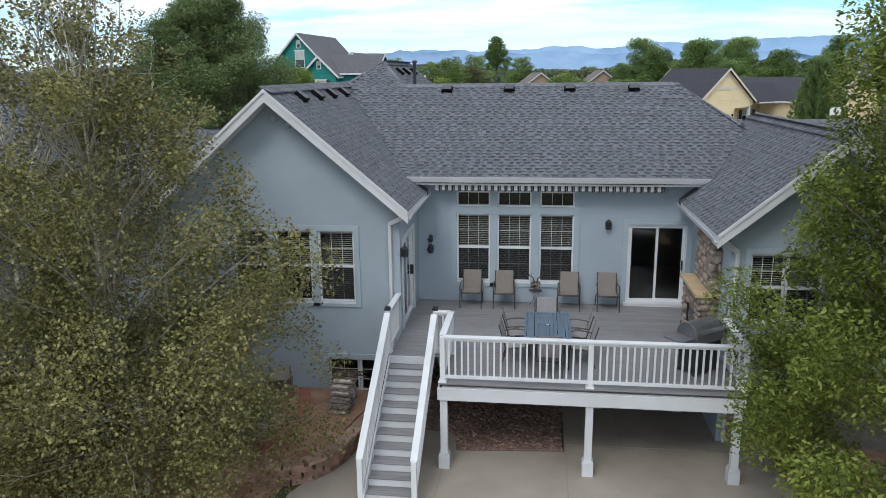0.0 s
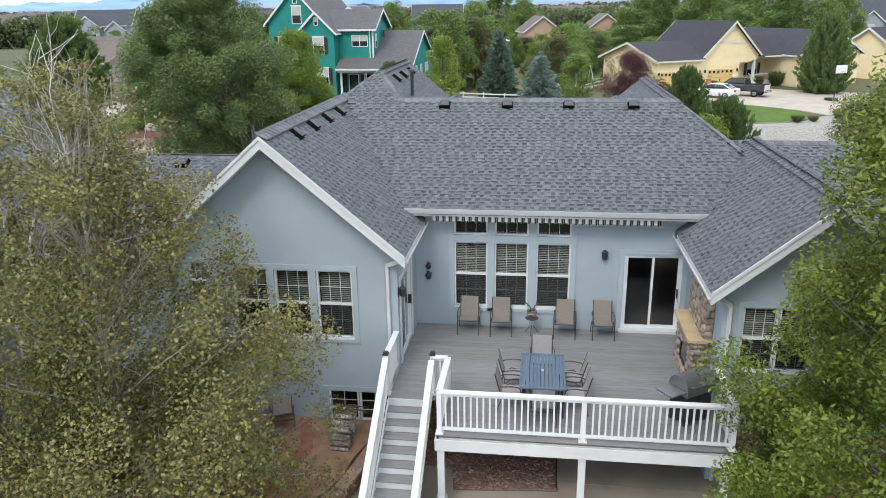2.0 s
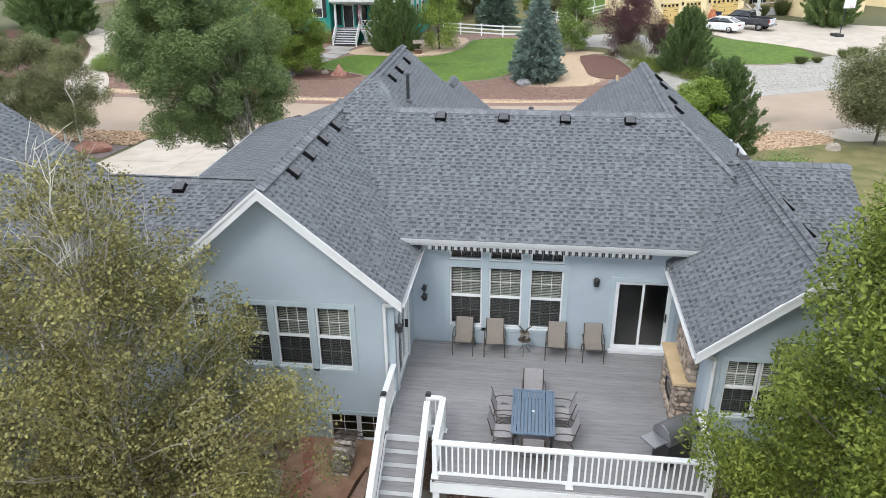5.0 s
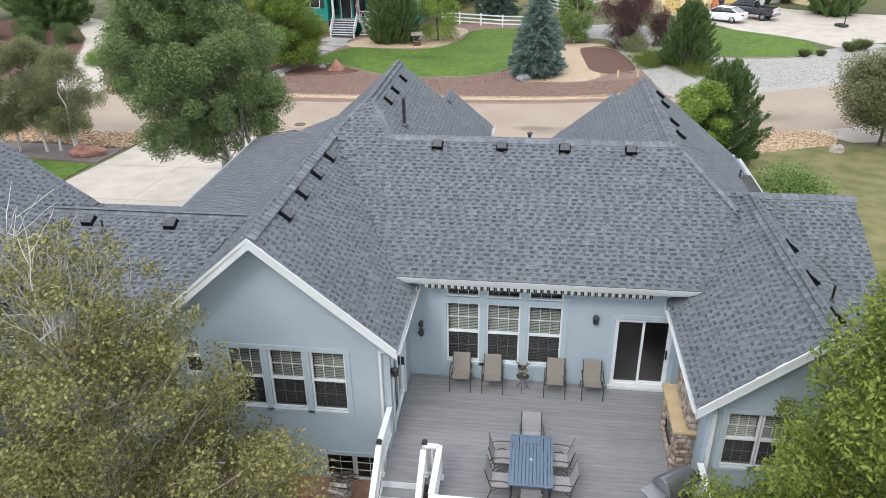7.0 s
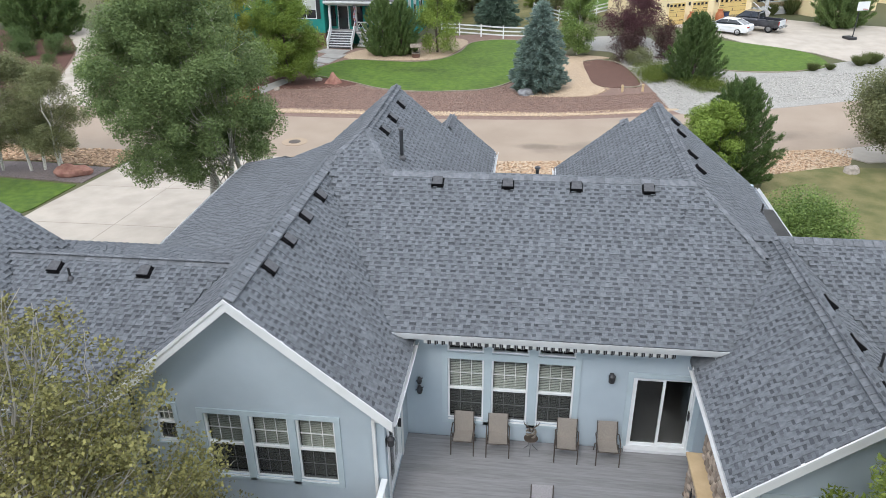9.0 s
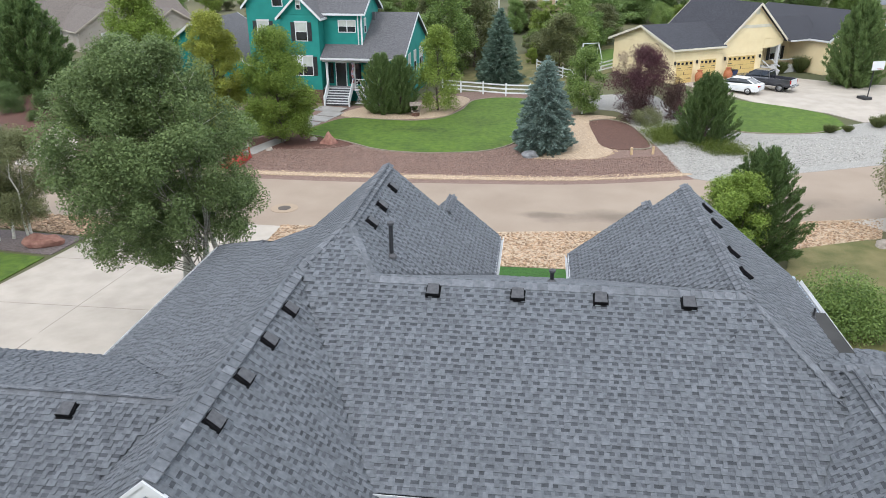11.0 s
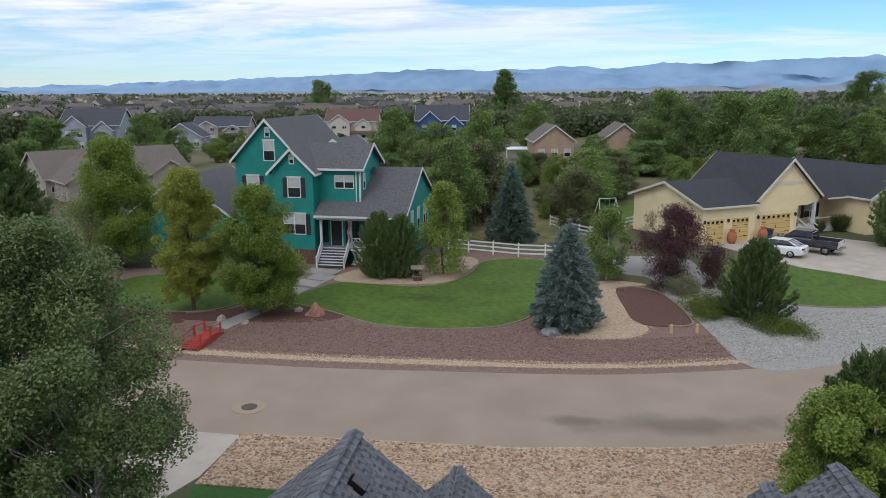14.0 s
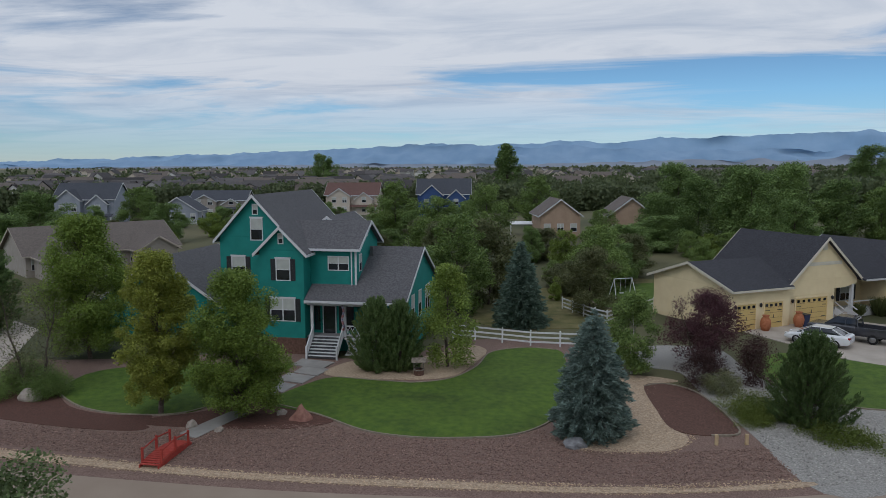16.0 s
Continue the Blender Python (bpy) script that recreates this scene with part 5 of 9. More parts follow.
for x, y, h, r in ((-2.98, 28.2, 0.9, 0.055), (1.04, 27.9, 0.32, 0.05), (-9.75, 20.9, 0.4, 0.03), (-10.2, 22.2, 0.35, 0.03), (7.9, 20.6, 0.45, 0.03), (8.3, 30.5, 0.35, 0.03)):
    z = roof_top(x, y)
    vp = thing("vent_pipe", "black plumbing vent pipe through the roof", "pipe", pose(x, y, z), group="vent pipes")
    part("pipe", MB().tube([(0, 0, -0.05), (0, 0, h)], r, 12), BLACKM, vp)
    part("boot", MB().lathe([(r * 2.6, 0.0), (r * 2.4, 0.06), (r * 1.15, 0.12), (r, 0.12)], sides=14), VGREY, vp)
    if r > 0.04:
        part("cap", MB().lathe([(r * 1.05, h - 0.02), (r * 1.7, h), (r * 1.7, h + 0.05), (0, h + 0.09)], sides=14), VGREY, vp)

# ---- trees ----
TWIG = mat("pale_grey_twig", (0.22, 0.20, 0.165), (0.38, 0.35, 0.30), 6, 0.95)


def quads(centres, us, vs):
    """Leaf-shaped quads as arrays."""
    n = len(centres)
    v = np.empty((n, 4, 3))
    v[:, 0], v[:, 1], v[:, 2], v[:, 3] = centres - us, centres + vs, centres + us, centres - vs
    return v.reshape(-1, 3)


def quad_mesh(name, v, material):
    me = bpy.data.meshes.new(name)
    n = len(v) // 4
    me.vertices.add(4 * n)
    me.vertices.foreach_set("co", v.astype(np.float32).ravel())
    me.loops.add(4 * n)
    me.loops.foreach_set("vertex_index", np.arange(4 * n, dtype=np.int32))
    me.polygons.add(n)
    me.polygons.foreach_set("loop_start", np.arange(0, 4 * n, 4, dtype=np.int32))
    me.update(calc_edges=True)
    me.materials.append(material)
    return me


def unit(r, n):
    a = r.normal(size=(n, 3))
    return a / np.linalg.norm(a, axis=1, keepdims=True)


def leaves(r, pts, size, flat=0.35, slim=0.34):
    """Randomly turned leaves at the points, facing up more than sideways."""
    n = len(pts)
    nrm = unit(r, n)
    nrm[:, 2] = np.abs(nrm[:, 2]) + flat
    nrm /= np.linalg.norm(nrm, axis=1, keepdims=True)
    u = np.cross(nrm, unit(r, n))
    u /= np.linalg.norm(u, axis=1, keepdims=True)
    w = np.cross(nrm, u)
    s = size * r.uniform(0.6, 1.3, (n, 1))
    return quads(pts, u * s * 0.5, w * s * slim)


def limb(mb, a, b, r0, r1, rnd, sag=0.0, sides=6):
    a, b = Vector(a), Vector(b)
    pts = []
    for i in range(5):
        t = i / 4
        p = a.lerp(b, t) + Vector((rnd.uniform(-1, 1), rnd.uniform(-1, 1), 0)) * (b - a).length * 0.035 * (0 < i < 4)
        p.z += math.sin(math.pi * t) * sag
        pts.append(p)
    mb.tube(pts, [r0 + (r1 - r0) * i / 4 for i in range(5)], sides, False)


def broadleaf(name, label, seed, h, rad, n_leaf, leaf, material, bark, trunks=1, clumps=70, low=0.16, lean=0.0, spread=0.42, twig=10, group="", shape=0.9, category="tree", fill=0.5, thin=0.0, bare=0, stem=0.9, feet=None, slim=0.34, blunt=0.62, girth=1.0):
    """Trunk(s), limbs to the clumps of the crown, and a crown of single leaves gathered in clumps."""
    r, rnd = np.random.default_rng(seed), random.Random(seed)
    t = thing(name, label, category, group=group)
    mb = MB()
    stems = []
    for k in range(trunks):
        a = 2 * math.pi * k / trunks + 0.6
        off = Vector((math.cos(a), math.sin(a), 0)) * (0.0 if trunks == 1 else rad * 0.16)
        if feet:
            off = Vector((*feet[k], 0))
        tip = Vector((math.cos(a) * lean * rad, math.sin(a) * lean * rad, h * rnd.uniform(stem - 0.05, stem + 0.05))) + off
        pts = [off + (tip - off) * (i / 7) + Vector((rnd.uniform(-1, 1), rnd.uniform(-1, 1), 0)) * 0.05 * rad * (0 < i < 7) for i in range(8)]
        pts[0].z = -0.15
        r0 = girth * h * 0.017 / (1 if trunks == 1 else 1.25)
        mb.tube(pts, [r0 * (1 - 0.93 * i / 7) for i in range(8)], 8, False)
        stems.append(pts)
    cl = []
    while len(cl) < clumps:
        z = rnd.uniform(low, 1.0)
        q = (z - low) / (1 - low)
        prof = (math.sin(math.pi * (0.10 + 0.86 * q) ** shape)) ** blunt
        a = rnd.uniform(0, 2 * math.pi)
        rr = prof * rad * (rnd.random() ** fill) * rnd.uniform(0.8, 1.08)
        cl.append(Vector((rr * math.cos(a), rr * math.sin(a), z * h * 0.97)))
    lb = MB()
    sizes = [rnd.uniform(0.45, 1.3) * (1 - thin * (c.z / h) ** 2) for c in cl]
    for c, s in zip(cl, sizes):
        stem = min(stems, key=lambda p: (p[4].xy - c.xy).length)
        zz = max(0.10, 0.8 * low, (c.z / h) - 0.18 - 0.12 * rnd.random())
        i = min(6, int(zz * 8))
        base = stem[i].lerp(stem[i + 1], min(1, zz * 8 - i))
        if rnd.random() < 0.5:
            limb(lb, base, c, h * 0.0021, h * 0.0007, rnd)
        for _ in range(twig // 5):
            e = c + Vector((rnd.gauss(0, 1), rnd.gauss(0, 1), rnd.gauss(0, 0.8))) * rad * spread * 0.42
            limb(lb, base.lerp(c, 0.75), e, h * 0.0011, h * 0.0005, rnd, sides=4)
    for k in range(bare):
        stem = stems[k % trunks]
        a = stem[rnd.choice((5, 6, 6, 7))]
        e = a + Vector((rnd.gauss(0, 0.35), rnd.gauss(0, 0.35), rnd.uniform(0.9, 1.7)))
        limb(mb, a, e, h * 0.0012, h * 0.0005, rnd, sides=5)
        for _ in range(5):
            b0 = a.lerp(e, rnd.uniform(0.25, 0.9))
            limb(mb, b0, b0 + Vector((rnd.gauss(0, 0.35), rnd.gauss(0, 0.35), rnd.uniform(0.2, 0.6))), h * 0.0008, h * 0.0004, rnd, sides=4)
    part("trunk", mb, bark, t, smooth=True)
    if lb.v:
        part("branchwork", lb, TWIG if bark is BARK else bark, t, smooth=True)
    w = np.array(sizes) ** 2
    idx = r.choice(len(cl), n_leaf, p=w / w.sum())
    cc, ss = np.array([tuple(c) for c in cl])[idx], np.array(sizes)[idx][:, None]
    d = unit(r, n_leaf) * (r.random((n_leaf, 1)) ** 0.45)
    pts = cc + d * ss * rad * spread * np.array([1, 1, 0.88])
    part("crown", quad_mesh("crown", leaves(r, pts, leaf, slim=slim), material), None, t)
    return t


def spruce(name, label, seed, h, rad, material, tiers=26, needle=0.16, group="", droop=0.25, gap=0.0, per=22, full=0.85, egg=False):
    """A conifer: tiers of boughs, each with many short sprays of needles."""
    r, rnd = np.random.default_rng(seed), random.Random(seed)
    t = thing(name, label, "tree", group=group)
    mb = MB().tube([(0, 0, -0.15), (0, 0, h * 0.5), (0, 0, h)], [h * 0.02, h * 0.012, 0.01], 8, False)
    pts, dirs = [], []
    for k in range(tiers):
        q = k / (tiers - 1)
        z = h * (0.03 + 0.95 * q)
        rr = rad * (1 - q) ** full * rnd.uniform(0.86, 1.1) + 0.06
        if egg:
            rr = rad * min(1, ((1 - q) / 0.75) ** 0.55) * (1 - 0.3 * lin(1 - q, 0.84, 1.0)) * rnd.uniform(0.93, 1.06) + 0.05
        n = max(4, int(7 + 11 * (1 - q)))
        ph = rnd.uniform(0, 6.28)
        for i in range(n):
            a = ph + 2 * math.pi * i / n + rnd.uniform(-0.16, 0.16)
            if rnd.random() < gap:
                continue
            L = rr * rnd.uniform(0.78, 1.12)
            out = Vector((math.cos(a), math.sin(a), 0))
            tip = Vector((0, 0, z)) + out * L + Vector((0, 0, -droop * L + 0.12 * L))
            if i % 2 == 0:
                mb.tube([(0, 0, z), tip], [h * 0.003, 0.006], 4, False)
            for j in range(max(4, int(per * L / rad))):
                u = (j + rnd.random()) / max(4, int(per * L / rad))
                u = u ** 0.75
                side = Vector((-out.y, out.x, 0)) * rnd.uniform(-1, 1) * 0.34 * L * (1.08 - u)
                p = Vector((0, 0, z)).lerp(tip, u) + side + Vector((0, 0, rnd.uniform(-0.05, 0.04) * h * 0.12))
                pts.append(tuple(p))
                dd = (out + side * (0.8 / max(L, 0.1)) + Vector((0, 0, rnd.uniform(-0.2, 0.35)))).normalized()
                dirs.append(tuple(dd))
    part("trunk", mb, BARKD, t)
    P, D = np.array(pts), np.array(dirs)
    reps = 3
    P, D = np.repeat(P, reps, 0) + r.normal(size=(len(P) * reps, 3)) * needle * 0.45, np.repeat(D, reps, 0) + r.normal(size=(len(P) * reps, 3)) * 0.35
    D /= np.linalg.norm(D, axis=1, keepdims=True)
    w = np.cross(D, unit(r, len(P)))
    w /= np.linalg.norm(w, axis=1, keepdims=True)
    s = needle * r.uniform(0.7, 1.4, (len(P), 1))
    part("crown", quad_mesh("crown", quads(P, D * s, w * s * 0.24), material), None, t)
    return t


def pine(name, label, seed, h, rad, material, plumes=260, needle=0.2, group="", base=0.06, top=1.0):
    """A bushy pine: plumes of needles turned up at the ends, round an egg-shaped crown."""
    r, rnd = np.random.default_rng(seed), random.Random(seed)
    t = thing(name, label, "tree", group=group)
    mb = MB().tube([(0, 0, -0.15), (0.03, 0, h * 0.5), (0, 0.02, h * 0.96)], [h * 0.022, h * 0.013, 0.012], 8, False)
    P, D = [], []
    for k in range(plumes):
        q = (k + rnd.random()) / plumes
        prof = (math.sin(math.pi * (0.16 + 0.80 * q) ** top)) ** 0.7
        a = k * 2.39996 + rnd.uniform(-0.3, 0.3)
        out = Vector((math.cos(a), math.sin(a), 0))
        L = rad * prof * rnd.uniform(0.72, 1.1)
        tip = Vector((0, 0, h * (base + (0.97 - base) * q))) + out * L
        root = Vector((0, 0, max(0.1, tip.z - 0.75 * L - 0.2)))
        mid = root.lerp(tip, 0.6) - Vector((0, 0, 0.14 * L))
        pl = [root, mid, tip, tip + out * 0.1 * L + Vector((0, 0, rnd.uniform(0.15, 0.4) * (0.4 + 0.25 * rad)))]
        if k % 2 == 0:
            mb.tube(pl, [h * 0.004, h * 0.003, h * 0.002, 0.004], 4, False)
        for j in range(24):
            u = 0.35 + 0.65 * (j + rnd.random()) / 24
            i = 0 if u < 0.55 else 1 if u < 0.82 else 2
            lo, hi = ((0.0, 0.55), (0.55, 0.82), (0.82, 1.0))[i]
            x = pl[i].lerp(pl[i + 1], (u - lo) / (hi - lo))
            P.append(tuple(x))
            D.append(tuple((pl[i + 1] - pl[i]).normalized()))
    part("trunk", mb, BARKD, t)
    P, D = np.array(P), np.array(D)
    reps = 8
    n = len(P) * reps
    P = np.repeat(P, reps, 0) + r.normal(size=(n, 3)) * needle * 0.5
    D = np.repeat(D, reps, 0) + r.normal(size=(n, 3)) * 0.55 + np.array([0, 0, 0.25])
    D /= np.linalg.norm(D, axis=1, keepdims=True)
    w = np.cross(D, unit(r, n))
    w /= np.linalg.norm(w, axis=1, keepdims=True)
    s = needle * r.uniform(0.6, 1.3, (n, 1))
    part("crown", quad_mesh("crown", quads(P, D * s, w * s * 0.18), material), None, t)
    return t


L_ASPEN = leaf_mat("aspen_leaf_turning", (0.138, 0.098, 0.055), (0.435, 0.40, 0.15), glow=0.34, mid=(0.138, 0.136, 0.05))
L_ASPEN2 = leaf_mat("aspen_leaf_green", (0.086, 0.124, 0.046), (0.225, 0.295, 0.112), glow=0.3)
L_ASH = leaf_mat("ash_leaf", (0.048, 0.080, 0.010), (0.35, 0.41, 0.080), glow=0.28)
L_MAPLE = leaf_mat("maple_leaf", (0.080, 0.128, 0.022), (0.275, 0.37, 0.070), glow=0.28)
L_MAPLEY = leaf_mat("maple_leaf_turning", (0.115, 0.148, 0.026), (0.385, 0.41, 0.075), glow=0.28)
L_GREEN = leaf_mat("green_leaf", (0.075, 0.125, 0.034), (0.30, 0.405, 0.112), glow=0.28)
L_LIGHT = leaf_mat("light_green_leaf", (0.085, 0.132, 0.024), (0.345, 0.44, 0.092), glow=0.28)
L_DARK = leaf_mat("dark_green_leaf", (0.066, 0.115, 0.036), (0.272, 0.38, 0.116), glow=0.28)
L_BLUE = leaf_mat("blue_spruce_needle", (0.085, 0.13, 0.108), (0.33, 0.425, 0.375))
L_SPR = leaf_mat("green_spruce_needle", (0.060, 0.102, 0.078), (0.205, 0.285, 0.215))
L_PINE = leaf_mat("pine_needle", (0.074, 0.128, 0.043), (0.223, 0.304, 0.105))
L_PINED = leaf_mat("dark_pine_needle", (0.048, 0.088, 0.030), (0.15, 0.215, 0.070))
L_PALE = leaf_mat("pale_dull_green_leaf", (0.11, 0.125, 0.055), (0.30, 0.31, 0.155))
L_PURPLE = leaf_mat("purple_leaf", (0.055, 0.023, 0.030), (0.195, 0.085, 0.098))
L_RUSSET = leaf_mat("russet_leaf", (0.045, 0.024, 0.024), (0.14, 0.075, 0.068))
L_DULL = leaf_mat("dull_olive_leaf", (0.070, 0.086, 0.034), (0.225, 0.235, 0.105))

# behind the house: an aspen clump turning yellow and a green ash, close to the camera
asp = broadleaf("aspen_tree", "tall multi-stemmed aspen with sparse yellowing leaves beside the patio", 11, 9.9, 4.15, 160000, 0.074, L_ASPEN, BARK, 3, 460, 0.04, 0.22, 0.20, 5, fill=0.62, shape=0.53, thin=0.8, bare=12, girth=0.8, feet=((-1.6, -0.1), (-1.4, 0.3), (0.4, 0.1)))
asp.matrix_basis = pose(-6.88, 15.4, 0.35)
ash = broadleaf("ash_tree", "full green ash tree growing over the deck corner", 21, 13.6, 4.4, 330000, 0.10, L_ASH, BARKD, 1, 360, 0.01, 0.0, 0.16, 0, fill=0.34, shape=0.45, slim=0.22)
ash.matrix_basis = pose(8.75, 14.6, 0.35)

# in front of the house
g = broadleaf("aspen_tree", "large grey-green aspen clump with white stems beside the driveway", 31, 12.0, 3.95, 240000, 0.092, L_ASPEN2, BARK, 4, 230, 0.33, 0.12, 0.20, 0, fill=0.4, shape=0.84, thin=0.15, stem=0.80, blunt=0.62, bare=10, girth=1.15, feet=((1.5, -0.2), (0.75, 0.4), (2.1, 0.5), (0.2, 0.9)))
g.matrix_basis = pose(-14.0, 37.1, 0.1)
drape("mulch_bed", [(-14.6, 37.2), (-13.5, 38.3), (-12.3, 37.4), (-12.4, 36.2), (-13.6, 35.9)], MULCH, 0.065, "round mulch bed at the foot of the aspens")
small = broadleaf("aspen_tree", "young aspen with white stems in a mulch bed", 33, 7.0, 2.3, 38000, 0.095, L_PALE, BARK, 2, 60, 0.26, 0.3, 0.34, 5, group="young aspens beside the driveway")
small.matrix_basis = pose(-28.9, 46.6, -0.2)
copy_thing(small, pose(-26.9, 46.0, -0.2, 0, 0, 80) @ Matrix.Scale(0.92, 4))
copy_thing(small, pose(-31.2, 46.0, -0.2, 0, 0, 200) @ Matrix.Scale(0.98, 4))
bush = broadleaf("cottonwood_sapling", "bright green bushy young tree beside the roof", 35, 5.0, 1.95, 42000, 0.11, L_MAPLE, BARKD, 2, 50, 0.05, 0.3, 0.4, 0)
bush.matrix_basis = pose(10.3, 46.8, -0.3)
pine_a = pine("pine_tree", "dark green pine beside the house front", 36, 5.9, 2.3, L_PINED, 260, 0.115, top=0.66)
pine_a.matrix_basis = pose(12.0, 48.6, -0.35)
ft = broadleaf("ash_tree", "yellow-green young tree in a rock bed beside the street", 37, 6.4, 3.0, 70000, 0.12, L_PALE, BARKD, 1, 60, 0.28, 0.0, 0.4, 5)
ft.matrix_basis = pose(22.6, 52.6, -0.42)
lil = broadleaf("lilac_bush", "low green shrub beside the house wall", 38, 1.6, 2.3, 24000, 0.10, L_GREEN, BARKD, 3, 40, 0.0, 0.3, 0.45, 0, category="shrub")
lil.matrix_basis = pose(13.6, 40.6, 0.05)
for x, y, k in ((-34.9, 70.9, 0.75), (-37.6, 72.6, 0.9), (-38.4, 69.4, 0.7)):
    copy_thing(lil, pose(x, y, ground_z(x, y), 0, 0, x * 40) @ Matrix.Scale(k, 4))

# across the street
m_a = broadleaf("maple_tree", "maple with leaves turning yellow-green on the front lawn", 41, 10.2, 2.4, 76000, 0.13, L_MAPLEY, BARKD, 1, 175, 0.11, 0, 0.27, 0, shape=0.86)
m_a.matrix_basis = pose(-25.3, 68.5, -0.25)
m_b = broadleaf("maple_tree", "green maple beside the front path", 42, 9.0, 2.85, 80000, 0.13, L_MAPLE, BARKD, 1, 180, 0.09, 0, 0.27, 0, shape=0.82)
m_b.matrix_basis = pose(-20.0, 68.4, -0.28)
t_c = copy_thing(m_b, pose(-37.3, 79.6, -0.1, 0, 0, 70) @ Matrix.Diagonal((1.22, 1.22, 1.25, 1)))
tagged(t_c, "tall maple beside the neighbouring drive")
bare = broadleaf("crabapple_tree", "thin dull tree with few leaves", 43, 7.6, 3.0, 3200, 0.14, L_DULL, BARKD, 2, 80, 0.14, 0.4, 0.4, 15)
bare.matrix_basis = pose(-36.5, 71.9, -0.2)
for k, (x, y, s) in enumerate(((-13.95, 79.2, 1.0), (-12.2, 79.5, 0.95))):
    if k == 0:
        ppine = pine("pine_tree", "bushy grey-green pine beside the porch", 44, 5.6, 1.8, L_PINE, 200, 0.12, "pines beside the porch", top=0.72)
        ppine.matrix_basis = pose(x, y, -0.1)
    else:
        copy_thing(ppine, pose(x, y, -0.1, 0, 0, 70) @ Matrix.Scale(s, 4))
lt = broadleaf("locust_tree", "light green young tree beside the teal house", 45, 7.8, 2.2, 16000, 0.16, L_LIGHT, BARKD, 1, 60, 0.06, 0, 0.38, 0, shape=0.8)
lt.matrix_basis = pose(-8.8, 80.6, -0.05)
blue_sp = spruce("spruce_tree", "large blue spruce beside the lawn", 46, 7.3, 2.35, L_BLUE, 23, 0.14, per=66, droop=0.42, egg=True)
blue_sp.matrix_basis = pose(1.2, 68.4, -0.25)
mid_sp = spruce("spruce_tree", "dark blue-green spruce behind the white fence", 47, 7.9, 2.9, L_SPR, 28, 0.24, per=30, full=0.7)
mid_sp.matrix_basis = pose(-3.8, 95.4, 0.05)
br = broadleaf("birch_tree", "slender green birch beside the gravel", 48, 5.9, 1.9, 15000, 0.15, L_GREEN, BARK, 1, 70, 0.08, 0, 0.3, 0)
br.matrix_basis = pose(4.7, 80, 0.1)
pu = broadleaf("purple_plum_tree", "purple-leaved plum tree with open twigs", 49, 5.7, 2.9, 27000, 0.115, L_PURPLE, BARKD, 3, 90, 0.2, 0.5, 0.3, 5, shape=0.8)
pu.matrix_basis = pose(9.8, 80.6, 0.45)
sh = broadleaf("purple_shrub", "dark purple-leaved shrub in grey gravel", 50, 2.3, 1.7, 9000, 0.095, L_RUSSET, BARKD, 3, 40, 0.0, 0.5, 0.45, 0, group="purple shrubs", category="shrub")
sh.matrix_basis = pose(8.9, 76.9, 0.3)
copy_thing(sh, pose(12.5, 76.8, 0.45, 0, 0, 90) @ Matrix.Diagonal((0.9, 0.9, 1.35, 1)))
yb = broadleaf("pale_shrub", "round pale green shrub beside the juniper", 51, 1.2, 1.2, 5000, 0.09, L_PALE, BARKD, 3, 30, 0.0, 0.5, 0.45, 0, category="shrub")
yb.matrix_basis = pose(9.8, 75.4, 0.3)
pr = pine("pine_tree", "broad dark green pine in grey gravel", 52, 5.3, 2.25, L_PINED, 260, 0.115, top=0.6)
pr.matrix_basis = pose(13.75, 70.6, 0.2)
jun = broadleaf("juniper_mat", "low spreading green juniper over gravel", 53, 0.42, 2.5, 12000, 0.10, leaf_mat("juniper", (0.07, 0.105, 0.018), (0.225, 0.27, 0.06)), BARKD, 4, 60, 0.0, 0.6, 0.3, 0, category="shrub", group="junipers")
jun.matrix_basis = pose(11.4, 72.2, 0.2)
copy_thing(jun, pose(14.6, 68.4, 0.0, 0, 0, 140) @ Matrix.Diagonal((1.1, 0.7, 1, 1)))
copy_thing(jun, pose(10.8, 70.6, 0.1, 0, 0, 60) @ Matrix.Diagonal((0.7, 0.6, 1, 1)))
pf = pine("pine_tree", "tall dark pine beside the yellow house", 54, 8.6, 2.7, L_PINE, 300, 0.18, top=0.66)
pf.matrix_basis = pose(32.2, 91.5, 0.9)

pw = copy_thing(pf, pose(-53.4, 85.6, -0.1, 0, 0, 130) @ Matrix.Diagonal((1.5, 1.5, 1.2, 1)))
tagged(pw, "tall dark pine beside the curved drive")
drk = broadleaf("evergreen_shrub", "dark clipped evergreen shrub in a mulch bed", 55, 1.9, 1.55, 7000, 0.10, L_PINED, BARKD, 3, 40, 0.0, 0.4, 0.4, 0, category="shrub", group="dark shrubs beside the drive")
drk.matrix_basis = pose(-46.6, 77.0, ground_z(-46.6, 77.0))
for x, y, k in ((-49.8, 76.2, 0.9), (-51.8, 79.0, 1.1), (-45.2, 73.2, 0.5), (-56, 78, 1.0)):
    copy_thing(drk, pose(x, y, ground_z(x, y), 0, 0, x * 31) @ Matrix.Scale(k, 4))

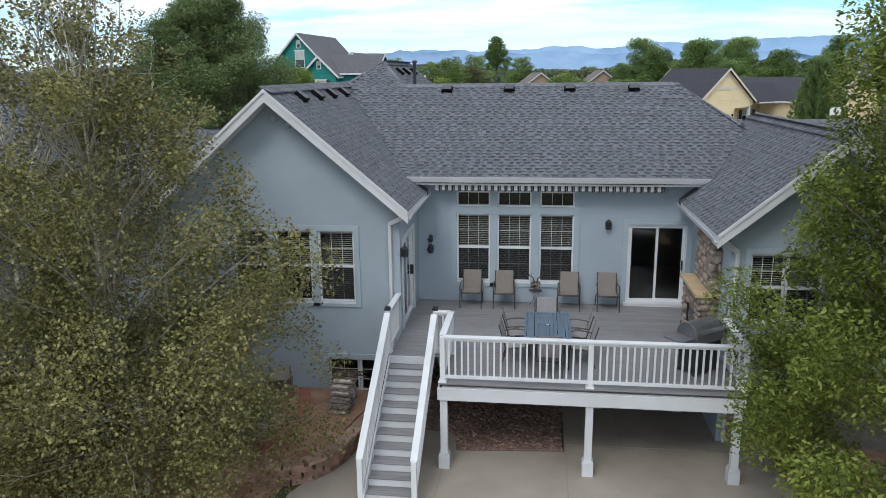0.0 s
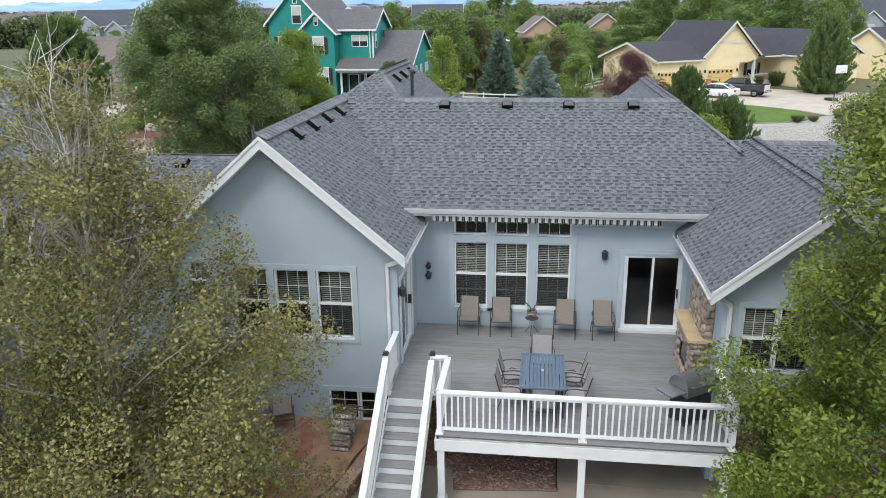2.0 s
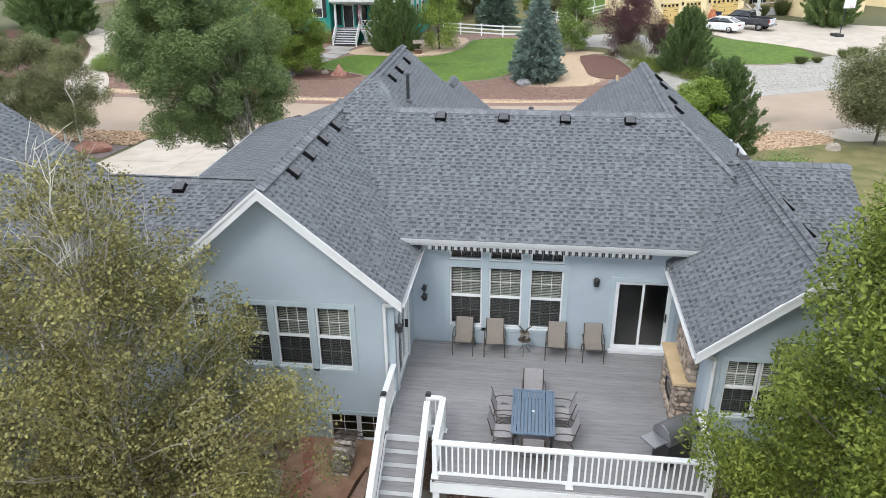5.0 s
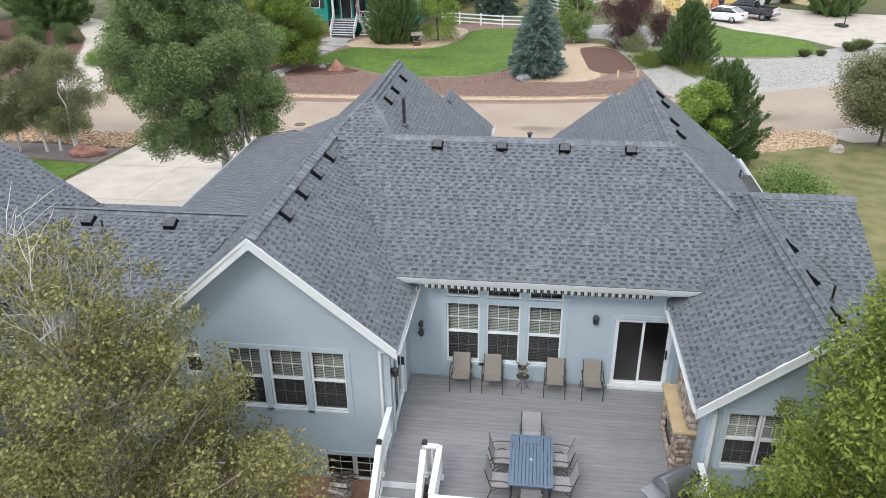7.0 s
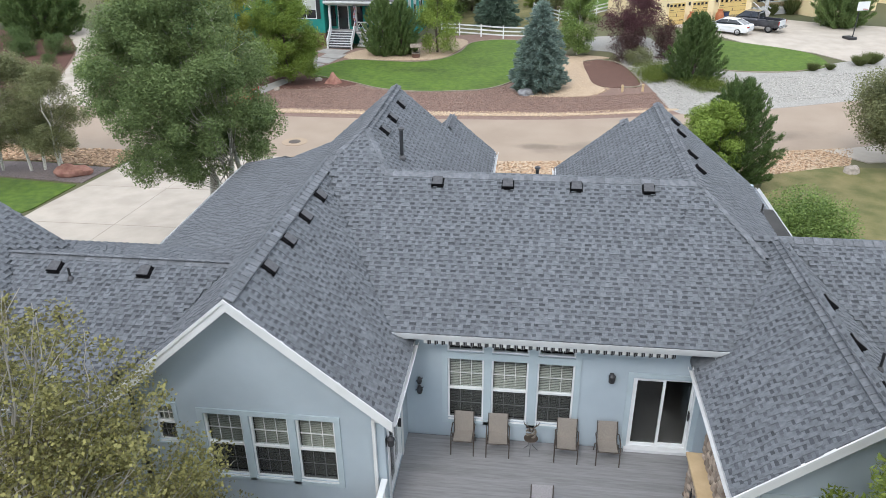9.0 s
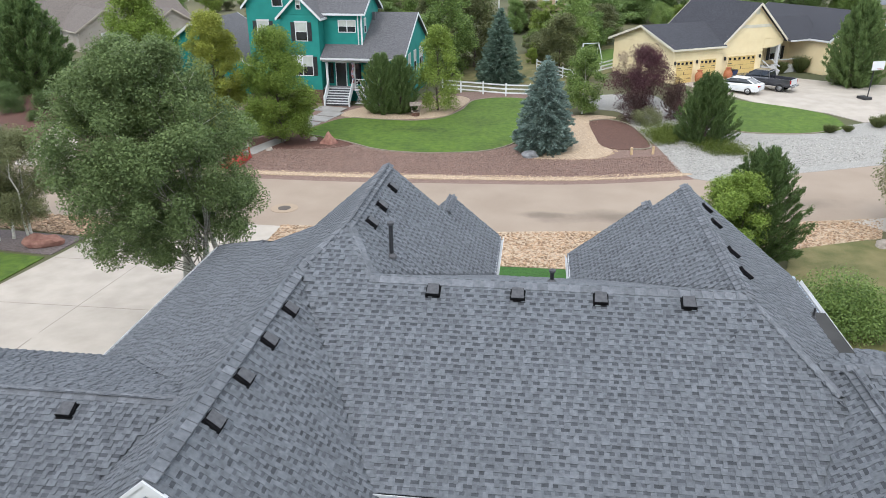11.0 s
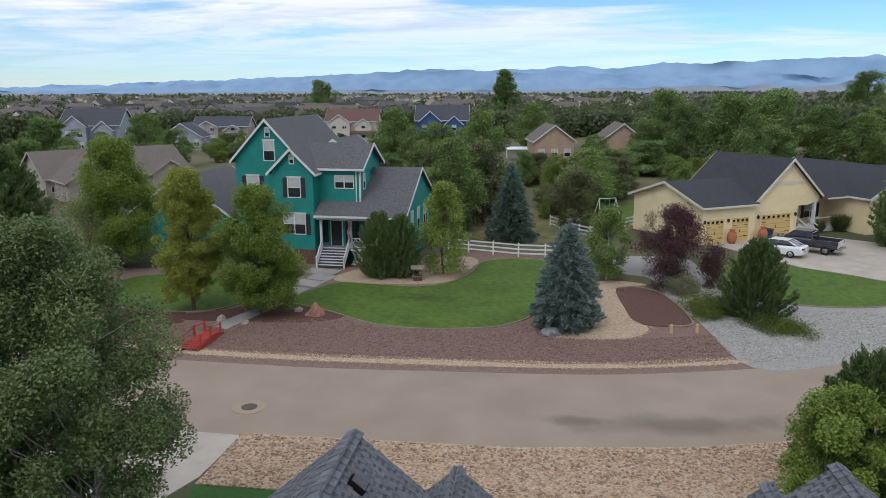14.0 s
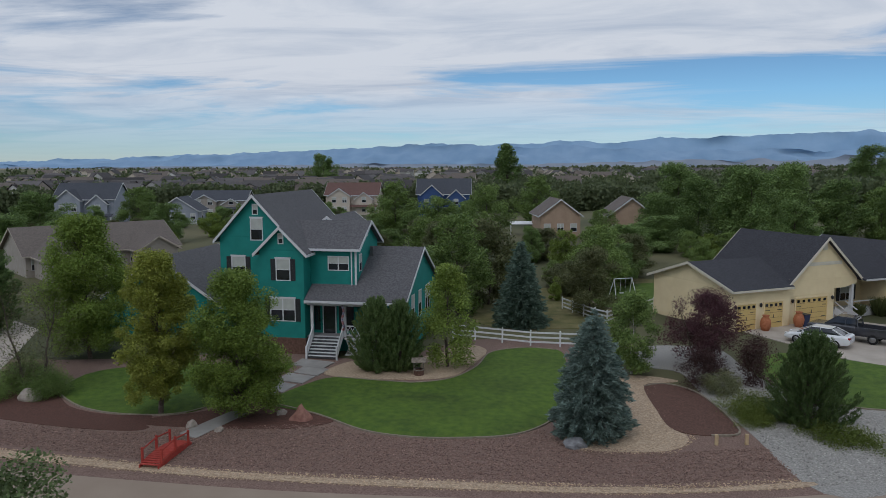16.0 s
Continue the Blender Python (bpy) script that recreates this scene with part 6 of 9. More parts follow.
# middle distance: a few kinds, repeated
def_kinds = [
    broadleaf("broadleaf_tree", "full green broadleaf tree", 61, 10, 4.0, 24000, 0.23, L_GREEN, BARKD, 1, 75, 0.08, 0, 0.27, 0, group="trees behind the fence"),
    broadleaf("broadleaf_tree", "light green broadleaf tree", 62, 10, 3.8, 24000, 0.23, L_LIGHT, BARKD, 1, 70, 0.08, 0, 0.27, 0, group="trees behind the fence"),
    broadleaf("broadleaf_tree", "dark green full-crowned cottonwood tree", 63, 12, 5.0, 30000, 0.27, L_DARK, BARKD, 1, 85, 0.06, 0, 0.27, 0, group="trees behind the fence"),
    broadleaf("broadleaf_tree", "olive-green tree beginning to turn", 64, 9, 3.6, 20000, 0.23, L_DULL, BARKD, 1, 70, 0.08, 0, 0.27, 0, group="trees behind the fence"),
]
for k, (x, y) in enumerate(((-10.3, 100), (1.3, 129.3), (25, 160), (-7.6, 105.4))):
    def_kinds[k].matrix_basis = pose(x, y, 0.05 if x < 5 else 0.9) @ Matrix.Scale(0.62 if k == 1 else 1.0, 4)
NEAR_PLACES = [
    (2, -60, 93, 0.9, 0.55), (0, -66, 86, 0.8, 0.6), (3, 3, 101, 0.8, 0.75), (1, -14, 104, 0.8, 0.9), (0, 4.7, 113, 0.95, 0.8), (3, -14.5, 120, 1.0, 0.85), (1, -6.0, 122, 0.8, 0.75),
    (3, 9, 122, 0.9, 0.6), (2, 10.1, 134, 0.85, 0.48), (2, -87, 135, 0.9, 0.6), (1, 22.5, 140, 0.95, 0.65), (2, 34.5, 140, 0.8, 0.75), (0, -18, 140, 1.2, 1.0),
    (3, -1.9, 144, 1.1, 0.55), (2, 16.5, 150, 1.0, 0.5), (2, 32.5, 156, 1.2, 1.1), (0, -12.1, 159, 1.2, 1.15),
]
FAR_PLACES = [
    (2, -74.7, 162, 0.8, 0.65), (0, 8.6, 162, 0.8, 0.62), (2, 19, 164, 0.9, 0.75), (0, 57, 165, 1.3, 1.0), (2, 41, 166, 1.2, 1.15), (2, 50, 167, 1.1, 0.95),
    (3, -25, 167, 1.0, 0.55), (2, -108, 170, 1.3, 0.8), (1, -71, 174, 1.1, 0.85), (2, 24, 175, 1.2, 1.2), (2, 36, 176, 1.2, 1.15), (0, 64, 176, 1.4, 1.1),
    (3, -41, 177, 0.9, 0.5), (0, -32.6, 178, 1.25, 1.15), (2, 46, 182, 1.2, 1.2), (0, -94, 185, 1.3, 1.0), (0, -3.5, 210, 1.4, 1.2),
]
PLACES = NEAR_PLACES + FAR_PLACES
prn2 = random.Random(12)
while len(PLACES) < 66:
    x, y = prn2.uniform(-16, 30), prn2.uniform(97, 152)
    if x > 8.5 and y < 106 + (x - 8.5) * 0.62 or x > 4.0 and y < 113:
        continue
    PLACES.append((prn2.choice((0, 1, 2, 3)), x, y, prn2.uniform(0.35, 0.75), prn2.uniform(0.3, 0.52)))
# gardens and hedges among the houses to the west
HOUSES_WEST = ((-64, 128, 17), (-117, 204, 13), (-97, 214, 11), (-96, 236, 13), (-60, 251, 14), (-34, 90, 14), (-52, 88, 7), (-30, 241, 12))
while len(PLACES) < 140:
    x, y = prn2.uniform(-125, -18), prn2.uniform(98, 240)
    if any(math.hypot(x - a, y - b) < c for a, b, c in HOUSES_WEST) or x < -20 - 0.75 * (y - 40):
        continue
    PLACES.append((prn2.choice((0, 1, 2, 2, 3)), x, y, prn2.uniform(0.3, 0.75), prn2.uniform(0.22, 0.5)))
for k, x, y, sw, sh_ in PLACES:
    copy_thing(def_kinds[k], pose(x, y, 0.05 if x < 5 else 0.8, 0, 0, (x * 37 + y * 11) % 360) @ Matrix.Diagonal((sw, sw, sh_, 1)))
pop = broadleaf("poplar_tree", "tall narrow poplar among far houses", 66, 24, 4.6, 16000, 0.62, L_DARK, BARKD, 1, 170, 0.06, 0, 0.32, 0, shape=0.8, fill=0.4)
pop.matrix_basis = pose(-18.1, 348, 0) @ Matrix.Diagonal((1.25, 1.25, 1.0, 1))
rt = copy_thing(def_kinds[2], pose(-117.5, 404.7, 0) @ Matrix.Diagonal((1.75, 1.75, 1.72, 1)))
copy_thing(def_kinds[2], pose(132, 355, 0, 0, 0, 50) @ Matrix.Diagonal((2.0, 2.0, 1.85, 1)))

# ---- houses across the street ----
def gable_box(parent, u0, u1, v0, v1, z0, ze, pitch, axis, wmat, rmat, over=0.4, names=("wall", "roof"), trim=None):
    """A box with a gable roof, ridge along u or v, with rakes and eave boards. Returns the ridge height."""
    mb = MB().box(u0, u1, v0, v1, z0, ze)
    if axis == 'v':
        half = (u1 - u0) / 2
        c = (u0 + u1) / 2
        zr = ze + pitch * half
        for v, d in ((v0, 0.12), (v1, -0.12)):
            mb.prism([(u0, v, ze), (u1, v, ze), (c, v, zr)], (0, d, 0))
    else:
        half = (v1 - v0) / 2
        c = (v0 + v1) / 2
        zr = ze + pitch * half
        for u, d in ((u0, 0.12), (u1, -0.12)):
            mb.prism([(u, v0, ze), (u, v1, ze), (u, c, zr)], (d, 0, 0))
    part(names[0], mb, wmat, parent)
    rf, tr = MB(), MB()
    t = 0.14
    for s in (-1, 1):
        if axis == 'v':
            lo, eav = c + s * (half + over), ze - pitch * over
            q = [(c, v0 - over, zr + 0.05), (lo, v0 - over, eav + 0.05), (lo, v1 + over, eav + 0.05), (c, v1 + over, zr + 0.05)]
            for v in (v0 - over - 0.04, v1 + over):
                tr.prism([(c, v, zr + 0.08), (lo, v, eav + 0.08), (lo, v, eav - 0.2), (c, v, zr - 0.2)], (0, 0.04, 0))
            tr.box(lo, lo + s * 0.05, v0 - over, v1 + over, eav - 0.16, eav + 0.03)
        else:
            lo, eav = c + s * (half + over), ze - pitch * over
            q = [(u0 - over, c, zr + 0.05), (u0 - over, lo, eav + 0.05), (u1 + over, lo, eav + 0.05), (u1 + over, c, zr + 0.05)]
            for u in (u0 - over - 0.04, u1 + over):
                tr.prism([(u, c, zr + 0.08), (u, lo, eav + 0.08), (u, lo, eav - 0.2), (u, c, zr - 0.2)], (0.04, 0, 0))
            tr.box(u0 - over, u1 + over, lo, lo + s * 0.05, eav - 0.16, eav + 0.03)
        rf.prism(q, (0, 0, -t))
    part(names[1], rf, rmat, parent)
    part("trim", tr, trim or WHITE, parent)
    return zr


def plain_window(parent, m, w, h, shutters=False, mull=1, head=False):
    """A framed window standing a little proud of a wall; outside at -y, origin lower left."""
    t = 0.07
    ring = [(-t, -t), (w + t, -t), (w + t, h + t), (-t, h + t), (0, 0), (w, 0), (w, h), (0, h)]
    vs = [(x, y, z) for y in (-0.04, 0.02) for x, z in ring]
    fs = []
    for k in range(4):
        n = (k + 1) % 4
        fs += [(k, n, 4 + n, 4 + k), (8 + n, 8 + k, 12 + k, 12 + n), (n, k, 8 + k, 8 + n), (4 + k, 4 + n, 12 + n, 12 + k)]
    win = part("window", MB().add(vs, fs), WHITE, parent, m=m)
    part("meeting_rail", MB().box(0, w, -0.03, 0.01, h / 2 - 0.025, h / 2 + 0.025), WHITE, win)
    for k in range(1, mull):
        x = w * k / mull
        part("mullion", MB().box(x - 0.045, x + 0.045, -0.035, 0.015, 0, h), WHITE, win)
    if head:
        part("head_trim", MB().box(-t - 0.06, w + t + 0.06, -0.07, 0.02, h + t, h + t + 0.1), WHITE, win)
    for k in range(mull):
        a, b = w * k / mull + (0.045 if k else 0), w * (k + 1) / mull - (0.045 if k < mull - 1 else 0)
        part("pane", MB().box(a, b, -0.012, 0.004, 0, h / 2 - 0.025), DARKGLASS, win)
        part("pane", MB().box(a, b, -0.012, 0.004, h / 2 + 0.025, h), DARKGLASS, win)
        part("blind", MB().box(a, b, -0.016, -0.0125, h / 2 + 0.03, h), BLIND, win)
    if shutters:
        for x0 in (-t - 0.42, w + t + 0.02):
            s = MB().box(x0, x0 + 0.4, -0.05, 0.01, -0.05, h + 0.05)
            for k in range(12):
                z = h * (k + 0.5) / 12
                s.box(x0 + 0.05, x0 + 0.35, -0.065, -0.05, z - 0.03, z + 0.02)
            part("shutter", s, BLACKM, win, "black louvred shutter")
    return win


def lap_siding(parent, rows, v, material, face=-1, axis='u'):
    """Lapped boards on a wall; rows: (z, a0, a1)."""
    mb = MB()
    e = 0.16
    for z, a0, a1 in rows:
        p = [(a0, v, z), (a1, v, z), (a1, v, z + e), (a0, v, z + e), (a0, v + face * 0.028, z), (a1, v + face * 0.028, z), (a1, v + face * 0.008, z + e), (a0, v + face * 0.008, z + e)]
        if axis == 'v':
            p = [(y, x, zz) for x, y, zz in p]
        mb.add(p, [(4, 5, 6, 7), (0, 1, 5, 4), (0, 4, 7, 3), (1, 2, 6, 5)])
    ob = part("siding", mb, material, parent)
    tagged(ob, "horizontal lap siding", kind="stuff")
    return ob


def rows_box(z0, z1, a0, a1):
    return [(z, a0, a1) for z in np.arange(z0, z1 - 0.1, 0.16)]


def rows_gable(z0, z1, a0, a1):
    c, h = (a0 + a1) / 2, (a1 - a0) / 2
    return [(z, c - h * (z1 - z - 0.12) / (z1 - z0), c + h * (z1 - z - 0.12) / (z1 - z0)) for z in np.arange(z0, z1 - 0.25, 0.16)]


# the teal house
TM = pose(-21.28, 82.75, 0.0, 0, 0, -3.0)
teal = thing("teal_house", "two-storey teal house with white trim, grey roof and front porch", "house", TM)
gable_box(teal, -6.95, -0.75, 1.0, 13.6, 0.0, 9.43, 1.077, 'v', TEAL, TEALROOF, 0.4)
gable_box(teal, -3.05, 0.68, 0.0, 4.0, 0.0, 8.49, 0.97, 'v', TEAL, TEALROOF, 0.4)
part("foundation", MB().box(-3.09, 0.74, -0.06, 0.0, -0.4, 1.35).box(-6.98, -3.09, 0.94, 1.0, -0.4, 1.35).box(0.68, 0.74, 0.0, 2.0, -0.4, 1.35), BRICK, teal, "brown brick foundation")
lap_siding(teal, rows_box(1.35, 8.45, -3.05, 0.68), -0.004, TEAL)
lap_siding(teal, rows_gable(8.49, 10.25, -3.05, 0.68), -0.004, TEAL)
lap_siding(teal, rows_box(1.35, 9.4, -6.95, -0.75), 0.996, TEAL)
lap_siding(teal, rows_gable(9.43, 12.7, -6.95, -0.75), 0.996, TEAL)
lap_siding(teal, rows_box(1.35, 8.45, 0.0, 1.5), 0.684, TEAL, 1, 'v')
# the right-hand cross gable and bay
gable_box(teal, -2.0, 4.55, 1.5, 7.7, 0.0, 8.72, 0.57, 'u', TEAL, TEALROOF, 0.45)
gable_box(teal, -1.0, 2.6, 5.7, 12.5, 8.0, 9.4, 0.75, 'v', TEAL, TEALROOF, 0.4)
lap_siding(teal, rows_box(4.6, 8.7, 0.55, 4.55), 1.496, TEAL)
lap_siding(teal, rows_box(5.0, 8.7, 1.5, 7.7), 4.554, TEAL, 1, 'v')
lap_siding(teal, rows_gable(8.72, 10.45, 1.5, 7.7), 4.554, TEAL, 1, 'v')
part("corner_board", MB().box(4.46, 4.62, 1.42, 1.5, 5.4, 8.6), WHITE, teal)
# porch wing
WE, WR, WP = 9.15, 6.3, 0.545
rf = MB().prism([(0.8, -0.4, 4.55), (WE, -0.4, 4.55), (WE, WR, 4.55 + WP * (WR + 0.4)), (0.8, WR, 4.55 + WP * (WR + 0.4))], (0, 0, -0.14)).prism([(0.8, WR, 8.2), (WE, WR, 8.2), (WE, 13.0, 4.55), (0.8, 13.0, 4.55)], (0, 0, -0.14))
part("porch_roof", rf, TEALROOF, teal, "grey shingle porch roof")
part("trim", MB().box(0.8, WE, -0.45, -0.4, 4.33, 4.51), WHITE, teal)
part("trim", MB().prism([(WE, -0.4, 4.57), (WE, WR, 8.22), (WE, WR, 7.99), (WE, -0.4, 4.34)], (0.05, 0, 0)), WHITE, teal)
part("trim", MB().prism([(WE, WR, 8.22), (WE, 13.0, 4.57), (WE, 13.0, 4.34), (WE, WR, 7.99)], (0.05, 0, 0)), WHITE, teal)
part("wing_wall", MB().box(0.5, 8.8, 2.6, 12.6, 0.0, 4.6).prism([(8.68, 2.6, 4.6), (8.68, 12.6, 4.6), (8.68, WR, 7.98), (8.68, 2.6, 5.95)], (0.12, 0, 0)), TEAL, teal)
part("wing_wall", MB().box(6.4, 8.8, 0.3, 2.6, 0.0, 4.6).prism([(8.68, 0.3, 4.6), (8.68, 2.6, 4.6), (8.68, 2.6, 5.95), (8.68, 0.3, 4.7)], (0.12, 0, 0)), TEAL, teal)
lap_siding(teal, rows_box(0.4, 4.55, 0.3, 12.6), 8.804, TEAL, 1, 'v')
lap_siding(teal, [(z, max(0.4, (z - 4.5) / WP - 0.2), 12.9 - (z - 4.5) / WP) for z in np.arange(4.6, 7.6, 0.16)], 8.804, TEAL, 1, 'v')
part("corner_board", MB().box(8.72, 8.83, 0.24, 0.3, 0.3, 4.5), WHITE, teal)
part("porch_floor", MB().box(0.75, 6.4, 0.3, 2.6, 1.38, 1.5), DECKM, teal)
part("porch_ceiling", MB().box(0.75, 6.4, -0.3, 2.6, 4.24, 4.3), WHITE, teal)
part("porch_beam", MB().box(0.75, 6.4, 0.3, 0.48, 4.0, 4.24), WHITE, teal)
for u in (1.15, 3.9, 6.3):
    part("porch_post", MB().box(u - 0.1, u + 0.1, 0.3, 0.5, 1.5, 4.1), WHITE, teal)
# dark glass door and panes, added to darken the porch recess
part("front_door", MB().box(1.75, 2.75, 1.42, 1.48, 1.5, 3.75), DARKGLASS, teal, "dark glazed front door")
part("front_door_frame", MB().box(1.67, 1.75, 1.4, 1.49, 1.5, 3.83).box(2.75, 2.83, 1.4, 1.49, 1.5, 3.83).box(1.75, 2.75, 1.4, 1.49, 3.75, 3.83), WHITE, teal)
part("porch_window", MB().box(0.95, 1.45, 1.43, 1.48, 1.75, 3.75), DARKGLASS, teal)
part("porch_window", MB().box(3.05, 4.3, 1.43, 1.48, 1.75, 3.75), DARKGLASS, teal)
part("porch_window", MB().box(4.9, 6.1, 2.54, 2.58, 2.0, 3.75), DARKGLASS, teal)
part("porch_window_frame", MB().box(4.8, 4.9, 2.52, 2.59, 1.92, 3.83).box(6.1, 6.2, 2.52, 2.59, 1.92, 3.83).box(4.9, 6.1, 2.52, 2.59, 3.75, 3.83).box(4.9, 6.1, 2.5, 2.59, 1.92, 2.0), WHITE, teal)
lat = MB()
for k in range(22):
    u = 4.0 + k * 0.1
    lat.beam((u, 0.28, 0.1), (u + 0.5, 0.28, 1.3), 0.02, 0.03)
    lat.beam((u + 0.5, 0.25, 0.1), (u, 0.25, 1.3), 0.02, 0.03)
part("lattice", lat, WHITE, teal, "white diagonal lattice skirt")
part("lattice_frame", MB().box(3.9, 6.4, 0.2, 0.3, 1.3, 1.45).box(3.9, 6.4, 0.2, 0.3, 0.0, 0.1), WHITE, teal)
rl = MB().box(3.95, 6.3, 0.34, 0.4, 2.35, 2.43).box(3.95, 6.3, 0.34, 0.4, 1.58, 1.64)
for k in range(6):
    u = 3.95 + k * 0.39
    rl.beam((u, 0.37, 1.6), (u + 0.39, 0.37, 2.38), 0.03, 0.04)
    rl.beam((u + 0.39, 0.37, 1.6), (u, 0.37, 2.38), 0.03, 0.04)
part("porch_railing", rl, WHITE, teal, "white crossed porch railing")
# dark riser boards stand in for the shade between open treads
RISER_GAP = mat("open_riser_shade", (0.05, 0.05, 0.055), (0.08, 0.08, 0.085), 5, 0.8)
for k in range(7):
    part("tread", MB().box(1.3, 3.7, -1.22 + k * 0.235, -0.94 + k * 0.235, 0.03 + (k + 1) * 0.205, 0.07 + (k + 1) * 0.205), WHITE, teal)
    part("riser", MB().box(1.3, 3.7, -1.17 + k * 0.235, -1.15 + k * 0.235, 0.07 + k * 0.205, 0.03 + (k + 1) * 0.205), RISER_GAP, teal)
for u in (1.25, 3.75):
    rail = part("stair_railing", MB().beam((u, -1.25, 0.95), (u, 0.4, 2.4), 0.09, 0.08), WHITE, teal)
    part("bottom_rail", MB().beam((u, -1.25, 0.2), (u, 0.4, 1.6), 0.05, 0.09), WHITE, rail)
    part("newel", MB().box(u - 0.07, u + 0.07, -1.35, -1.2, 0.0, 1.05), WHITE, rail)
    for k in range(11):
        y = -1.1 + k * 0.145
        part("baluster", MB().box(u - 0.02, u + 0.02, y, y + 0.04, 0.25 + k * 0.127, 0.98 + k * 0.127), WHITE, rail)
# windows
plain_window(teal, pose(-1.6, -0.02, 6.05), 1.1, 1.65, True, 1, True)
plain_window(teal, pose(-2.15, -0.02, 2.75), 2.0, 1.75, True, 2, True)
plain_window(teal, pose(-1.36, -0.02, 9.0), 0.34, 0.72, False, 1)
plain_window(teal, pose(-4.15, 0.98, 9.15), 0.95, 1.7, False, 1, True)
plain_window(teal, pose(-3.95, 0.98, 11.25), 0.36, 0.75, False, 1)
plain_window(teal, pose(-5.9, 0.98, 6.1), 1.1, 1.6, True, 1, True)
plain_window(teal, pose(2.25, 1.48, 6.75), 1.65, 1.05, False, 2)
plain_window(teal, pose(4.57, 2.3, 6.6, 0, 0, 90), 0.6, 1.3, False, 1)
plain_window(teal, pose(4.57, 4.4, 9.3, 0, 0, 90), 0.3, 0.5, False, 1)
for v, w in ((2.7, 1.0), (5.3, 1.0), (8.0, 1.7)):
    plain_window(teal, pose(8.82, v, 2.4, 0, 0, 90), w, 2.1, False, 1 if v < 6 else 2)
part("downspout", MB().box(4.15, 4.25, 1.38, 1.46, 5.5, 8.5), WHITE, teal)
part("chimney_pipe", MB().box(4.7, 5.0, 5.0, 5.3, 7.2, 8.3), TEALROOF, teal)
# its garage, set back to the left
tg = thing("teal_garage", "low teal garage wing with dark gable roof", "garage", TM)
gable_box(tg, -20.0, -8.4, 3.4, 14, 0, 3.3, 0.67, 'v', TEAL, TEALROOF, 0.4)
lap_siding(tg, rows_box(0.4, 3.2, -20.0, -8.4), 3.396, TEAL)
lap_siding(tg, rows_gable(3.3, 7.1, -20.0, -8.4), 3.396, TEAL)
# furled flag on the porch post
fl = thing("flag", "furled red, white and blue flag hanging on the porch post", "flag", TM @ pose(3.85, 0.05, 2.0))
part("pole", MB().tube([(0.1, 0.2, 1.2), (0, 0, 2.4)], 0.02, 6), WHITE, fl)
FLAGM = (mat("flag_red", (0.24, 0.015, 0.02), (0.4, 0.3, 0.3), 9, 0.9, stretch=(4, 4, 1)), mat("flag_blue_white", (0.03, 0.04, 0.14), (0.5, 0.45, 0.5), 9, 0.9, stretch=(4, 4, 1)))
for k in range(8):
    z0, z1 = 0.1 + k * 0.25, 0.1 + (k + 1) * 0.25
    part("fold", MB().tube([(0.06 * math.sin(k * 1.3), 0.05 * math.cos(k), z0), (0.06 * math.sin(k * 1.3 + 1.3), 0.05 * math.cos(k + 1), z1)], [0.10 - 0.002 * k, 0.098 - 0.002 * k], 7), FLAGM[k % 2], fl)

# the yellow house
YROT = 30
YM = pose(14.2, 90.8, 0.95, 0, 0, YROT)
yel = thing("yellow_house", "single-storey cream-yellow house with charcoal roof and ochre garage doors", "house", YM)
# left garage wing
part("wall", MB().box(0.0, 6.4, 0.0, 10.4, -0.2, 3.73).prism([(0.0, 0.0, 3.73), (0.0, 10.4, 3.73), (0.0, 5.2, 5.42)], (0.12, 0, 0)), YELLOW, yel)
for sv in (-1, 1):
    ev = 5.2 + sv * 5.7
    part("roof", MB().prism([(-0.5, ev, 3.60), (6.35, ev, 3.60), (8.3, 5.2, 5.46), (-0.5, 5.2, 5.46)], (0, 0, -0.14)), DARKROOF, yel)
    part("trim", MB().prism([(-0.54, 5.2, 5.48), (-0.54, ev, 3.62), (-0.54, ev, 3.38), (-0.54, 5.2, 5.24)], (0.04, 0, 0)), CREAMT, yel)
    part("trim", MB().box(-0.5, 6.35, ev, ev + sv * 0.05, 3.40, 3.58), CREAMT, yel)
lap_siding(yel, rows_box(0.1, 3.7, 0.0, 6.4), -0.004, YELLOW)
lap_siding(yel, rows_box(0.1, 3.7, 0.0, 10.4), -0.004, YELLOW, -1, 'v')
lap_siding(yel, rows_gable(3.73, 5.4, 0.0, 10.4), -0.004, YELLOW, -1, 'v')
# the big gable over the double door
GC, GH = 10.65, 4.25
part("wall", MB().box(GC - GH, 12.1, 0.3, 10.0, -0.2, 3.92).box(12.1, GC + GH, 2.6, 10.0, -0.2, 3.92), YELLOW, yel)
part("gable_wall", MB().prism([(GC - GH, 0.3, 3.92), (GC + GH, 0.3, 3.92), (GC, 0.3, 7.6)], (0, 0.14, 0)).prism([(12.1, 0.3, 3.92), (12.1, 0.3, 2.95), (13.4, 0.3, 2.95), (GC + GH, 0.3, 3.3), (GC + GH, 0.3, 3.92)], (0, 0.14, 0)), YELLOW, yel)
for sg in (-1, 1):
    lo = GC + sg * 4.5
    part("roof", MB().prism([(GC, -0.15, 7.69), (lo, -0.15, 3.7), (lo, 10.4, 3.7), (GC, 10.4, 7.69)], (0, 0, -0.16)), DARKROOF, yel)
    for v in (-0.19, 10.4):
        part("trim", MB().prism([(GC, v, 7.72), (lo, v, 3.73), (lo, v, 3.45), (GC, v, 7.44)], (0, 0.04, 0)), CREAMT, yel)
lap_siding(yel, rows_box(2.6, 3.9, GC - GH, 12.1), 0.296, YELLOW)
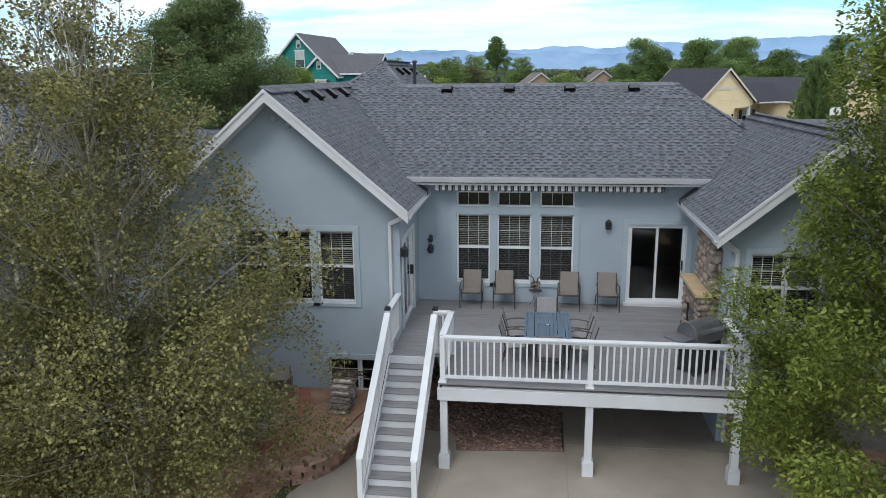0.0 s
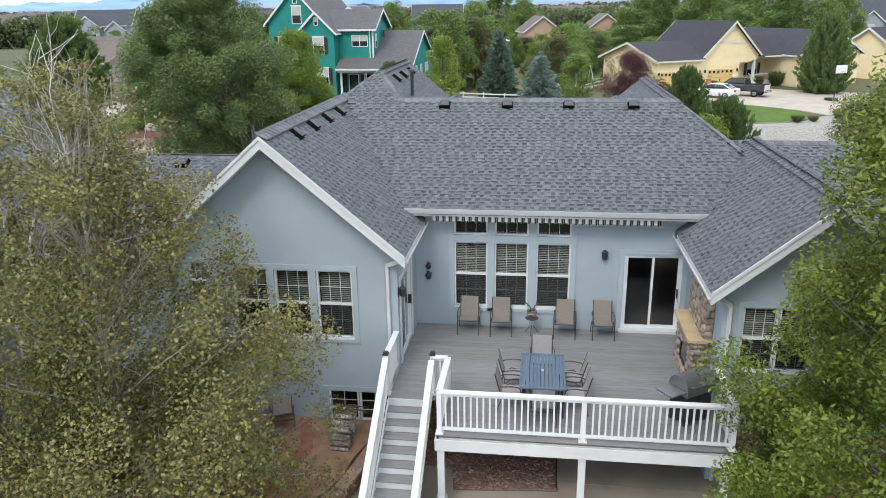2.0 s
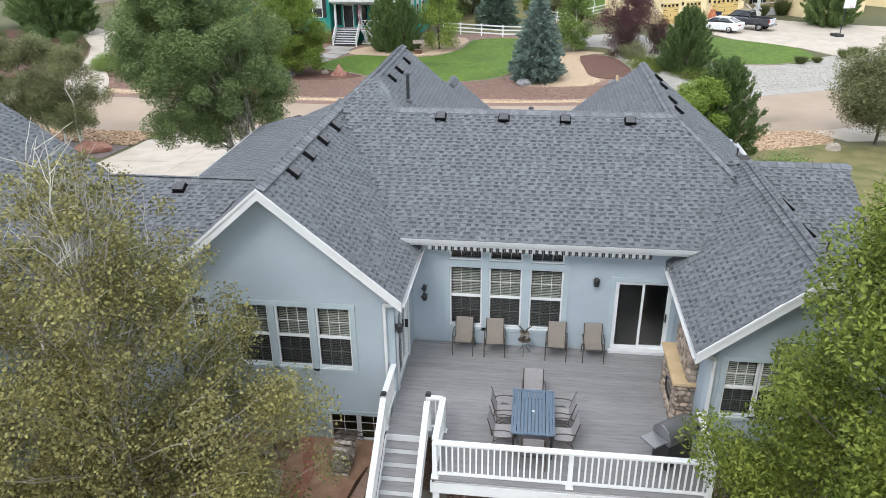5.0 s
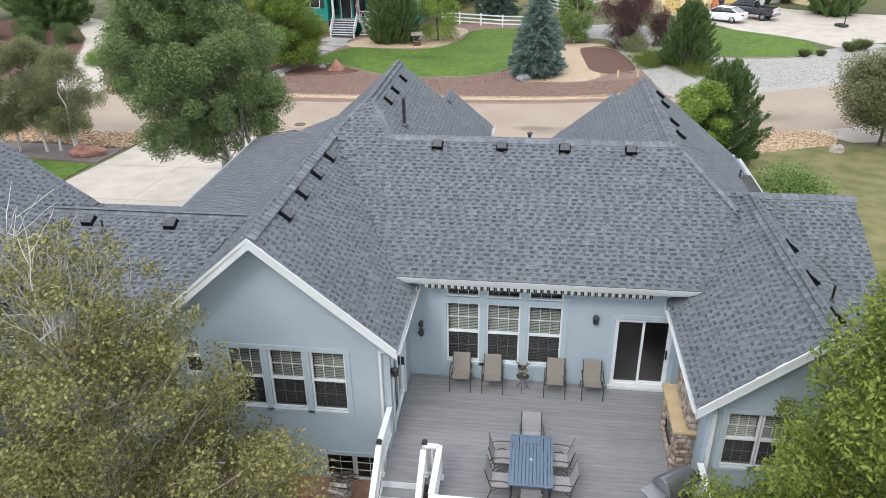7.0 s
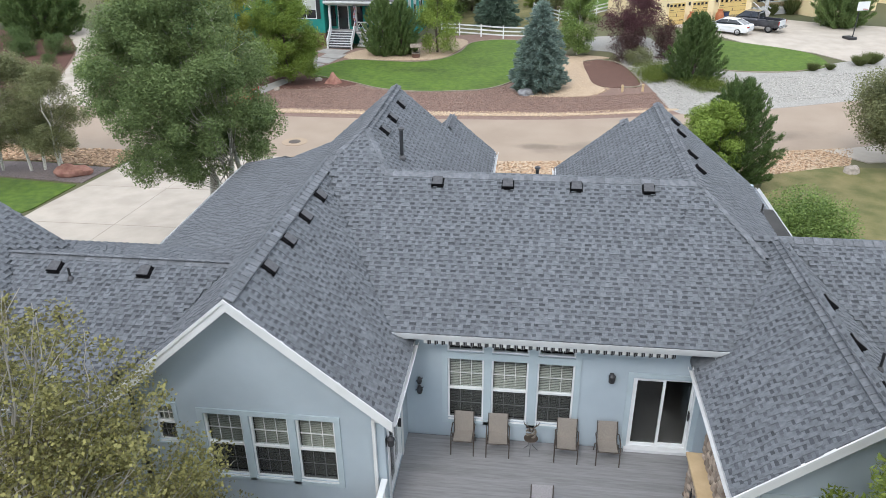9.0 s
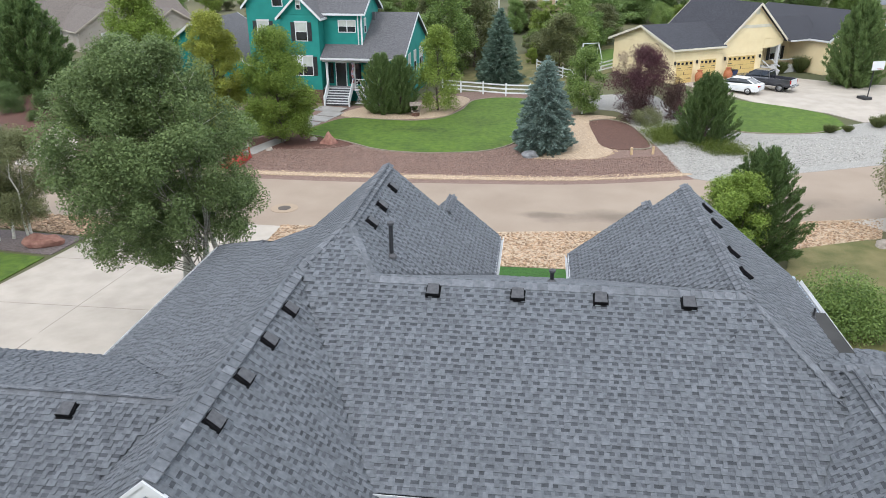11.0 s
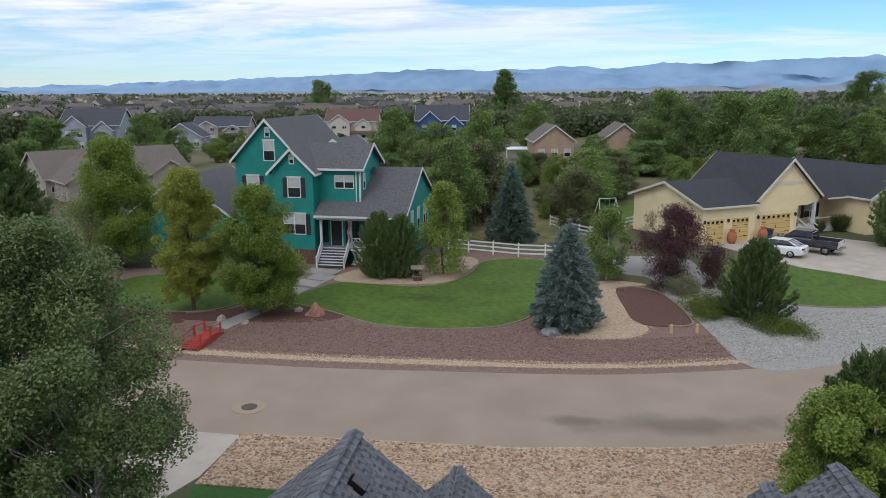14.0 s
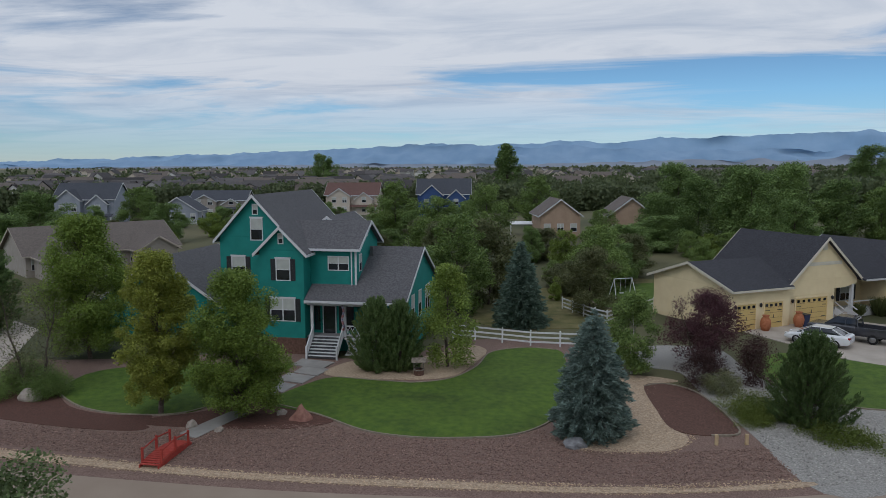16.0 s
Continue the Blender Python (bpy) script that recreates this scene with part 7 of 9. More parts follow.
lap_siding(yel, rows_gable(3.92, 7.5, GC - GH, GC + GH), 0.296, YELLOW)
part("gable_band", MB().box(8.5, 12.8, 0.23, 0.27, 5.15, 5.45), CREAMT, yel)
part("gable_vent", MB().prism([(GC - 0.25, 0.23, 6.5), (GC + 0.25, 0.23, 6.5), (GC + 0.25, 0.23, 6.95), (GC, 0.23, 7.15), (GC - 0.25, 0.23, 6.95)], (0, 0.04, 0)), CREAMT, yel)


def garage_door(u, v, w, h, parent):
    d = part("garage_door", MB().box(u, u + w, v - 0.02, v + 0.06, 0.0, h), YELDOOR, parent, "ochre panelled garage door with small windows")
    n = max(4, int(w / 0.55))
    for k in range(n):
        a = u + w * (k + 0.5) / n
        part("pane", MB().box(a - 0.15, a + 0.15, v - 0.035, v - 0.022, h - 0.38, h - 0.14), DARKGLASS, d)
    p = MB()
    for r in range(4):
        p.box(u, u + w, v - 0.026, v - 0.02, h * (r + 1) / 5 - 0.01, h * (r + 1) / 5 + 0.01)
    part("seams", p, BRICK, d)
    for sx in (u + 0.12, u + w - 0.62):
        for hz in (0.5, h - 0.75):
            part("strap_hinge", MB().box(sx, sx + 0.5, v - 0.034, v - 0.022, hz, hz + 0.06), BLACKM, d)
    part("handle", MB().box(u + w / 2 - 0.03, u + w / 2 + 0.03, v - 0.06, v - 0.022, 0.9, 1.2), BLACKM, d)
    part("door_trim", MB().box(u - 0.12, u, v - 0.06, v, 0, h + 0.12).box(u + w, u + w + 0.12, v - 0.06, v, 0, h + 0.12).box(u, u + w, v - 0.06, v, h, h + 0.12), YELLOW, d)


garage_door(0.4, -0.03, 2.1, 2.3, yel)
garage_door(3.45, -0.03, 2.1, 2.3, yel)
garage_door(7.4, 0.27, 3.8, 2.3, yel)
for u, v in ((0.15, -0.05), (2.95, -0.05), (6.9, 0.25), (11.7, 0.25)):
    part("wall_lamp", MB().lathe([(0.0, 0.0), (0.09, 0.05), (0.11, 0.3), (0.0, 0.42)], (u, v - 0.14, 1.95), 8).box(u - 0.05, u + 0.05, v - 0.1, v, 2.05, 2.3), BLACKM, yel)
# porch beside the gable, and the roof that joins it to the next wing
part("porch_post", MB().box(14.35, 14.62, 0.32, 0.6, 0.6, 3.5), WHITE, yel)
part("porch_floor", MB().box(12.12, 18.3, 0.5, 2.58, -0.2, 0.62), WHITE, yel)
part("front_door", MB().box(12.7, 13.7, 2.52, 2.58, 0.62, 2.8), DARKGLASS, yel)
part("wall", MB().box(14.97, 18.4, 2.6, 9.8, -0.2, 3.9), YELLOW, yel)
plain_window(yel, pose(15.6, 2.56, 1.2), 1.5, 1.35, True, 2)
part("roof", MB().prism([(15.1, -0.35, 3.66), (19.5, -0.35, 3.66), (20.5, 2.7, 5.8), (12.9, 2.7, 5.8)], (0, 0, -0.14)).prism([(12.6, 2.7, 5.8), (20.5, 2.7, 5.8), (20.5, 8.4, 4.0), (12.6, 8.4, 4.0)], (0, 0, -0.14)), DARKROOF, yel)
part("trim", MB().box(15.3, 18.2, -0.40, -0.35, 3.46, 3.63), WHITE, yel)
part("porch_railing", MB().box(15.0, 18.2, 0.52, 0.6, 1.4, 1.5).box(15.0, 18.2, 0.52, 0.6, 0.7, 0.78), WHITE, yel)
for k in range(4):
    part("step", MB().box(12.5, 13.8, 0.5 - 0.3 * (4 - k), 0.5, -0.1, 0.16 * (k + 1) - 0.05), CONCRETE, yel)
for u in (12.5, 13.85):
    part("step_railing", MB().beam((u, -0.75, 1.0), (u, 0.5, 1.6), 0.07, 0.08).beam((u, -0.75, 0.3), (u, 0.5, 0.85), 0.05, 0.6), WHITE, yel)
gable_box(yel, 18.4, 28.2, -2.6, 11.0, -0.2, 3.9, 0.52, 'v', YELLOW, DARKROOF, 0.45)
lap_siding(yel, rows_box(0.1, 3.85, -2.6, 2.6), 18.396, YELLOW, -1, 'v')
lap_siding(yel, rows_box(0.1, 3.85, 18.4, 28.2), -2.604, YELLOW)
plain_window(yel, pose(21.5, -2.62, 1.0), 1.8, 1.5, False, 2)
# the same street further right
y2 = thing("cream_house", "cream house with charcoal gables beyond the drive", "house", pose(46, 105, 0.9, 0, 0, 40))
gable_box(y2, 0, 12, 0, 9, -0.2, 3.3, 0.7, 'u', YELLOW, DARKROOF, 0.45)
gable_box(y2, 1.0, 6.0, -2.5, 3, -0.2, 3.3, 0.7, 'v', YELLOW, DARKROOF, 0.4)
plain_window(y2, pose(2.5, -2.52, 1.0), 2.0, 1.5, False, 2)
plain_window(y2, pose(8.0, -0.02, 1.0), 1.6, 1.4, False, 2)

# urns and bin by the garage doors
TERRA = mat("terracotta", (0.34, 0.11, 0.045), (0.44, 0.17, 0.08), 6, 0.8)
for u, v in ((2.95, -0.75), (6.7, -0.8)):
    ur = thing("terracotta_urn", "large terracotta urn beside the garage door", "urn", YM @ pose(u, v, 0.03), group="terracotta urns")
    part("body", MB().lathe([(0.0, 0.0), (0.28, 0.0), (0.42, 0.35), (0.46, 0.7), (0.38, 1.0), (0.24, 1.18), (0.24, 1.25), (0.32, 1.36), (0.28, 1.36), (0.2, 1.25), (0.2, 1.1)], sides=18), TERRA, ur, smooth=True)
bn = thing("wheeled_bin", "dark blue wheeled refuse bin with closed lid", "bin", YM @ pose(7.4, -0.7, 0.03))
BLUEP = mat("blue_plastic", (0.015, 0.03, 0.09), None, 4, 0.5)
part("body", MB().add([(-0.27, -0.3, 0), (0.27, -0.3, 0), (0.27, 0.3, 0), (-0.27, 0.3, 0), (-0.35, -0.4, 1.05), (0.35, -0.4, 1.05), (0.35, 0.4, 1.05), (-0.35, 0.4, 1.05)], [(3, 2, 1, 0), (4, 5, 6, 7), (0, 1, 5, 4), (1, 2, 6, 5), (2, 3, 7, 6), (3, 0, 4, 7)]), BLUEP, bn, bevel=0.03)
part("lid", MB().box(-0.37, 0.37, -0.44, 0.42, 1.05, 1.12), BLACKM, bn, bevel=0.03)


# ---- vehicles ----
def wheel_parts(car, x, y, r):
    s = 1 if y > 0 else -1
    w = part("wheel", MB().lathe([(r * 0.6, -0.11), (r * 0.95, -0.11), (r, -0.06), (r, 0.06), (r * 0.95, 0.11), (r * 0.6, 0.11)], sides=22), mat("tyre_rubber", (0.012, 0.012, 0.012), None, 9, 0.9), car, m=pose(x, y, r, 90, 0, 0), smooth=True)
    part("rim", MB().lathe([(0, -0.1 * s - 0.0), (r * 0.2, -0.1 * s), (r * 0.58, -0.06 * s), (r * 0.62, -0.1 * s)], sides=20), SILVER, w)


def hull(sections, material, name, parent, label="", smooth=True):
    """A body lofted through cross sections (x, half width at sill, half width at waist, z sill, z waist, z top, half width at top)."""
    mb = MB()
    rings = []
    for x, ws, ww, zs, zw, zt, wt in sections:
        rings.append([(x, -ws, zs), (x, -ww, zs + (zw - zs) * 0.45), (x, -ww, zw), (x, -wt, zt), (x, wt, zt), (x, ww, zw), (x, ww, zs + (zw - zs) * 0.45), (x, ws, zs)])
    n = 8
    mb.add([p for r in rings for p in r], [(i * n + k, i * n + (k + 1) % n, (i + 1) * n + (k + 1) % n, (i + 1) * n + k) for i in range(len(rings) - 1) for k in range(n)] + [tuple(range(n))[::-1], tuple(range((len(rings) - 1) * n, len(rings) * n))])
    ob = part(name, mb, material, parent, label, smooth=False)
    b = ob.modifiers.new("round", 'BEVEL')
    b.width, b.segments = 0.05, 3
    return ob


CARW = mat("white_car_paint", (0.72, 0.73, 0.74), (0.78, 0.79, 0.8), 2, 0.25, coat=0.6)
CARK = mat("dark_grey_car_paint", (0.035, 0.036, 0.042), (0.05, 0.05, 0.058), 2, 0.25, coat=0.6)
RED_L = mat("red_lamp", (0.30, 0.01, 0.01), None, 4, 0.2)
sedan = thing("sedan_car", "white four-door sedan parked on the concrete drive", "car", pose(19.9, 87.2, ground_z(19.9, 87.2) + 0.07, 0, 0, 145))
hull([(-2.38, 0.7, 0.78, 0.42, 0.78, 0.98, 0.66), (-2.2, 0.82, 0.87, 0.3, 0.85, 1.05, 0.74), (-1.4, 0.86, 0.91, 0.24, 0.86, 1.02, 0.76), (0, 0.86, 0.91, 0.24, 0.84, 0.96, 0.8), (1.2, 0.86, 0.91, 0.24, 0.8, 0.92, 0.78), (2.0, 0.8, 0.87, 0.26, 0.66, 0.8, 0.7), (2.4, 0.6, 0.7, 0.3, 0.5, 0.62, 0.55)], CARW, "body", sedan)
hull([(-1.95, 0.7, 0.74, 0.95, 1.0, 1.04, 0.66), (-1.1, 0.72, 0.72, 0.95, 1.15, 1.38, 0.58), (-0.2, 0.74, 0.74, 0.95, 1.15, 1.45, 0.6), (0.5, 0.74, 0.74, 0.92, 1.1, 1.38, 0.6), (1.45, 0.72, 0.74, 0.86, 0.9, 0.94, 0.7)], DARKGLASS, "glasshouse", sedan)
part("roof", MB().box(-1.05, 0.42, -0.6, 0.6, 1.40, 1.47), CARW, sedan, bevel=0.04)
for s in (-1, 1):
    part("pillar", MB().beam((-0.25, s * 0.70, 1.0), (-0.25, s * 0.62, 1.42), 0.03, 0.08), CARW, sedan)
    part("pillar", MB().beam((0.45, s * 0.62, 1.42), (1.4, s * 0.72, 0.95), 0.05, 0.05), CARW, sedan)
    part("pillar", MB().beam((-1.1, s * 0.6, 1.4), (-1.9, s * 0.72, 1.02), 0.07, 0.09), CARW, sedan)
    part("tail_light", MB().box(-2.40, -2.26, s * 0.55 - 0.14, s * 0.55 + 0.2 * s + 0.06, 0.78, 0.94), RED_L, sedan, bevel=0.02)
    part("headlight", MB().box(2.2, 2.36, s * 0.6 - 0.12, s * 0.6 + 0.12, 0.6, 0.72), VINYL, sedan, bevel=0.02)
    part("mirror", MB().box(0.85, 1.0, s * 0.88, s * 1.05, 0.95, 1.08), CARW, sedan, bevel=0.03)
    for x in (-1.4, 1.42):
        wheel_parts(sedan, x, s * 0.80, 0.33)
part("number_plate", MB().box(-2.41, -2.39, -0.16, 0.16, 0.62, 0.74), WHITE, sedan)

pk = thing("pickup_truck", "dark grey crew-cab pickup with open bed parked on the drive", "truck", pose(22.8, 89.2, ground_z(22.8, 89.2) + 0.07, 0, 0, 145))
hull([(-0.75, 0.9, 0.97, 0.5, 1.15, 1.28, 0.9), (0.9, 0.9, 0.97, 0.5, 1.15, 1.27, 0.9), (1.1, 0.9, 0.97, 0.5, 1.12, 1.22, 0.86), (2.5, 0.88, 0.95, 0.5, 1.05, 1.15, 0.82), (2.85, 0.8, 0.88, 0.5, 0.95, 1.05, 0.76)], CARK, "body", pk)
hull([(-0.85, 0.8, 0.82, 1.2, 1.4, 1.78, 0.68), (-0.4, 0.82, 0.82, 1.2, 1.4, 1.88, 0.7), (0.75, 0.82, 0.82, 1.2, 1.4, 1.86, 0.7), (1.55, 0.82, 0.84, 1.12, 1.2, 1.26, 0.8)], DARKGLASS, "cab_glass", pk)
part("cab_roof", MB().box(-0.7, 0.72, -0.7, 0.7, 1.84, 1.91), CARK, pk, bevel=0.05)
bedm = MB().box(-2.95, -0.75, -0.97, 0.97, 0.55, 0.72)
for s in (-1, 1):
    bedm.box(-2.95, -0.75, s * 0.97, s * 0.86, 0.6, 1.25)
    part("pillar", MB().beam((0.0, s * 0.83, 1.22), (0.0, s * 0.72, 1.86), 0.04, 0.1), CARK, pk)
    part("pillar", MB().beam((0.72, s * 0.71, 1.86), (1.5, s * 0.83, 1.24), 0.06, 0.06), CARK, pk)
    part("pillar", MB().beam((-0.72, s * 0.71, 1.84), (-0.85, s * 0.83, 1.24), 0.06, 0.16), CARK, pk)
    for x in (-2.0, 1.85):
        wheel_parts(pk, x, s * 0.86, 0.40)
    part("tail_light", MB().box(-3.0, -2.9, s * 0.9 - 0.07, s * 0.9 + 0.07, 0.85, 1.2), RED_L, pk)
bedm.box(-0.85, -0.75, -0.86, 0.86, 0.72, 1.25)
part("bed", bedm, CARK, pk, "open cargo bed", bevel=0.02)
part("tailgate", MB().box(-3.0, -2.93, -0.86, 0.86, 0.68, 1.24), CARW, pk, "pale tailgate", bevel=0.015)
part("bumper", MB().box(-3.2, -3.0, -0.9, 0.9, 0.48, 0.66), SILVER, pk, bevel=0.02)
part("number_plate", MB().box(-3.215, -3.2, -0.16, 0.16, 0.5, 0.62), WHITE, pk)


# ---- fences, bridge, well, rocks ----
def rail_fence(pts, label):
    f = thing("rail_fence", label, "fence")
    posts = []
    for a, b in zip(pts, pts[1:]):
        a, b = Vector(a), Vector(b)
        n = max(1, round((b - a).length / 2.4))
        posts += [a.lerp(b, i / n) for i in range(n)]
    posts.append(Vector(pts[-1]))
    pm = MB().box(-0.065, 0.065, -0.065, 0.065, -0.1, 1.3).add([(-0.08, -0.08, 1.3), (0.08, -0.08, 1.3), (0.08, 0.08, 1.3), (-0.08, 0.08, 1.3), (0, 0, 1.38)], [(0, 1, 4), (1, 2, 4), (2, 3, 4), (3, 0, 4), (3, 2, 1, 0)]).mesh("post", VINYL)
    for p in posts:
        ob = new("post", pm)
        ob.parent = f
        ob.location = (p.x, p.y, ground_z(p.x, p.y))
    for a, b in zip(posts, posts[1:]):
        for z in (0.35, 0.75, 1.15):
            part("rail", MB().beam((a.x, a.y, ground_z(a.x, a.y) + z), (b.x, b.y, ground_z(b.x, b.y) + z), 0.04, 0.14), VINYL, f)
    return f


rail_fence([(-9.5, 89.6), (-7.5, 89.1), (-2.7, 87.6), (2.2, 87.4)], "white vinyl three-rail fence behind the lawn")
rail_fence([(0.3, 103.8), (4.3, 96.4), (6.2, 98.4), (9.2, 101.2)], "white vinyl three-rail fence in the side yard")
rail_fence([(-58, 92), (-52, 86)], "white vinyl three-rail fence beside the far drive")
rail_fence([(-96, 205), (-88, 203), (-84, 200)], "white rail fence behind far houses")

REDW = mat("red_painted_wood", (0.33, 0.035, 0.025), (0.42, 0.06, 0.04), 6, 0.7)
bd = thing("garden_bridge", "small red arched wooden garden bridge over gravel", "bridge", pose(-21.7, 62.5, ground_z(-21.7, 62.5), 0, 0, 88))
for s in (-1, 1):
    part("beam", MB().prism([(-1.7, s * 0.5, 0.0), (1.7, s * 0.5, 0.0), (1.7, s * 0.5, 0.16), (0.8, s * 0.5, 0.32), (0, s * 0.5, 0.38), (-0.8, s * 0.5, 0.32), (-1.7, s * 0.5, 0.16)], (0, 0.06 * s, 0)), REDW, bd)
    for x, z in ((-1.35, 0.22), (0, 0.38), (1.35, 0.22)):
        part("post", MB().box(x - 0.05, x + 0.05, s * 0.5, s * 0.6, z - 0.1, z + 0.75), REDW, bd)
    part("handrail", MB().beam((-1.35, s * 0.55, 0.85), (0, s * 0.55, 1.0), 0.05, 0.06).beam((0, s * 0.55, 1.0), (1.35, s * 0.55, 0.85), 0.05, 0.06), REDW, bd)
for k in range(17):
    x = -1.62 + k * 0.2025
    part("plank", MB().box(x - 0.09, x + 0.09, -0.5, 0.5, 0.17 + 0.21 * (1 - (x / 1.7) ** 2), 0.2 + 0.21 * (1 - (x / 1.7) ** 2)), REDW, bd)

ww = thing("wishing_well", "small wooden wishing well with a shingled cap", "garden ornament", pose(-10.6, 78.3, ground_z(-10.6, 78.3), 0, 0, 10) @ Matrix.Scale(0.7, 4))
WOODG = mat("weathered_wood", (0.15, 0.12, 0.095), (0.28, 0.235, 0.19), 8, 0.9, 0.3, 40)
for k in range(14):
    a = 2 * math.pi * k / 14
    part("stave", MB().obox(pose(0.5 * math.cos(a), 0.5 * math.sin(a), 0.3, 0, 0, math.degrees(a)), 0.07, 0.2, 0.6), BRICK, ww)
part("coping", MB().lathe([(0.42, 0.6), (0.62, 0.6), (0.62, 0.68), (0.42, 0.68)], sides=18), WOODG, ww)
for s in (-1, 1):
    part("post", MB().box(s * 0.5 - 0.04, s * 0.5 + 0.04, -0.04, 0.04, 0.6, 1.55), WOODG, ww)
    part("roof", MB().prism([(-0.75, 0, 1.85), (0.75, 0, 1.85), (0.75, s * 0.5, 1.45), (-0.75, s * 0.5, 1.45)], (0, 0, 0.05)), WOODG, ww)


def boulder(x, y, sx, sy, sz, rot, seed, material, label, peak=0.0, z=None):
    bm = bmesh.new()
    bmesh.ops.create_icosphere(bm, subdivisions=3, radius=1.0)
    for v in bm.verts:
        n = noise.noise(v.co * 1.3 + Vector((seed * 5, 0, 0))) * 0.35 + noise.noise(v.co * 4 + Vector((0, seed * 3, 0))) * 0.1
        v.co *= 1 + n
        if peak:
            v.co.x *= 1 - peak * lin(v.co.z, -0.2, 1.0)
            v.co.y *= 1 - peak * lin(v.co.z, -0.2, 1.0)
    me = bpy.data.meshes.new("boulder")
    bm.to_mesh(me)
    bm.free()
    me.materials.append(material)
    ob = new("boulder", me)
    ob.matrix_basis = pose(x, y, (ground_z(x, y) if z is None else z) + sz * 0.25, 0, 0, rot) @ Matrix.Diagonal((sx, sy, sz, 1))
    return tagged(ob, label, "rock", "landscape boulders")


PALEROCK = mat("pale_rock", (0.26, 0.22, 0.18), (0.40, 0.35, 0.30), 4, 0.9, 0.5, 20)
boulder(-16.2, 68.5, 0.68, 0.4, 0.8, 5, 1, BOULDER, "upright pointed red sandstone boulder in mulch", 0.75)
boulder(-17.7, 69.3, 0.32, 0.26, 0.3, 40, 2, PALEROCK, "small round tan boulder in mulch")
boulder(-22.3, 66.6, 0.32, 0.3, 0.34, 20, 3, PALEROCK, "small grey boulder beside the slab path")
boulder(-20.4, 66.2, 0.3, 0.24, 0.2, 70, 4, PALEROCK, "flat grey boulder beside the slab path")
boulder(0.1, 66.4, 0.6, 0.5, 0.4, 10, 5, mat("grey_rock", (0.16, 0.16, 0.165), (0.26, 0.26, 0.265), 4, 0.9, 0.5, 20), "grey boulder at the foot of the spruce")
boulder(-26.2, 45.9, 1.0, 0.5, 0.6, 20, 6, BOULDER, "pinkish boulder beside the driveway")
boulder(-35.3, 70.0, 0.8, 0.6, 0.6, 20, 7, PALEROCK, "pale boulder at the end of the lawn")
boulder(19.6, 51.2, 0.5, 0.4, 0.35, 50, 8, PALEROCK, "tan boulder in the rock bed")
for x, y in ((7.8, 67.2), (9.4, 67.3)):
    st = thing("marker_stake", "short tan utility marker post", "post", pose(x, y, ground_z(x, y)), group="marker posts")
    part("shaft", MB().box(-0.09, 0.09, -0.09, 0.09, 0, 0.6), TANSLAB, st, bevel=0.02)
mh = thing("manhole_cover", "round iron manhole cover in a concrete collar", "manhole", pose(-15.0, 53.6, -0.425))
part("collar", MB().lathe([(0, 0.0), (0.85, 0.0), (0.85, 0.025), (0.42, 0.025), (0.42, 0.02), (0, 0.02)], sides=28), mat("road_collar", (0.33, 0.25, 0.175), None, 5, 0.9), mh)
part("lid", MB().lathe([(0.4, 0.02), (0.4, 0.035), (0.3, 0.04), (0, 0.04)], sides=24), mat("iron", (0.07, 0.055, 0.045), (0.11, 0.09, 0.075), 20, 0.7), mh)
# a child's swing on a patch of lawn behind the fence
drape("lawn", [(4.5, 104), (8.5, 102.5), (13, 105), (14.5, 111), (11, 117), (5.5, 115), (3.5, 109)], LAWN, 0.09, "small green lawn behind the white fence", "lawn")
sw = thing("swing_frame", "small white metal A-frame swing on the lawn", "swing", pose(7.0, 109, ground_z(7, 109) + 0.09, 0, 0, 25))
for sx in (-1, 1):
    for sy in (-1, 1):
        part("leg", MB().tube([(sx * 1.3, sy * 0.8, 0), (sx * 1.1, 0, 2.1)], 0.045, 6), VINYL, sw)
part("crossbar", MB().tube([(-1.15, 0, 2.1), (1.15, 0, 2.1)], 0.045, 6), VINYL, sw)
part("rope", MB().tube([(-0.3, 0, 2.1), (-0.3, 0.05, 0.5)], 0.012, 4), VINYL, sw)
part("rope", MB().tube([(0.3, 0, 2.1), (0.3, 0.05, 0.5)], 0.012, 4), VINYL, sw)
part("swing_seat", MB().box(-0.35, 0.35, -0.1, 0.2, 0.45, 0.5), VINYL, sw, bevel=0.01)
# basketball hoop by the far drive
bk = thing("basketball_hoop", "portable basketball hoop beside the drive", "basketball hoop", pose(31.0, 84.5, ground_z(31, 84.5) + 0.06, 0, 0, 200))
part("base", MB().box(-0.4, 0.4, -0.9, 0.2, 0, 0.25), BLACKM, bk, bevel=0.05)
part("pole", MB().tube([(0, 0, 0.2), (0, 0.1, 2.9)], 0.05, 8), BLACKM, bk)
part("backboard", MB().box(-0.65, 0.65, 0.5, 0.53, 2.8, 3.6), VINYL, bk)
part("rim", MB().tube([(0.23 * math.cos(a), 0.8 + 0.23 * math.sin(a), 2.95) for a in np.linspace(0, 6.28, 17)], 0.015, 5), REDW, bk)

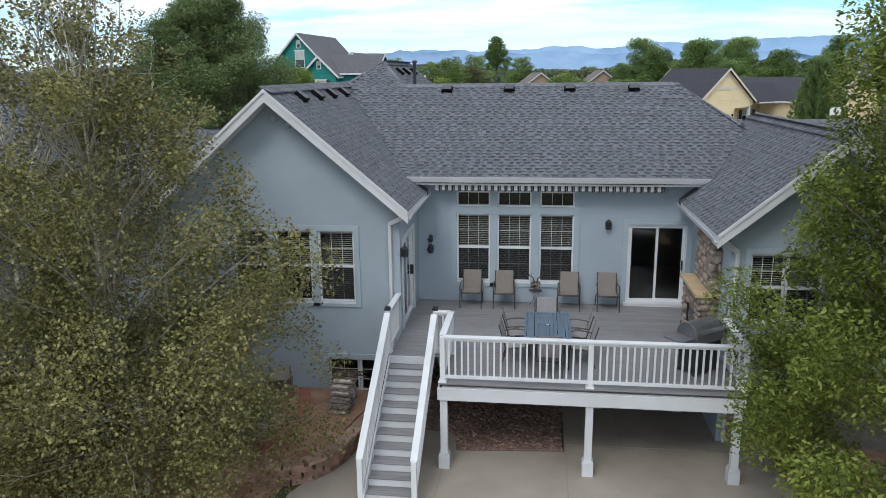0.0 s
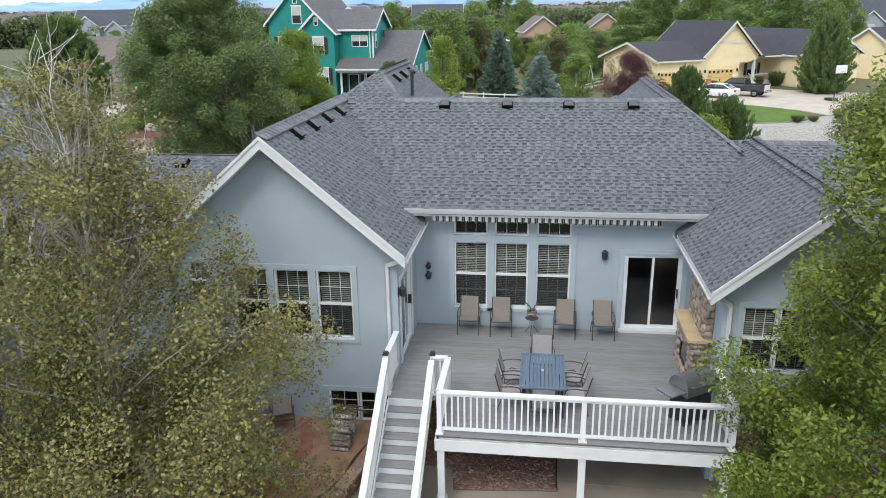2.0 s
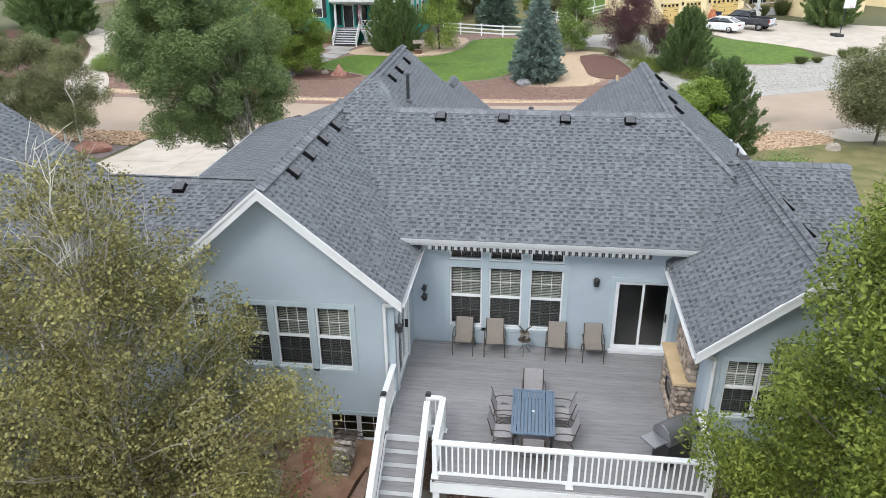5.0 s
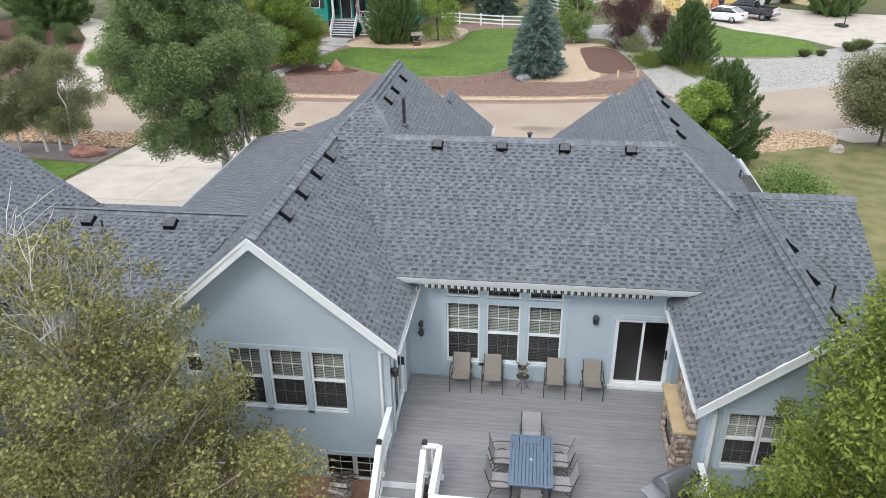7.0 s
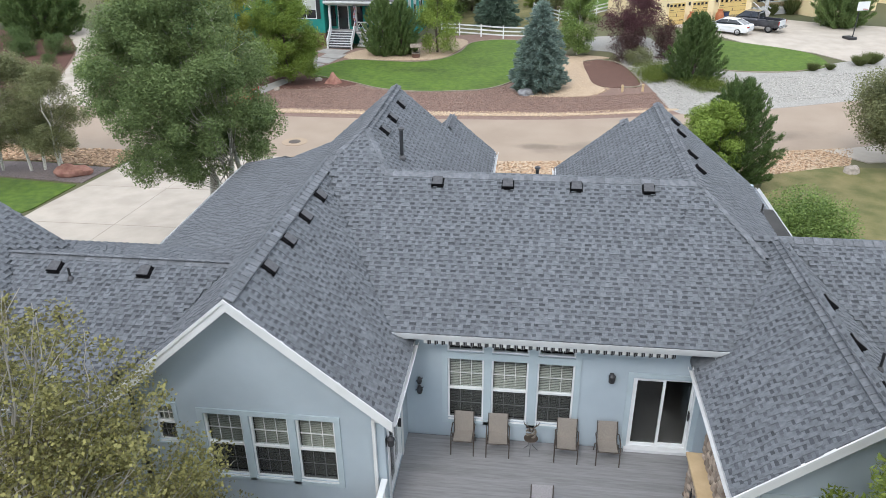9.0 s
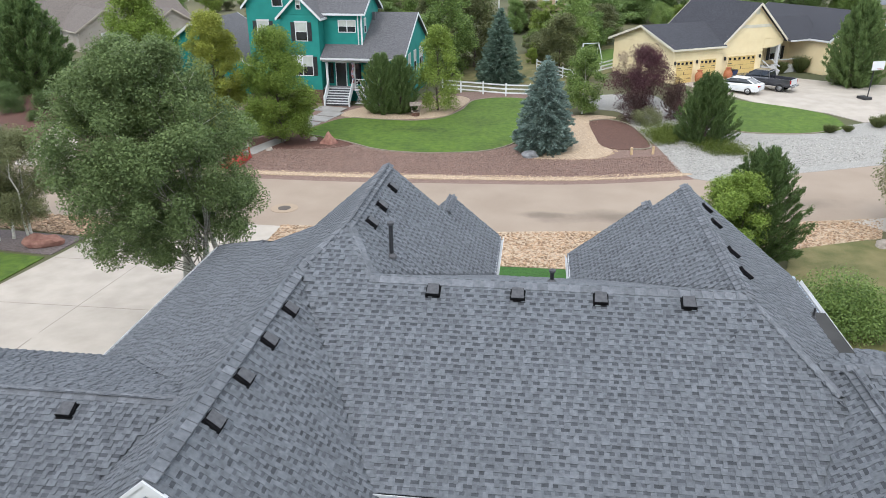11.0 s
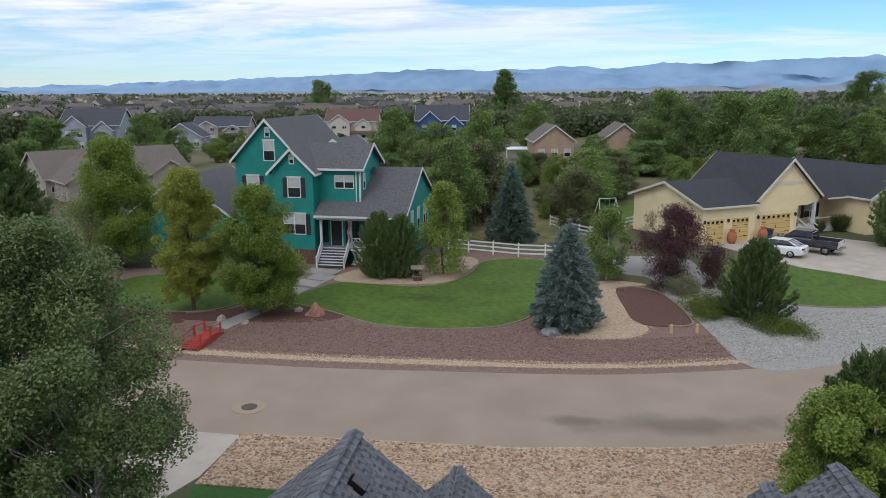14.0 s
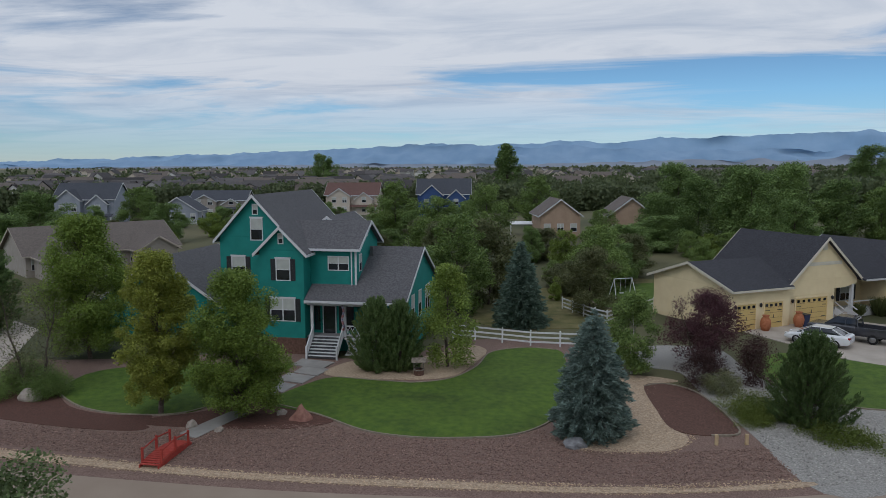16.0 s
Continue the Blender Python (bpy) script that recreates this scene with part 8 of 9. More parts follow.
# ---- the suburb and the mountains beyond ----
def far_house(name, label, x, y, rot, w, d, h, pitch, wmat, rmat, storeys=2, wing=True, axis='u', z=0.05, trim=None):
    hs = thing(name, label, "house", pose(x, y, z, 0, 0, rot))
    gable_box(hs, -w / 2, w / 2, 0, d, -0.3, h, pitch, axis, wmat, rmat, 0.5, trim=trim)
    fronts = [(-w / 2, w / 2, 0)]
    if wing:
        gable_box(hs, -w * 0.42, -w * 0.02, -1.8, d * 0.6, -0.3, h - 0.3, pitch * 1.1, 'v', wmat, rmat, 0.4)
        gable_box(hs, w * 0.08, w * 0.40, -0.9, d * 0.6, -0.3, h - 1.2, pitch * 1.15, 'v', wmat, rmat, 0.4)
        part("porch_roof", MB().prism([(-w * 0.02, -2.2, 2.55), (w * 0.5, -2.2, 2.55), (w * 0.5, -0.8, 3.1), (-w * 0.02, -0.8, 3.1)], (0, 0, -0.15)), rmat, hs)
        part("porch_post", MB().box(w * 0.47, w * 0.49, -2.1, -1.9, -0.2, 2.5), WHITE, hs)
        fronts = [(-w * 0.42, -w * 0.02, -1.8), (w * 0.08, w * 0.40, -0.9)]
    for a, b, v in fronts:
        n = max(1, int((b - a) / 2.6))
        for s in range(storeys):
            for k in range(n):
                u = a + (b - a) * (k + 0.5) / n - 0.6
                plain_window(hs, pose(u, v - 0.02, 1.0 + s * 2.8), 1.2, 1.5, False, 2 if k % 2 else 1)
    plain_window(hs, pose(w / 2 + 0.02, d * 0.4, 1.0 + 2.8 * (storeys - 1), 0, 0, 90), 1.1, 1.5)
    return hs


FM = {
    "grey": mat("grey_siding", (0.27, 0.29, 0.335), (0.32, 0.34, 0.385), 1, 0.8), "blue": mat("blue_siding", (0.035, 0.075, 0.20), (0.045, 0.09, 0.235), 1, 0.8),
    "cream": mat("cream_siding", (0.52, 0.45, 0.37), (0.58, 0.5, 0.42), 1, 0.8), "tan": mat("tan_siding", (0.36, 0.25, 0.175), (0.42, 0.30, 0.21), 1, 0.8),
    "taupe": mat("taupe_siding", (0.32, 0.28, 0.24), (0.37, 0.33, 0.29), 1, 0.8), "far_tan": mat("far_tan_siding", (0.30, 0.26, 0.215), (0.37, 0.32, 0.27), 1, 0.85, rand="island", spread=0.4), "far_pale": mat("far_pale_siding", (0.42, 0.41, 0.39), (0.5, 0.49, 0.46), 1, 0.85, rand="island", spread=0.4), "far_shingle": mat("far_shingle", (0.065, 0.06, 0.06), (0.11, 0.10, 0.098), 5, 0.95, rand="island", spread=0.5), "white": mat("white_siding", (0.6, 0.6, 0.58), None, 1, 0.8),
    "brownroof": mat("brown_shingle", (0.11, 0.09, 0.078), (0.175, 0.148, 0.128), 5, 0.95, stain=0.1), "redroof": mat("red_brown_shingle", (0.11, 0.06, 0.05), (0.16, 0.09, 0.075), 5, 0.95),
    "slate": mat("slate_shingle", (0.045, 0.05, 0.062), (0.08, 0.085, 0.10), 5, 0.95),
}
far_house("grey_blue_house", "two-storey grey-blue house with steep slate gables", -117, 199, 10, 15, 10, 7.0, 0.75, FM["grey"], FM["slate"])
far_house("grey_house", "single-storey grey house with a low gable", -97.5, 209.5, 10, 10.5, 9, 3.4, 0.65, FM["grey"], FM["slate"], 1, False, 'v')
far_house("taupe_house", "taupe house with a dark hipped roof", -96, 231, 10, 16, 10, 5.2, 0.5, FM["taupe"], FM["slate"], 2)
brh = far_house("brown_roof_house", "low taupe house under a broad brown shingle roof", -64.4, 125, 50, 21, 13, 3.2, 0.5, FM["taupe"], FM["brownroof"], 1, False, trim=FM["far_tan"])
gable_box(brh, -9.5, -1.5, -7.0, 6.0, -0.3, 3.2, 0.62, 'v', FM["taupe"], FM["brownroof"], 0.5, trim=FM["far_tan"])
gable_box(brh, 3.5, 9.0, -3.5, 5.0, -0.3, 3.2, 0.62, 'v', FM["taupe"], FM["brownroof"], 0.5, trim=FM["far_tan"])
plain_window(brh, pose(-6.2, -7.02, 1.0), 1.4, 1.4, False, 2)
far_house("cream_house", "cream two-storey house with a red-brown roof", -60, 246, 5, 16, 11, 6.2, 0.62, FM["cream"], FM["redroof"])
far_house("blue_house", "deep blue two-storey house with dark roof", -30.5, 237, 5, 15, 10, 7.0, 0.8, FM["blue"], FM["slate"])
far_house("tan_house", "tan house with a brown gable roof", 1.5, 175.5, 10, 8, 11, 4.4, 0.75, FM["tan"], FM["brownroof"], 1, False, 'v', 0.8)
far_house("tan_house", "tan house with twin brown gables", 15.2, 174.5, 5, 9, 10, 4.4, 0.75, FM["tan"], FM["brownroof"], 1, False, 'v', 0.8)
far_house("white_house", "small white two-storey house among trees", 9, 385, 0, 12, 9, 5.5, 0.9, FM["white"], FM["brownroof"])
far_house("taupe_house", "taupe house with a wide brown roof", -136, 357, 10, 21, 12, 5, 0.7, FM["taupe"], FM["brownroof"])
far_house("grey_blue_house", "grey-blue gable house among tall trees", 78, 190, -10, 12, 10, 6.5, 0.8, FM["grey"], FM["slate"])
far_house("taupe_house", "taupe two-storey house with a dark roof", -190, 283, 15, 15, 10, 5.4, 0.5, FM["taupe"], FM["slate"])
far_house("dark_roof_house", "grey house under a broad dark roof", -166, 300, 8, 16, 11, 5.2, 0.55, FM["grey"], FM["slate"], 2)
far_house("white_house", "small white gabled house among roofs", -172, 364, 20, 9, 9, 4.6, 0.8, FM["white"], FM["slate"], 1, True)
far_house("taupe_house", "taupe gabled house behind the dark roofs", -120, 300, 12, 14, 10, 5.4, 0.6, FM["taupe"], FM["brownroof"])
far_house("grey_house", "grey gabled house with a dark roof", -205, 330, 0, 15, 10, 5.5, 0.6, FM["grey"], FM["slate"])
shed = thing("white_canopy", "low white canopy among the trees", "canopy", pose(-6.1, 186.0, 0.05, 0, 0, 5))
part("cover", MB().prism([(-3, -2, 2.4), (3, -2, 2.4), (3, 2, 2.7), (-3, 2, 2.7)], (0, 0, 0.1)), VINYL, shed)
for sx in (-2.8, 2.8):
    for sy in (-1.8, 1.8):
        part("post", MB().box(sx - 0.06, sx + 0.06, sy - 0.06, sy + 0.06, 0, 2.5), VINYL, shed)

# far streets of roofs, too small to pick apart
fr = random.Random(77)
for key, wm, rm, lab in (("far_roofs_a", FM["far_tan"], FM["far_shingle"], "far-off brown-roofed houses across the plain"), ("far_roofs_b", FM["far_pale"], FM["far_shingle"], "far-off slate-roofed houses across the plain"), ("far_roofs_c", FM["cream"], FM["brownroof"], "far-off cream houses across the plain")):
    wb, rb = MB(), MB()
    for k in range(150):
        t_ = fr.random()
        dist = 270 + 1500 * t_ ** 1.8
        ang = radians(fr.uniform(-36, 28) if dist > 420 else fr.uniform(-36, -8))
        x, y = dist * math.sin(ang) - 20, dist * math.cos(ang) + 20
        m = pose(x, y, 0, 0, 0, fr.choice((0, 90)) + fr.uniform(-12, 25))
        w, d, h = fr.uniform(11, 17), fr.uniform(9, 12), fr.choice((3.2, 5.6, 5.8, 6.0))
        wb.obox(m @ pose(0, 0, h / 2), w, d, h)
        p = h + d * fr.uniform(0.28, 0.42)
        rb.add([m @ Vector(q) for q in ((-w / 2 - 0.4, -d / 2 - 0.4, h), (w / 2 + 0.4, -d / 2 - 0.4, h), (w / 2 + 0.4, d / 2 + 0.4, h), (-w / 2 - 0.4, d / 2 + 0.4, h), (-w / 2 - 0.3, 0, p), (w / 2 + 0.3, 0, p))], [(0, 1, 5, 4), (2, 3, 4, 5), (3, 2, 1, 0)])
        for sx in (-1, 1):
            wb.add([m @ Vector(q) for q in ((sx * w / 2, -d / 2, h), (sx * w / 2, d / 2, h), (sx * w / 2, 0, p - 0.3))], [(0, 1, 2)])
        if fr.random() < 0.7:
            m2 = m @ pose(fr.uniform(-3, 3), -d / 2 - 0.5, 0, 0, 0, 90)
            wb.obox(m2 @ pose(0, 0, h / 2 - 0.2), 4, 5, h - 0.4)
            rb.add([m2 @ Vector(q) for q in ((-3, -2.9, h - 0.4), (6, -2.9, h - 0.4), (6, 2.9, h - 0.4), (-3, 2.9, h - 0.4), (-3, 0, h + 1.8), (6, 0, h + 1.8))], [(0, 1, 5, 4), (2, 3, 4, 5), (3, 2, 1, 0)])
            wb.add([m2 @ Vector(q) for q in ((-2.5, -2.5, h - 0.4), (-2.5, 2.5, h - 0.4), (-2.5, 0, h + 1.5))], [(0, 1, 2)])
    ob = thing(key, lab, "houses", kind="stuff")
    part("walls", wb, wm, ob)
    part("roofs", rb, rm, ob)

# far trees, each a ragged clump of foliage
r = np.random.default_rng(9)
cs, ss = [], []
for k in range(4200):
    t_ = fr.random()
    dist = 240 + 3600 * t_ ** 2.2
    ang = radians(fr.uniform(-38, 34))
    x, y = dist * math.sin(ang) - 20, dist * math.cos(ang) + 20
    if noise.noise(Vector((x * 0.004, y * 0.004, 3))) < -0.12 and dist > 500:
        continue
    hgt = fr.uniform(4, 10) * (1.25 if x > 40 else 1.0)
    n = 260 if dist < 450 else 110 if dist < 800 else 34 if dist < 1500 else 12
    size = hgt * (0.065 if dist < 450 else 0.10 if dist < 800 else 0.19 if dist < 1500 else 0.32)
    p = unit(r, n) * (r.random((n, 1)) ** 0.4) * np.array([hgt * 0.42, hgt * 0.42, hgt * 0.5]) + np.array([x, y, hgt * 0.52])
    cs.append(p)
    ss.append(np.full((n, 1), size))
P, S = np.concatenate(cs), np.concatenate(ss)
n = len(P)
nrm = unit(r, n)
u_ = np.cross(nrm, unit(r, n))
u_ /= np.linalg.norm(u_, axis=1, keepdims=True)
w_ = np.cross(nrm, u_)
ob = new("far_woods", quad_mesh("far_woods", quads(P, u_ * S, w_ * S * 0.8), leaf_mat("far_leaf", (0.065, 0.09, 0.042), (0.18, 0.21, 0.10))))
tagged(ob, "far-off trees scattered over the plain", "trees", kind="stuff")

# fields in pale bands
FIELD2 = mat("pale_stubble_field", (0.24, 0.19, 0.11), (0.34, 0.28, 0.17), 0.01, 0.97, stain=0.2)
FIELD3 = mat("green_field", (0.07, 0.10, 0.035), (0.12, 0.15, 0.06), 0.01, 0.97, stain=0.2)
for k in range(26):
    dist = fr.uniform(900, 4200)
    ang = radians(fr.uniform(-38, 34))
    x, y, w, d = dist * math.sin(ang), dist * math.cos(ang), fr.uniform(200, 700), fr.uniform(60, 260)
    tagged(part("field", MB().box(x - w / 2, x + w / 2, y - d / 2, y + d / 2, -0.2, 0.3 + 0.004 * k), FIELD2 if k % 3 else FIELD3), "flat far-off farm field", "field", kind="structure")

# mountain ranges
def range_mesh(name, y, base, rows, seed, material, label):
    """A ridge line across the view: rows of (x, height)."""
    mb = MB()
    xs_ = np.linspace(-4700, 4700, 420)
    v = []
    for x in xs_:
        h = np.interp(x, [p[0] for p in rows], [p[1] for p in rows])
        rough = 0
        for o, a in ((0.004, 22), (0.011, 12), (0.03, 6)):
            rough += a * noise.noise(Vector((x * o, seed, 0)))
        h = max(2, h + rough * min(1, h / 60))
        for j in range(7):
            f = j / 6
            yy = y - 240 * (1 - f) + 60 * noise.noise(Vector((x * 0.006, j * 0.7, seed)))
            v.append((x, yy, base + h * f ** 1.15 + (16 * noise.noise(Vector((x * 0.012, j * 0.9, seed + 4))) if 0 < j < 6 else 0)))
    n_ = len(xs_)
    mb.add(v, [(i * 7 + j, (i + 1) * 7 + j, (i + 1) * 7 + j + 1, i * 7 + j + 1) for i in range(n_ - 1) for j in range(6)])
    return tagged(part(name, mb, material, smooth=True), label, "mountains", kind="structure")


# distance haze is painted into the base colours of all three ranges
FAR_B = mat("far_haze_blue", (0.215, 0.345, 0.51), (0.275, 0.41, 0.57), 0.006, 1.0, stain=0.1)
NEAR_B = mat("near_haze_blue", (0.20, 0.32, 0.475), (0.25, 0.37, 0.52), 0.012, 1.0, stain=0.12)
range_mesh("mountain_range", 4200, -20, [(-4700, 45), (-3340, 62), (-2600, 78), (-1690, 108), (-1100, 126), (-628, 148), (-200, 146), (300, 156), (755, 172), (1348, 194), (1826, 204), (2600, 212), (4700, 200)], 1.0, FAR_B, "far mountain range on the horizon, painted haze blue")
range_mesh("foothills", 3850, -20, [(-4700, 28), (-3300, 38), (-2400, 54), (-1700, 90), (-1200, 110), (-700, 140), (-300, 126), (100, 122), (500, 106), (1200, 96), (2200, 100), (4700, 95)], 5.0, NEAR_B, "foothills in front of the mountains, painted haze blue")
HAZE_SLOPE = mat("haze_grey_slope", (0.20, 0.24, 0.30), (0.27, 0.295, 0.34), 0.008, 1.0, stain=0.12)
range_mesh("lower_slopes", 3550, -20, [(-4700, 18), (-2000, 28), (-900, 38), (-200, 36), (400, 44), (1000, 54), (1800, 60), (2600, 56), (4700, 50)], 9.0, HAZE_SLOPE, "lower slopes under the mountains, painted haze grey")

# ---- small things behind the house ----
blk = MB().box(-0.207, 0.207, -0.12, 0.12, 0, 0.125)
blk.v = [(x * (0.94 if y < 0 else 1.0), y, z) for x, y, z in blk.v]
bdat = blk.mesh("block", RETAIN)
rw = thing("retaining_wall", "low curved retaining wall of red-tan concrete blocks", "wall")
curve = smooth_loop([(-2.5, 18.95), (-2.62, 18.4), (-2.8, 17.5), (-3.05, 16.7), (-3.6, 16.15), (-4.8, 15.92), (-5.9, 15.75), (-7.4, 15.95), (-9.9, 16.3), (-9.9, 19.8), (-2.35, 19.8)], 10)[:80]
acc = [0.0]
for a, b in zip(curve, curve[1:]):
    acc.append(acc[-1] + (b - a).length)
for course in range(3):
    s = 0.1 + 0.2 * (course % 2)
    while s < acc[-1] - 0.2:
        i = max(k for k in range(len(acc)) if acc[k] <= s)
        p = curve[i].lerp(curve[i + 1], (s - acc[i]) / max(1e-6, acc[i + 1] - acc[i]))
        d = (curve[i + 1] - curve[i]).normalized()
        ob = new("block", bdat)
        ob.parent = rw
        nrm = Vector((d.y, -d.x))
        ob.matrix_basis = pose(p.x - nrm.x * 0.03 * course, p.y - nrm.y * 0.03 * course, 0.37 + 0.133 * course, 0, 0, math.degrees(math.atan2(d.y, d.x)))
        s += 0.415
CAPST = mat("tan_cap_block", (0.30, 0.19, 0.14), (0.40, 0.27, 0.205), 6, 0.95, 0.6, 30, "object", 0.15)
cdat = MB().box(-0.205, 0.205, -0.16, 0.14, 0, 0.075).mesh("cap_block", CAPST)
s = 0.2
while s < acc[-1] - 0.2:
    i = max(k for k in range(len(acc)) if acc[k] <= s)
    p = curve[i].lerp(curve[i + 1], (s - acc[i]) / max(1e-6, acc[i + 1] - acc[i]))
    d = (curve[i + 1] - curve[i]).normalized()
    ob = new("cap_block", cdat)
    ob.parent = rw
    ob.matrix_basis = pose(p.x - d.y * 0.07, p.y + d.x * 0.07, 0.772, 0, 0, math.degrees(math.atan2(d.y, d.x)))
    s += 0.42
drape("red_soil", [(-2.72, 18.9), (-2.9, 18.3), (-3.0, 17.5), (-3.22, 16.85), (-3.75, 16.35), (-4.85, 16.12), (-5.95, 15.95), (-7.4, 16.15), (-9.8, 16.5), (-9.8, 19.9), (-2.4, 19.9), (-2.4, 18.95)], REDDIRT, 0.38, "raised red soil held by the block wall", smooth=False, depth=0.4)
wp = thing("wood_pile", "small stack of split grey firewood against the house", "firewood")
LOG = mat("split_firewood", (0.16, 0.125, 0.095), (0.46, 0.41, 0.36), 9, 0.9, 0.6, 40, "object", 0.6)
prn = random.Random(3)
lg = [MB().tube([(0, 0, 0), (0.13, 0.008, 0.004), (0.30, -0.006, 0.0), (0.44, 0.003, 0.002)], [0.050 * a, 0.056 * a, 0.047 * a, 0.052 * a], n).mesh("log", LOG) for a, n in ((0.75, 5), (0.95, 4), (1.0, 6), (1.15, 5))]
for k in range(9):
    for lay in range(4 + min(3, k // 2)):
        ob = new("log", prn.choice(lg))
        ob.parent = wp
        ob.matrix_basis = pose(-3.55 + prn.uniform(-0.06, 0.06), 18.5 + k * 0.098 + (0.045 if lay % 2 else 0), 0.78 + lay * 0.086, prn.uniform(0, 90), prn.uniform(-2, 2), prn.uniform(-6, 6))
for k in range(16):
    a = Vector((-3.5 + prn.uniform(-0.15, 0.2), 19.15 + k * 0.02, 1.33 + 0.006 * k))
    b = Vector((-2.85 + prn.uniform(-0.25, 0.1), 19.25 + prn.uniform(-0.1, 0.2), 1.34 + prn.uniform(0.0, 0.12)))
    m = a.lerp(b, 0.5) + Vector((0, prn.uniform(-0.05, 0.05), prn.uniform(-0.01, 0.06)))
    part("stick", MB().tube([a, m, b], [0.016, 0.013, 0.007], 5), BARKD, wp)
lc = copy_thing(ch, pose(-4.9, 19.1, 0.74, -35, 0, 20))
tagged(lc, "tan sling patio chair tipped against the house wall")
bp = thing("board_pile", "loose pile of grey boards and branches on the soil", "boards")
for k in range(7):
    part("board", MB().obox(pose(-5.6 + prn.uniform(-0.3, 0.3), 19.0 + prn.uniform(-0.2, 0.2), 0.75 + 0.04 * k, 0, prn.uniform(-4, 4), prn.uniform(-25, 25)), 1.1, 0.14, 0.03), WOODG, bp)
drape("paver_edge", [(-4.4, 19.8), (-4.0, 18.6), (-4.1, 17.2), (-4.4, 16.6), (-4.65, 16.6), (-4.4, 17.3), (-4.3, 18.6), (-4.7, 19.8)], mat("red_paver", (0.28, 0.11, 0.07), (0.36, 0.16, 0.11), 6, 0.9), 0.41, "curved edging of red pavers in the soil", smooth=False)
drape("concrete_pad", [(-5.6, 18.6), (-4.8, 18.5), (-4.6, 17.3), (-5.3, 17.0)], CONCRETE, 0.40, "pale flagstones set in the soil", smooth=False)

# saw-cut joints
JOINT = mat("dark_joint", (0.27, 0.24, 0.20), None, 5, 0.95)


def joint(a, b, z, w=0.025):
    n = max(1, int((Vector(b) - Vector(a)).length / 1.5))
    mb = MB()
    for i in range(n):
        p, q = Vector(a).lerp(Vector(b), i / n), Vector(a).lerp(Vector(b), (i + 1) / n)
        mb.beam((p.x, p.y, ground_z(p.x, p.y) + z), (q.x, q.y, ground_z(q.x, q.y) + z), w, 0.008)
    return tagged(part("joint", mb, JOINT), "dark saw-cut joint in the concrete", "joint", kind="structure")


for a, b in (((-0.75, 8), (-0.7, 18.3)), ((1.87, 8), (1.87, 22.4)), ((3.1, 18.3), (3.1, 22.4)), ((-3.5, 14.2), (6.2, 14.2)), ((1.9, 18.3), (6.2, 18.3))):
    joint(a, b, 0.034)
for a, b in (((-19.5, 33), (-19.5, 50.4)), ((-24.5, 38.5), (-13, 38.5)), ((-24.4, 44.2), (-15.2, 44.2))):
    joint(a, b, 0.052, 0.03)

# edging round the lawns across the street
EDGE = mat("tan_kerb", (0.21, 0.175, 0.13), (0.29, 0.245, 0.19), 5, 0.9)


def edging(pts, z=0.05, w=0.10, label="pale curved concrete lawn edging"):
    loop = [Vector(p) for p in pts]
    out = []
    for i in range(len(loop) - 1):
        p0, p1, p2, p3 = loop[max(0, i - 1)], loop[i], loop[i + 1], loop[min(len(loop) - 1, i + 2)]
        for s in range(6):
            t = s / 6
            out.append(0.5 * (2 * p1 + (p2 - p0) * t + (2 * p0 - 5 * p1 + 4 * p2 - p3) * t * t + (3 * p1 - p0 - 3 * p2 + p3) * t ** 3))
    out.append(loop[-1])
    mb = MB()
    for a, b in zip(out, out[1:]):
        mb.beam((a.x, a.y, ground_z(a.x, a.y) + z), (b.x, b.y, ground_z(b.x, b.y) + z), w, 0.12)
    return tagged(part("lawn_edging", mb, EDGE), label, "edging", kind="structure")


edging([(-19.2, 71.2), (-15.5, 69.5), (-12.1, 67.3), (-9.3, 66.6), (-6.7, 66.7), (-3.5, 67.5), (-1.6, 69.3), (-0.6, 71.5)])
edging([(-0.5, 86.3), (-3.1, 86.7), (-5.8, 84.9), (-6.6, 80.9), (-8.1, 77.8), (-10.3, 76.5), (-12.3, 76.5), (-16.3, 77.0)])
edging([(-35, 75.3), (-34.7, 72.1), (-31.6, 69.3), (-28.2, 68.1), (-24.5, 68.4), (-22.8, 70)])
edging([(5.2, 77.0), (6.7, 77.3), (8.5, 75.1), (9.5, 69.1), (7.8, 68.4)], 0.06, 0.12, "pale stone edging of the mulch bed")
edging([(13, 80), (14, 76.2), (17.1, 73.2), (22.5, 73.2), (25.9, 75.3)], 0.06, 0.1, "dark plastic lawn edging")

edging([(3.5, 109), (4.5, 104), (8.5, 102.5), (13, 105)], 0.1, 0.2, "weathered timber lawn edging")

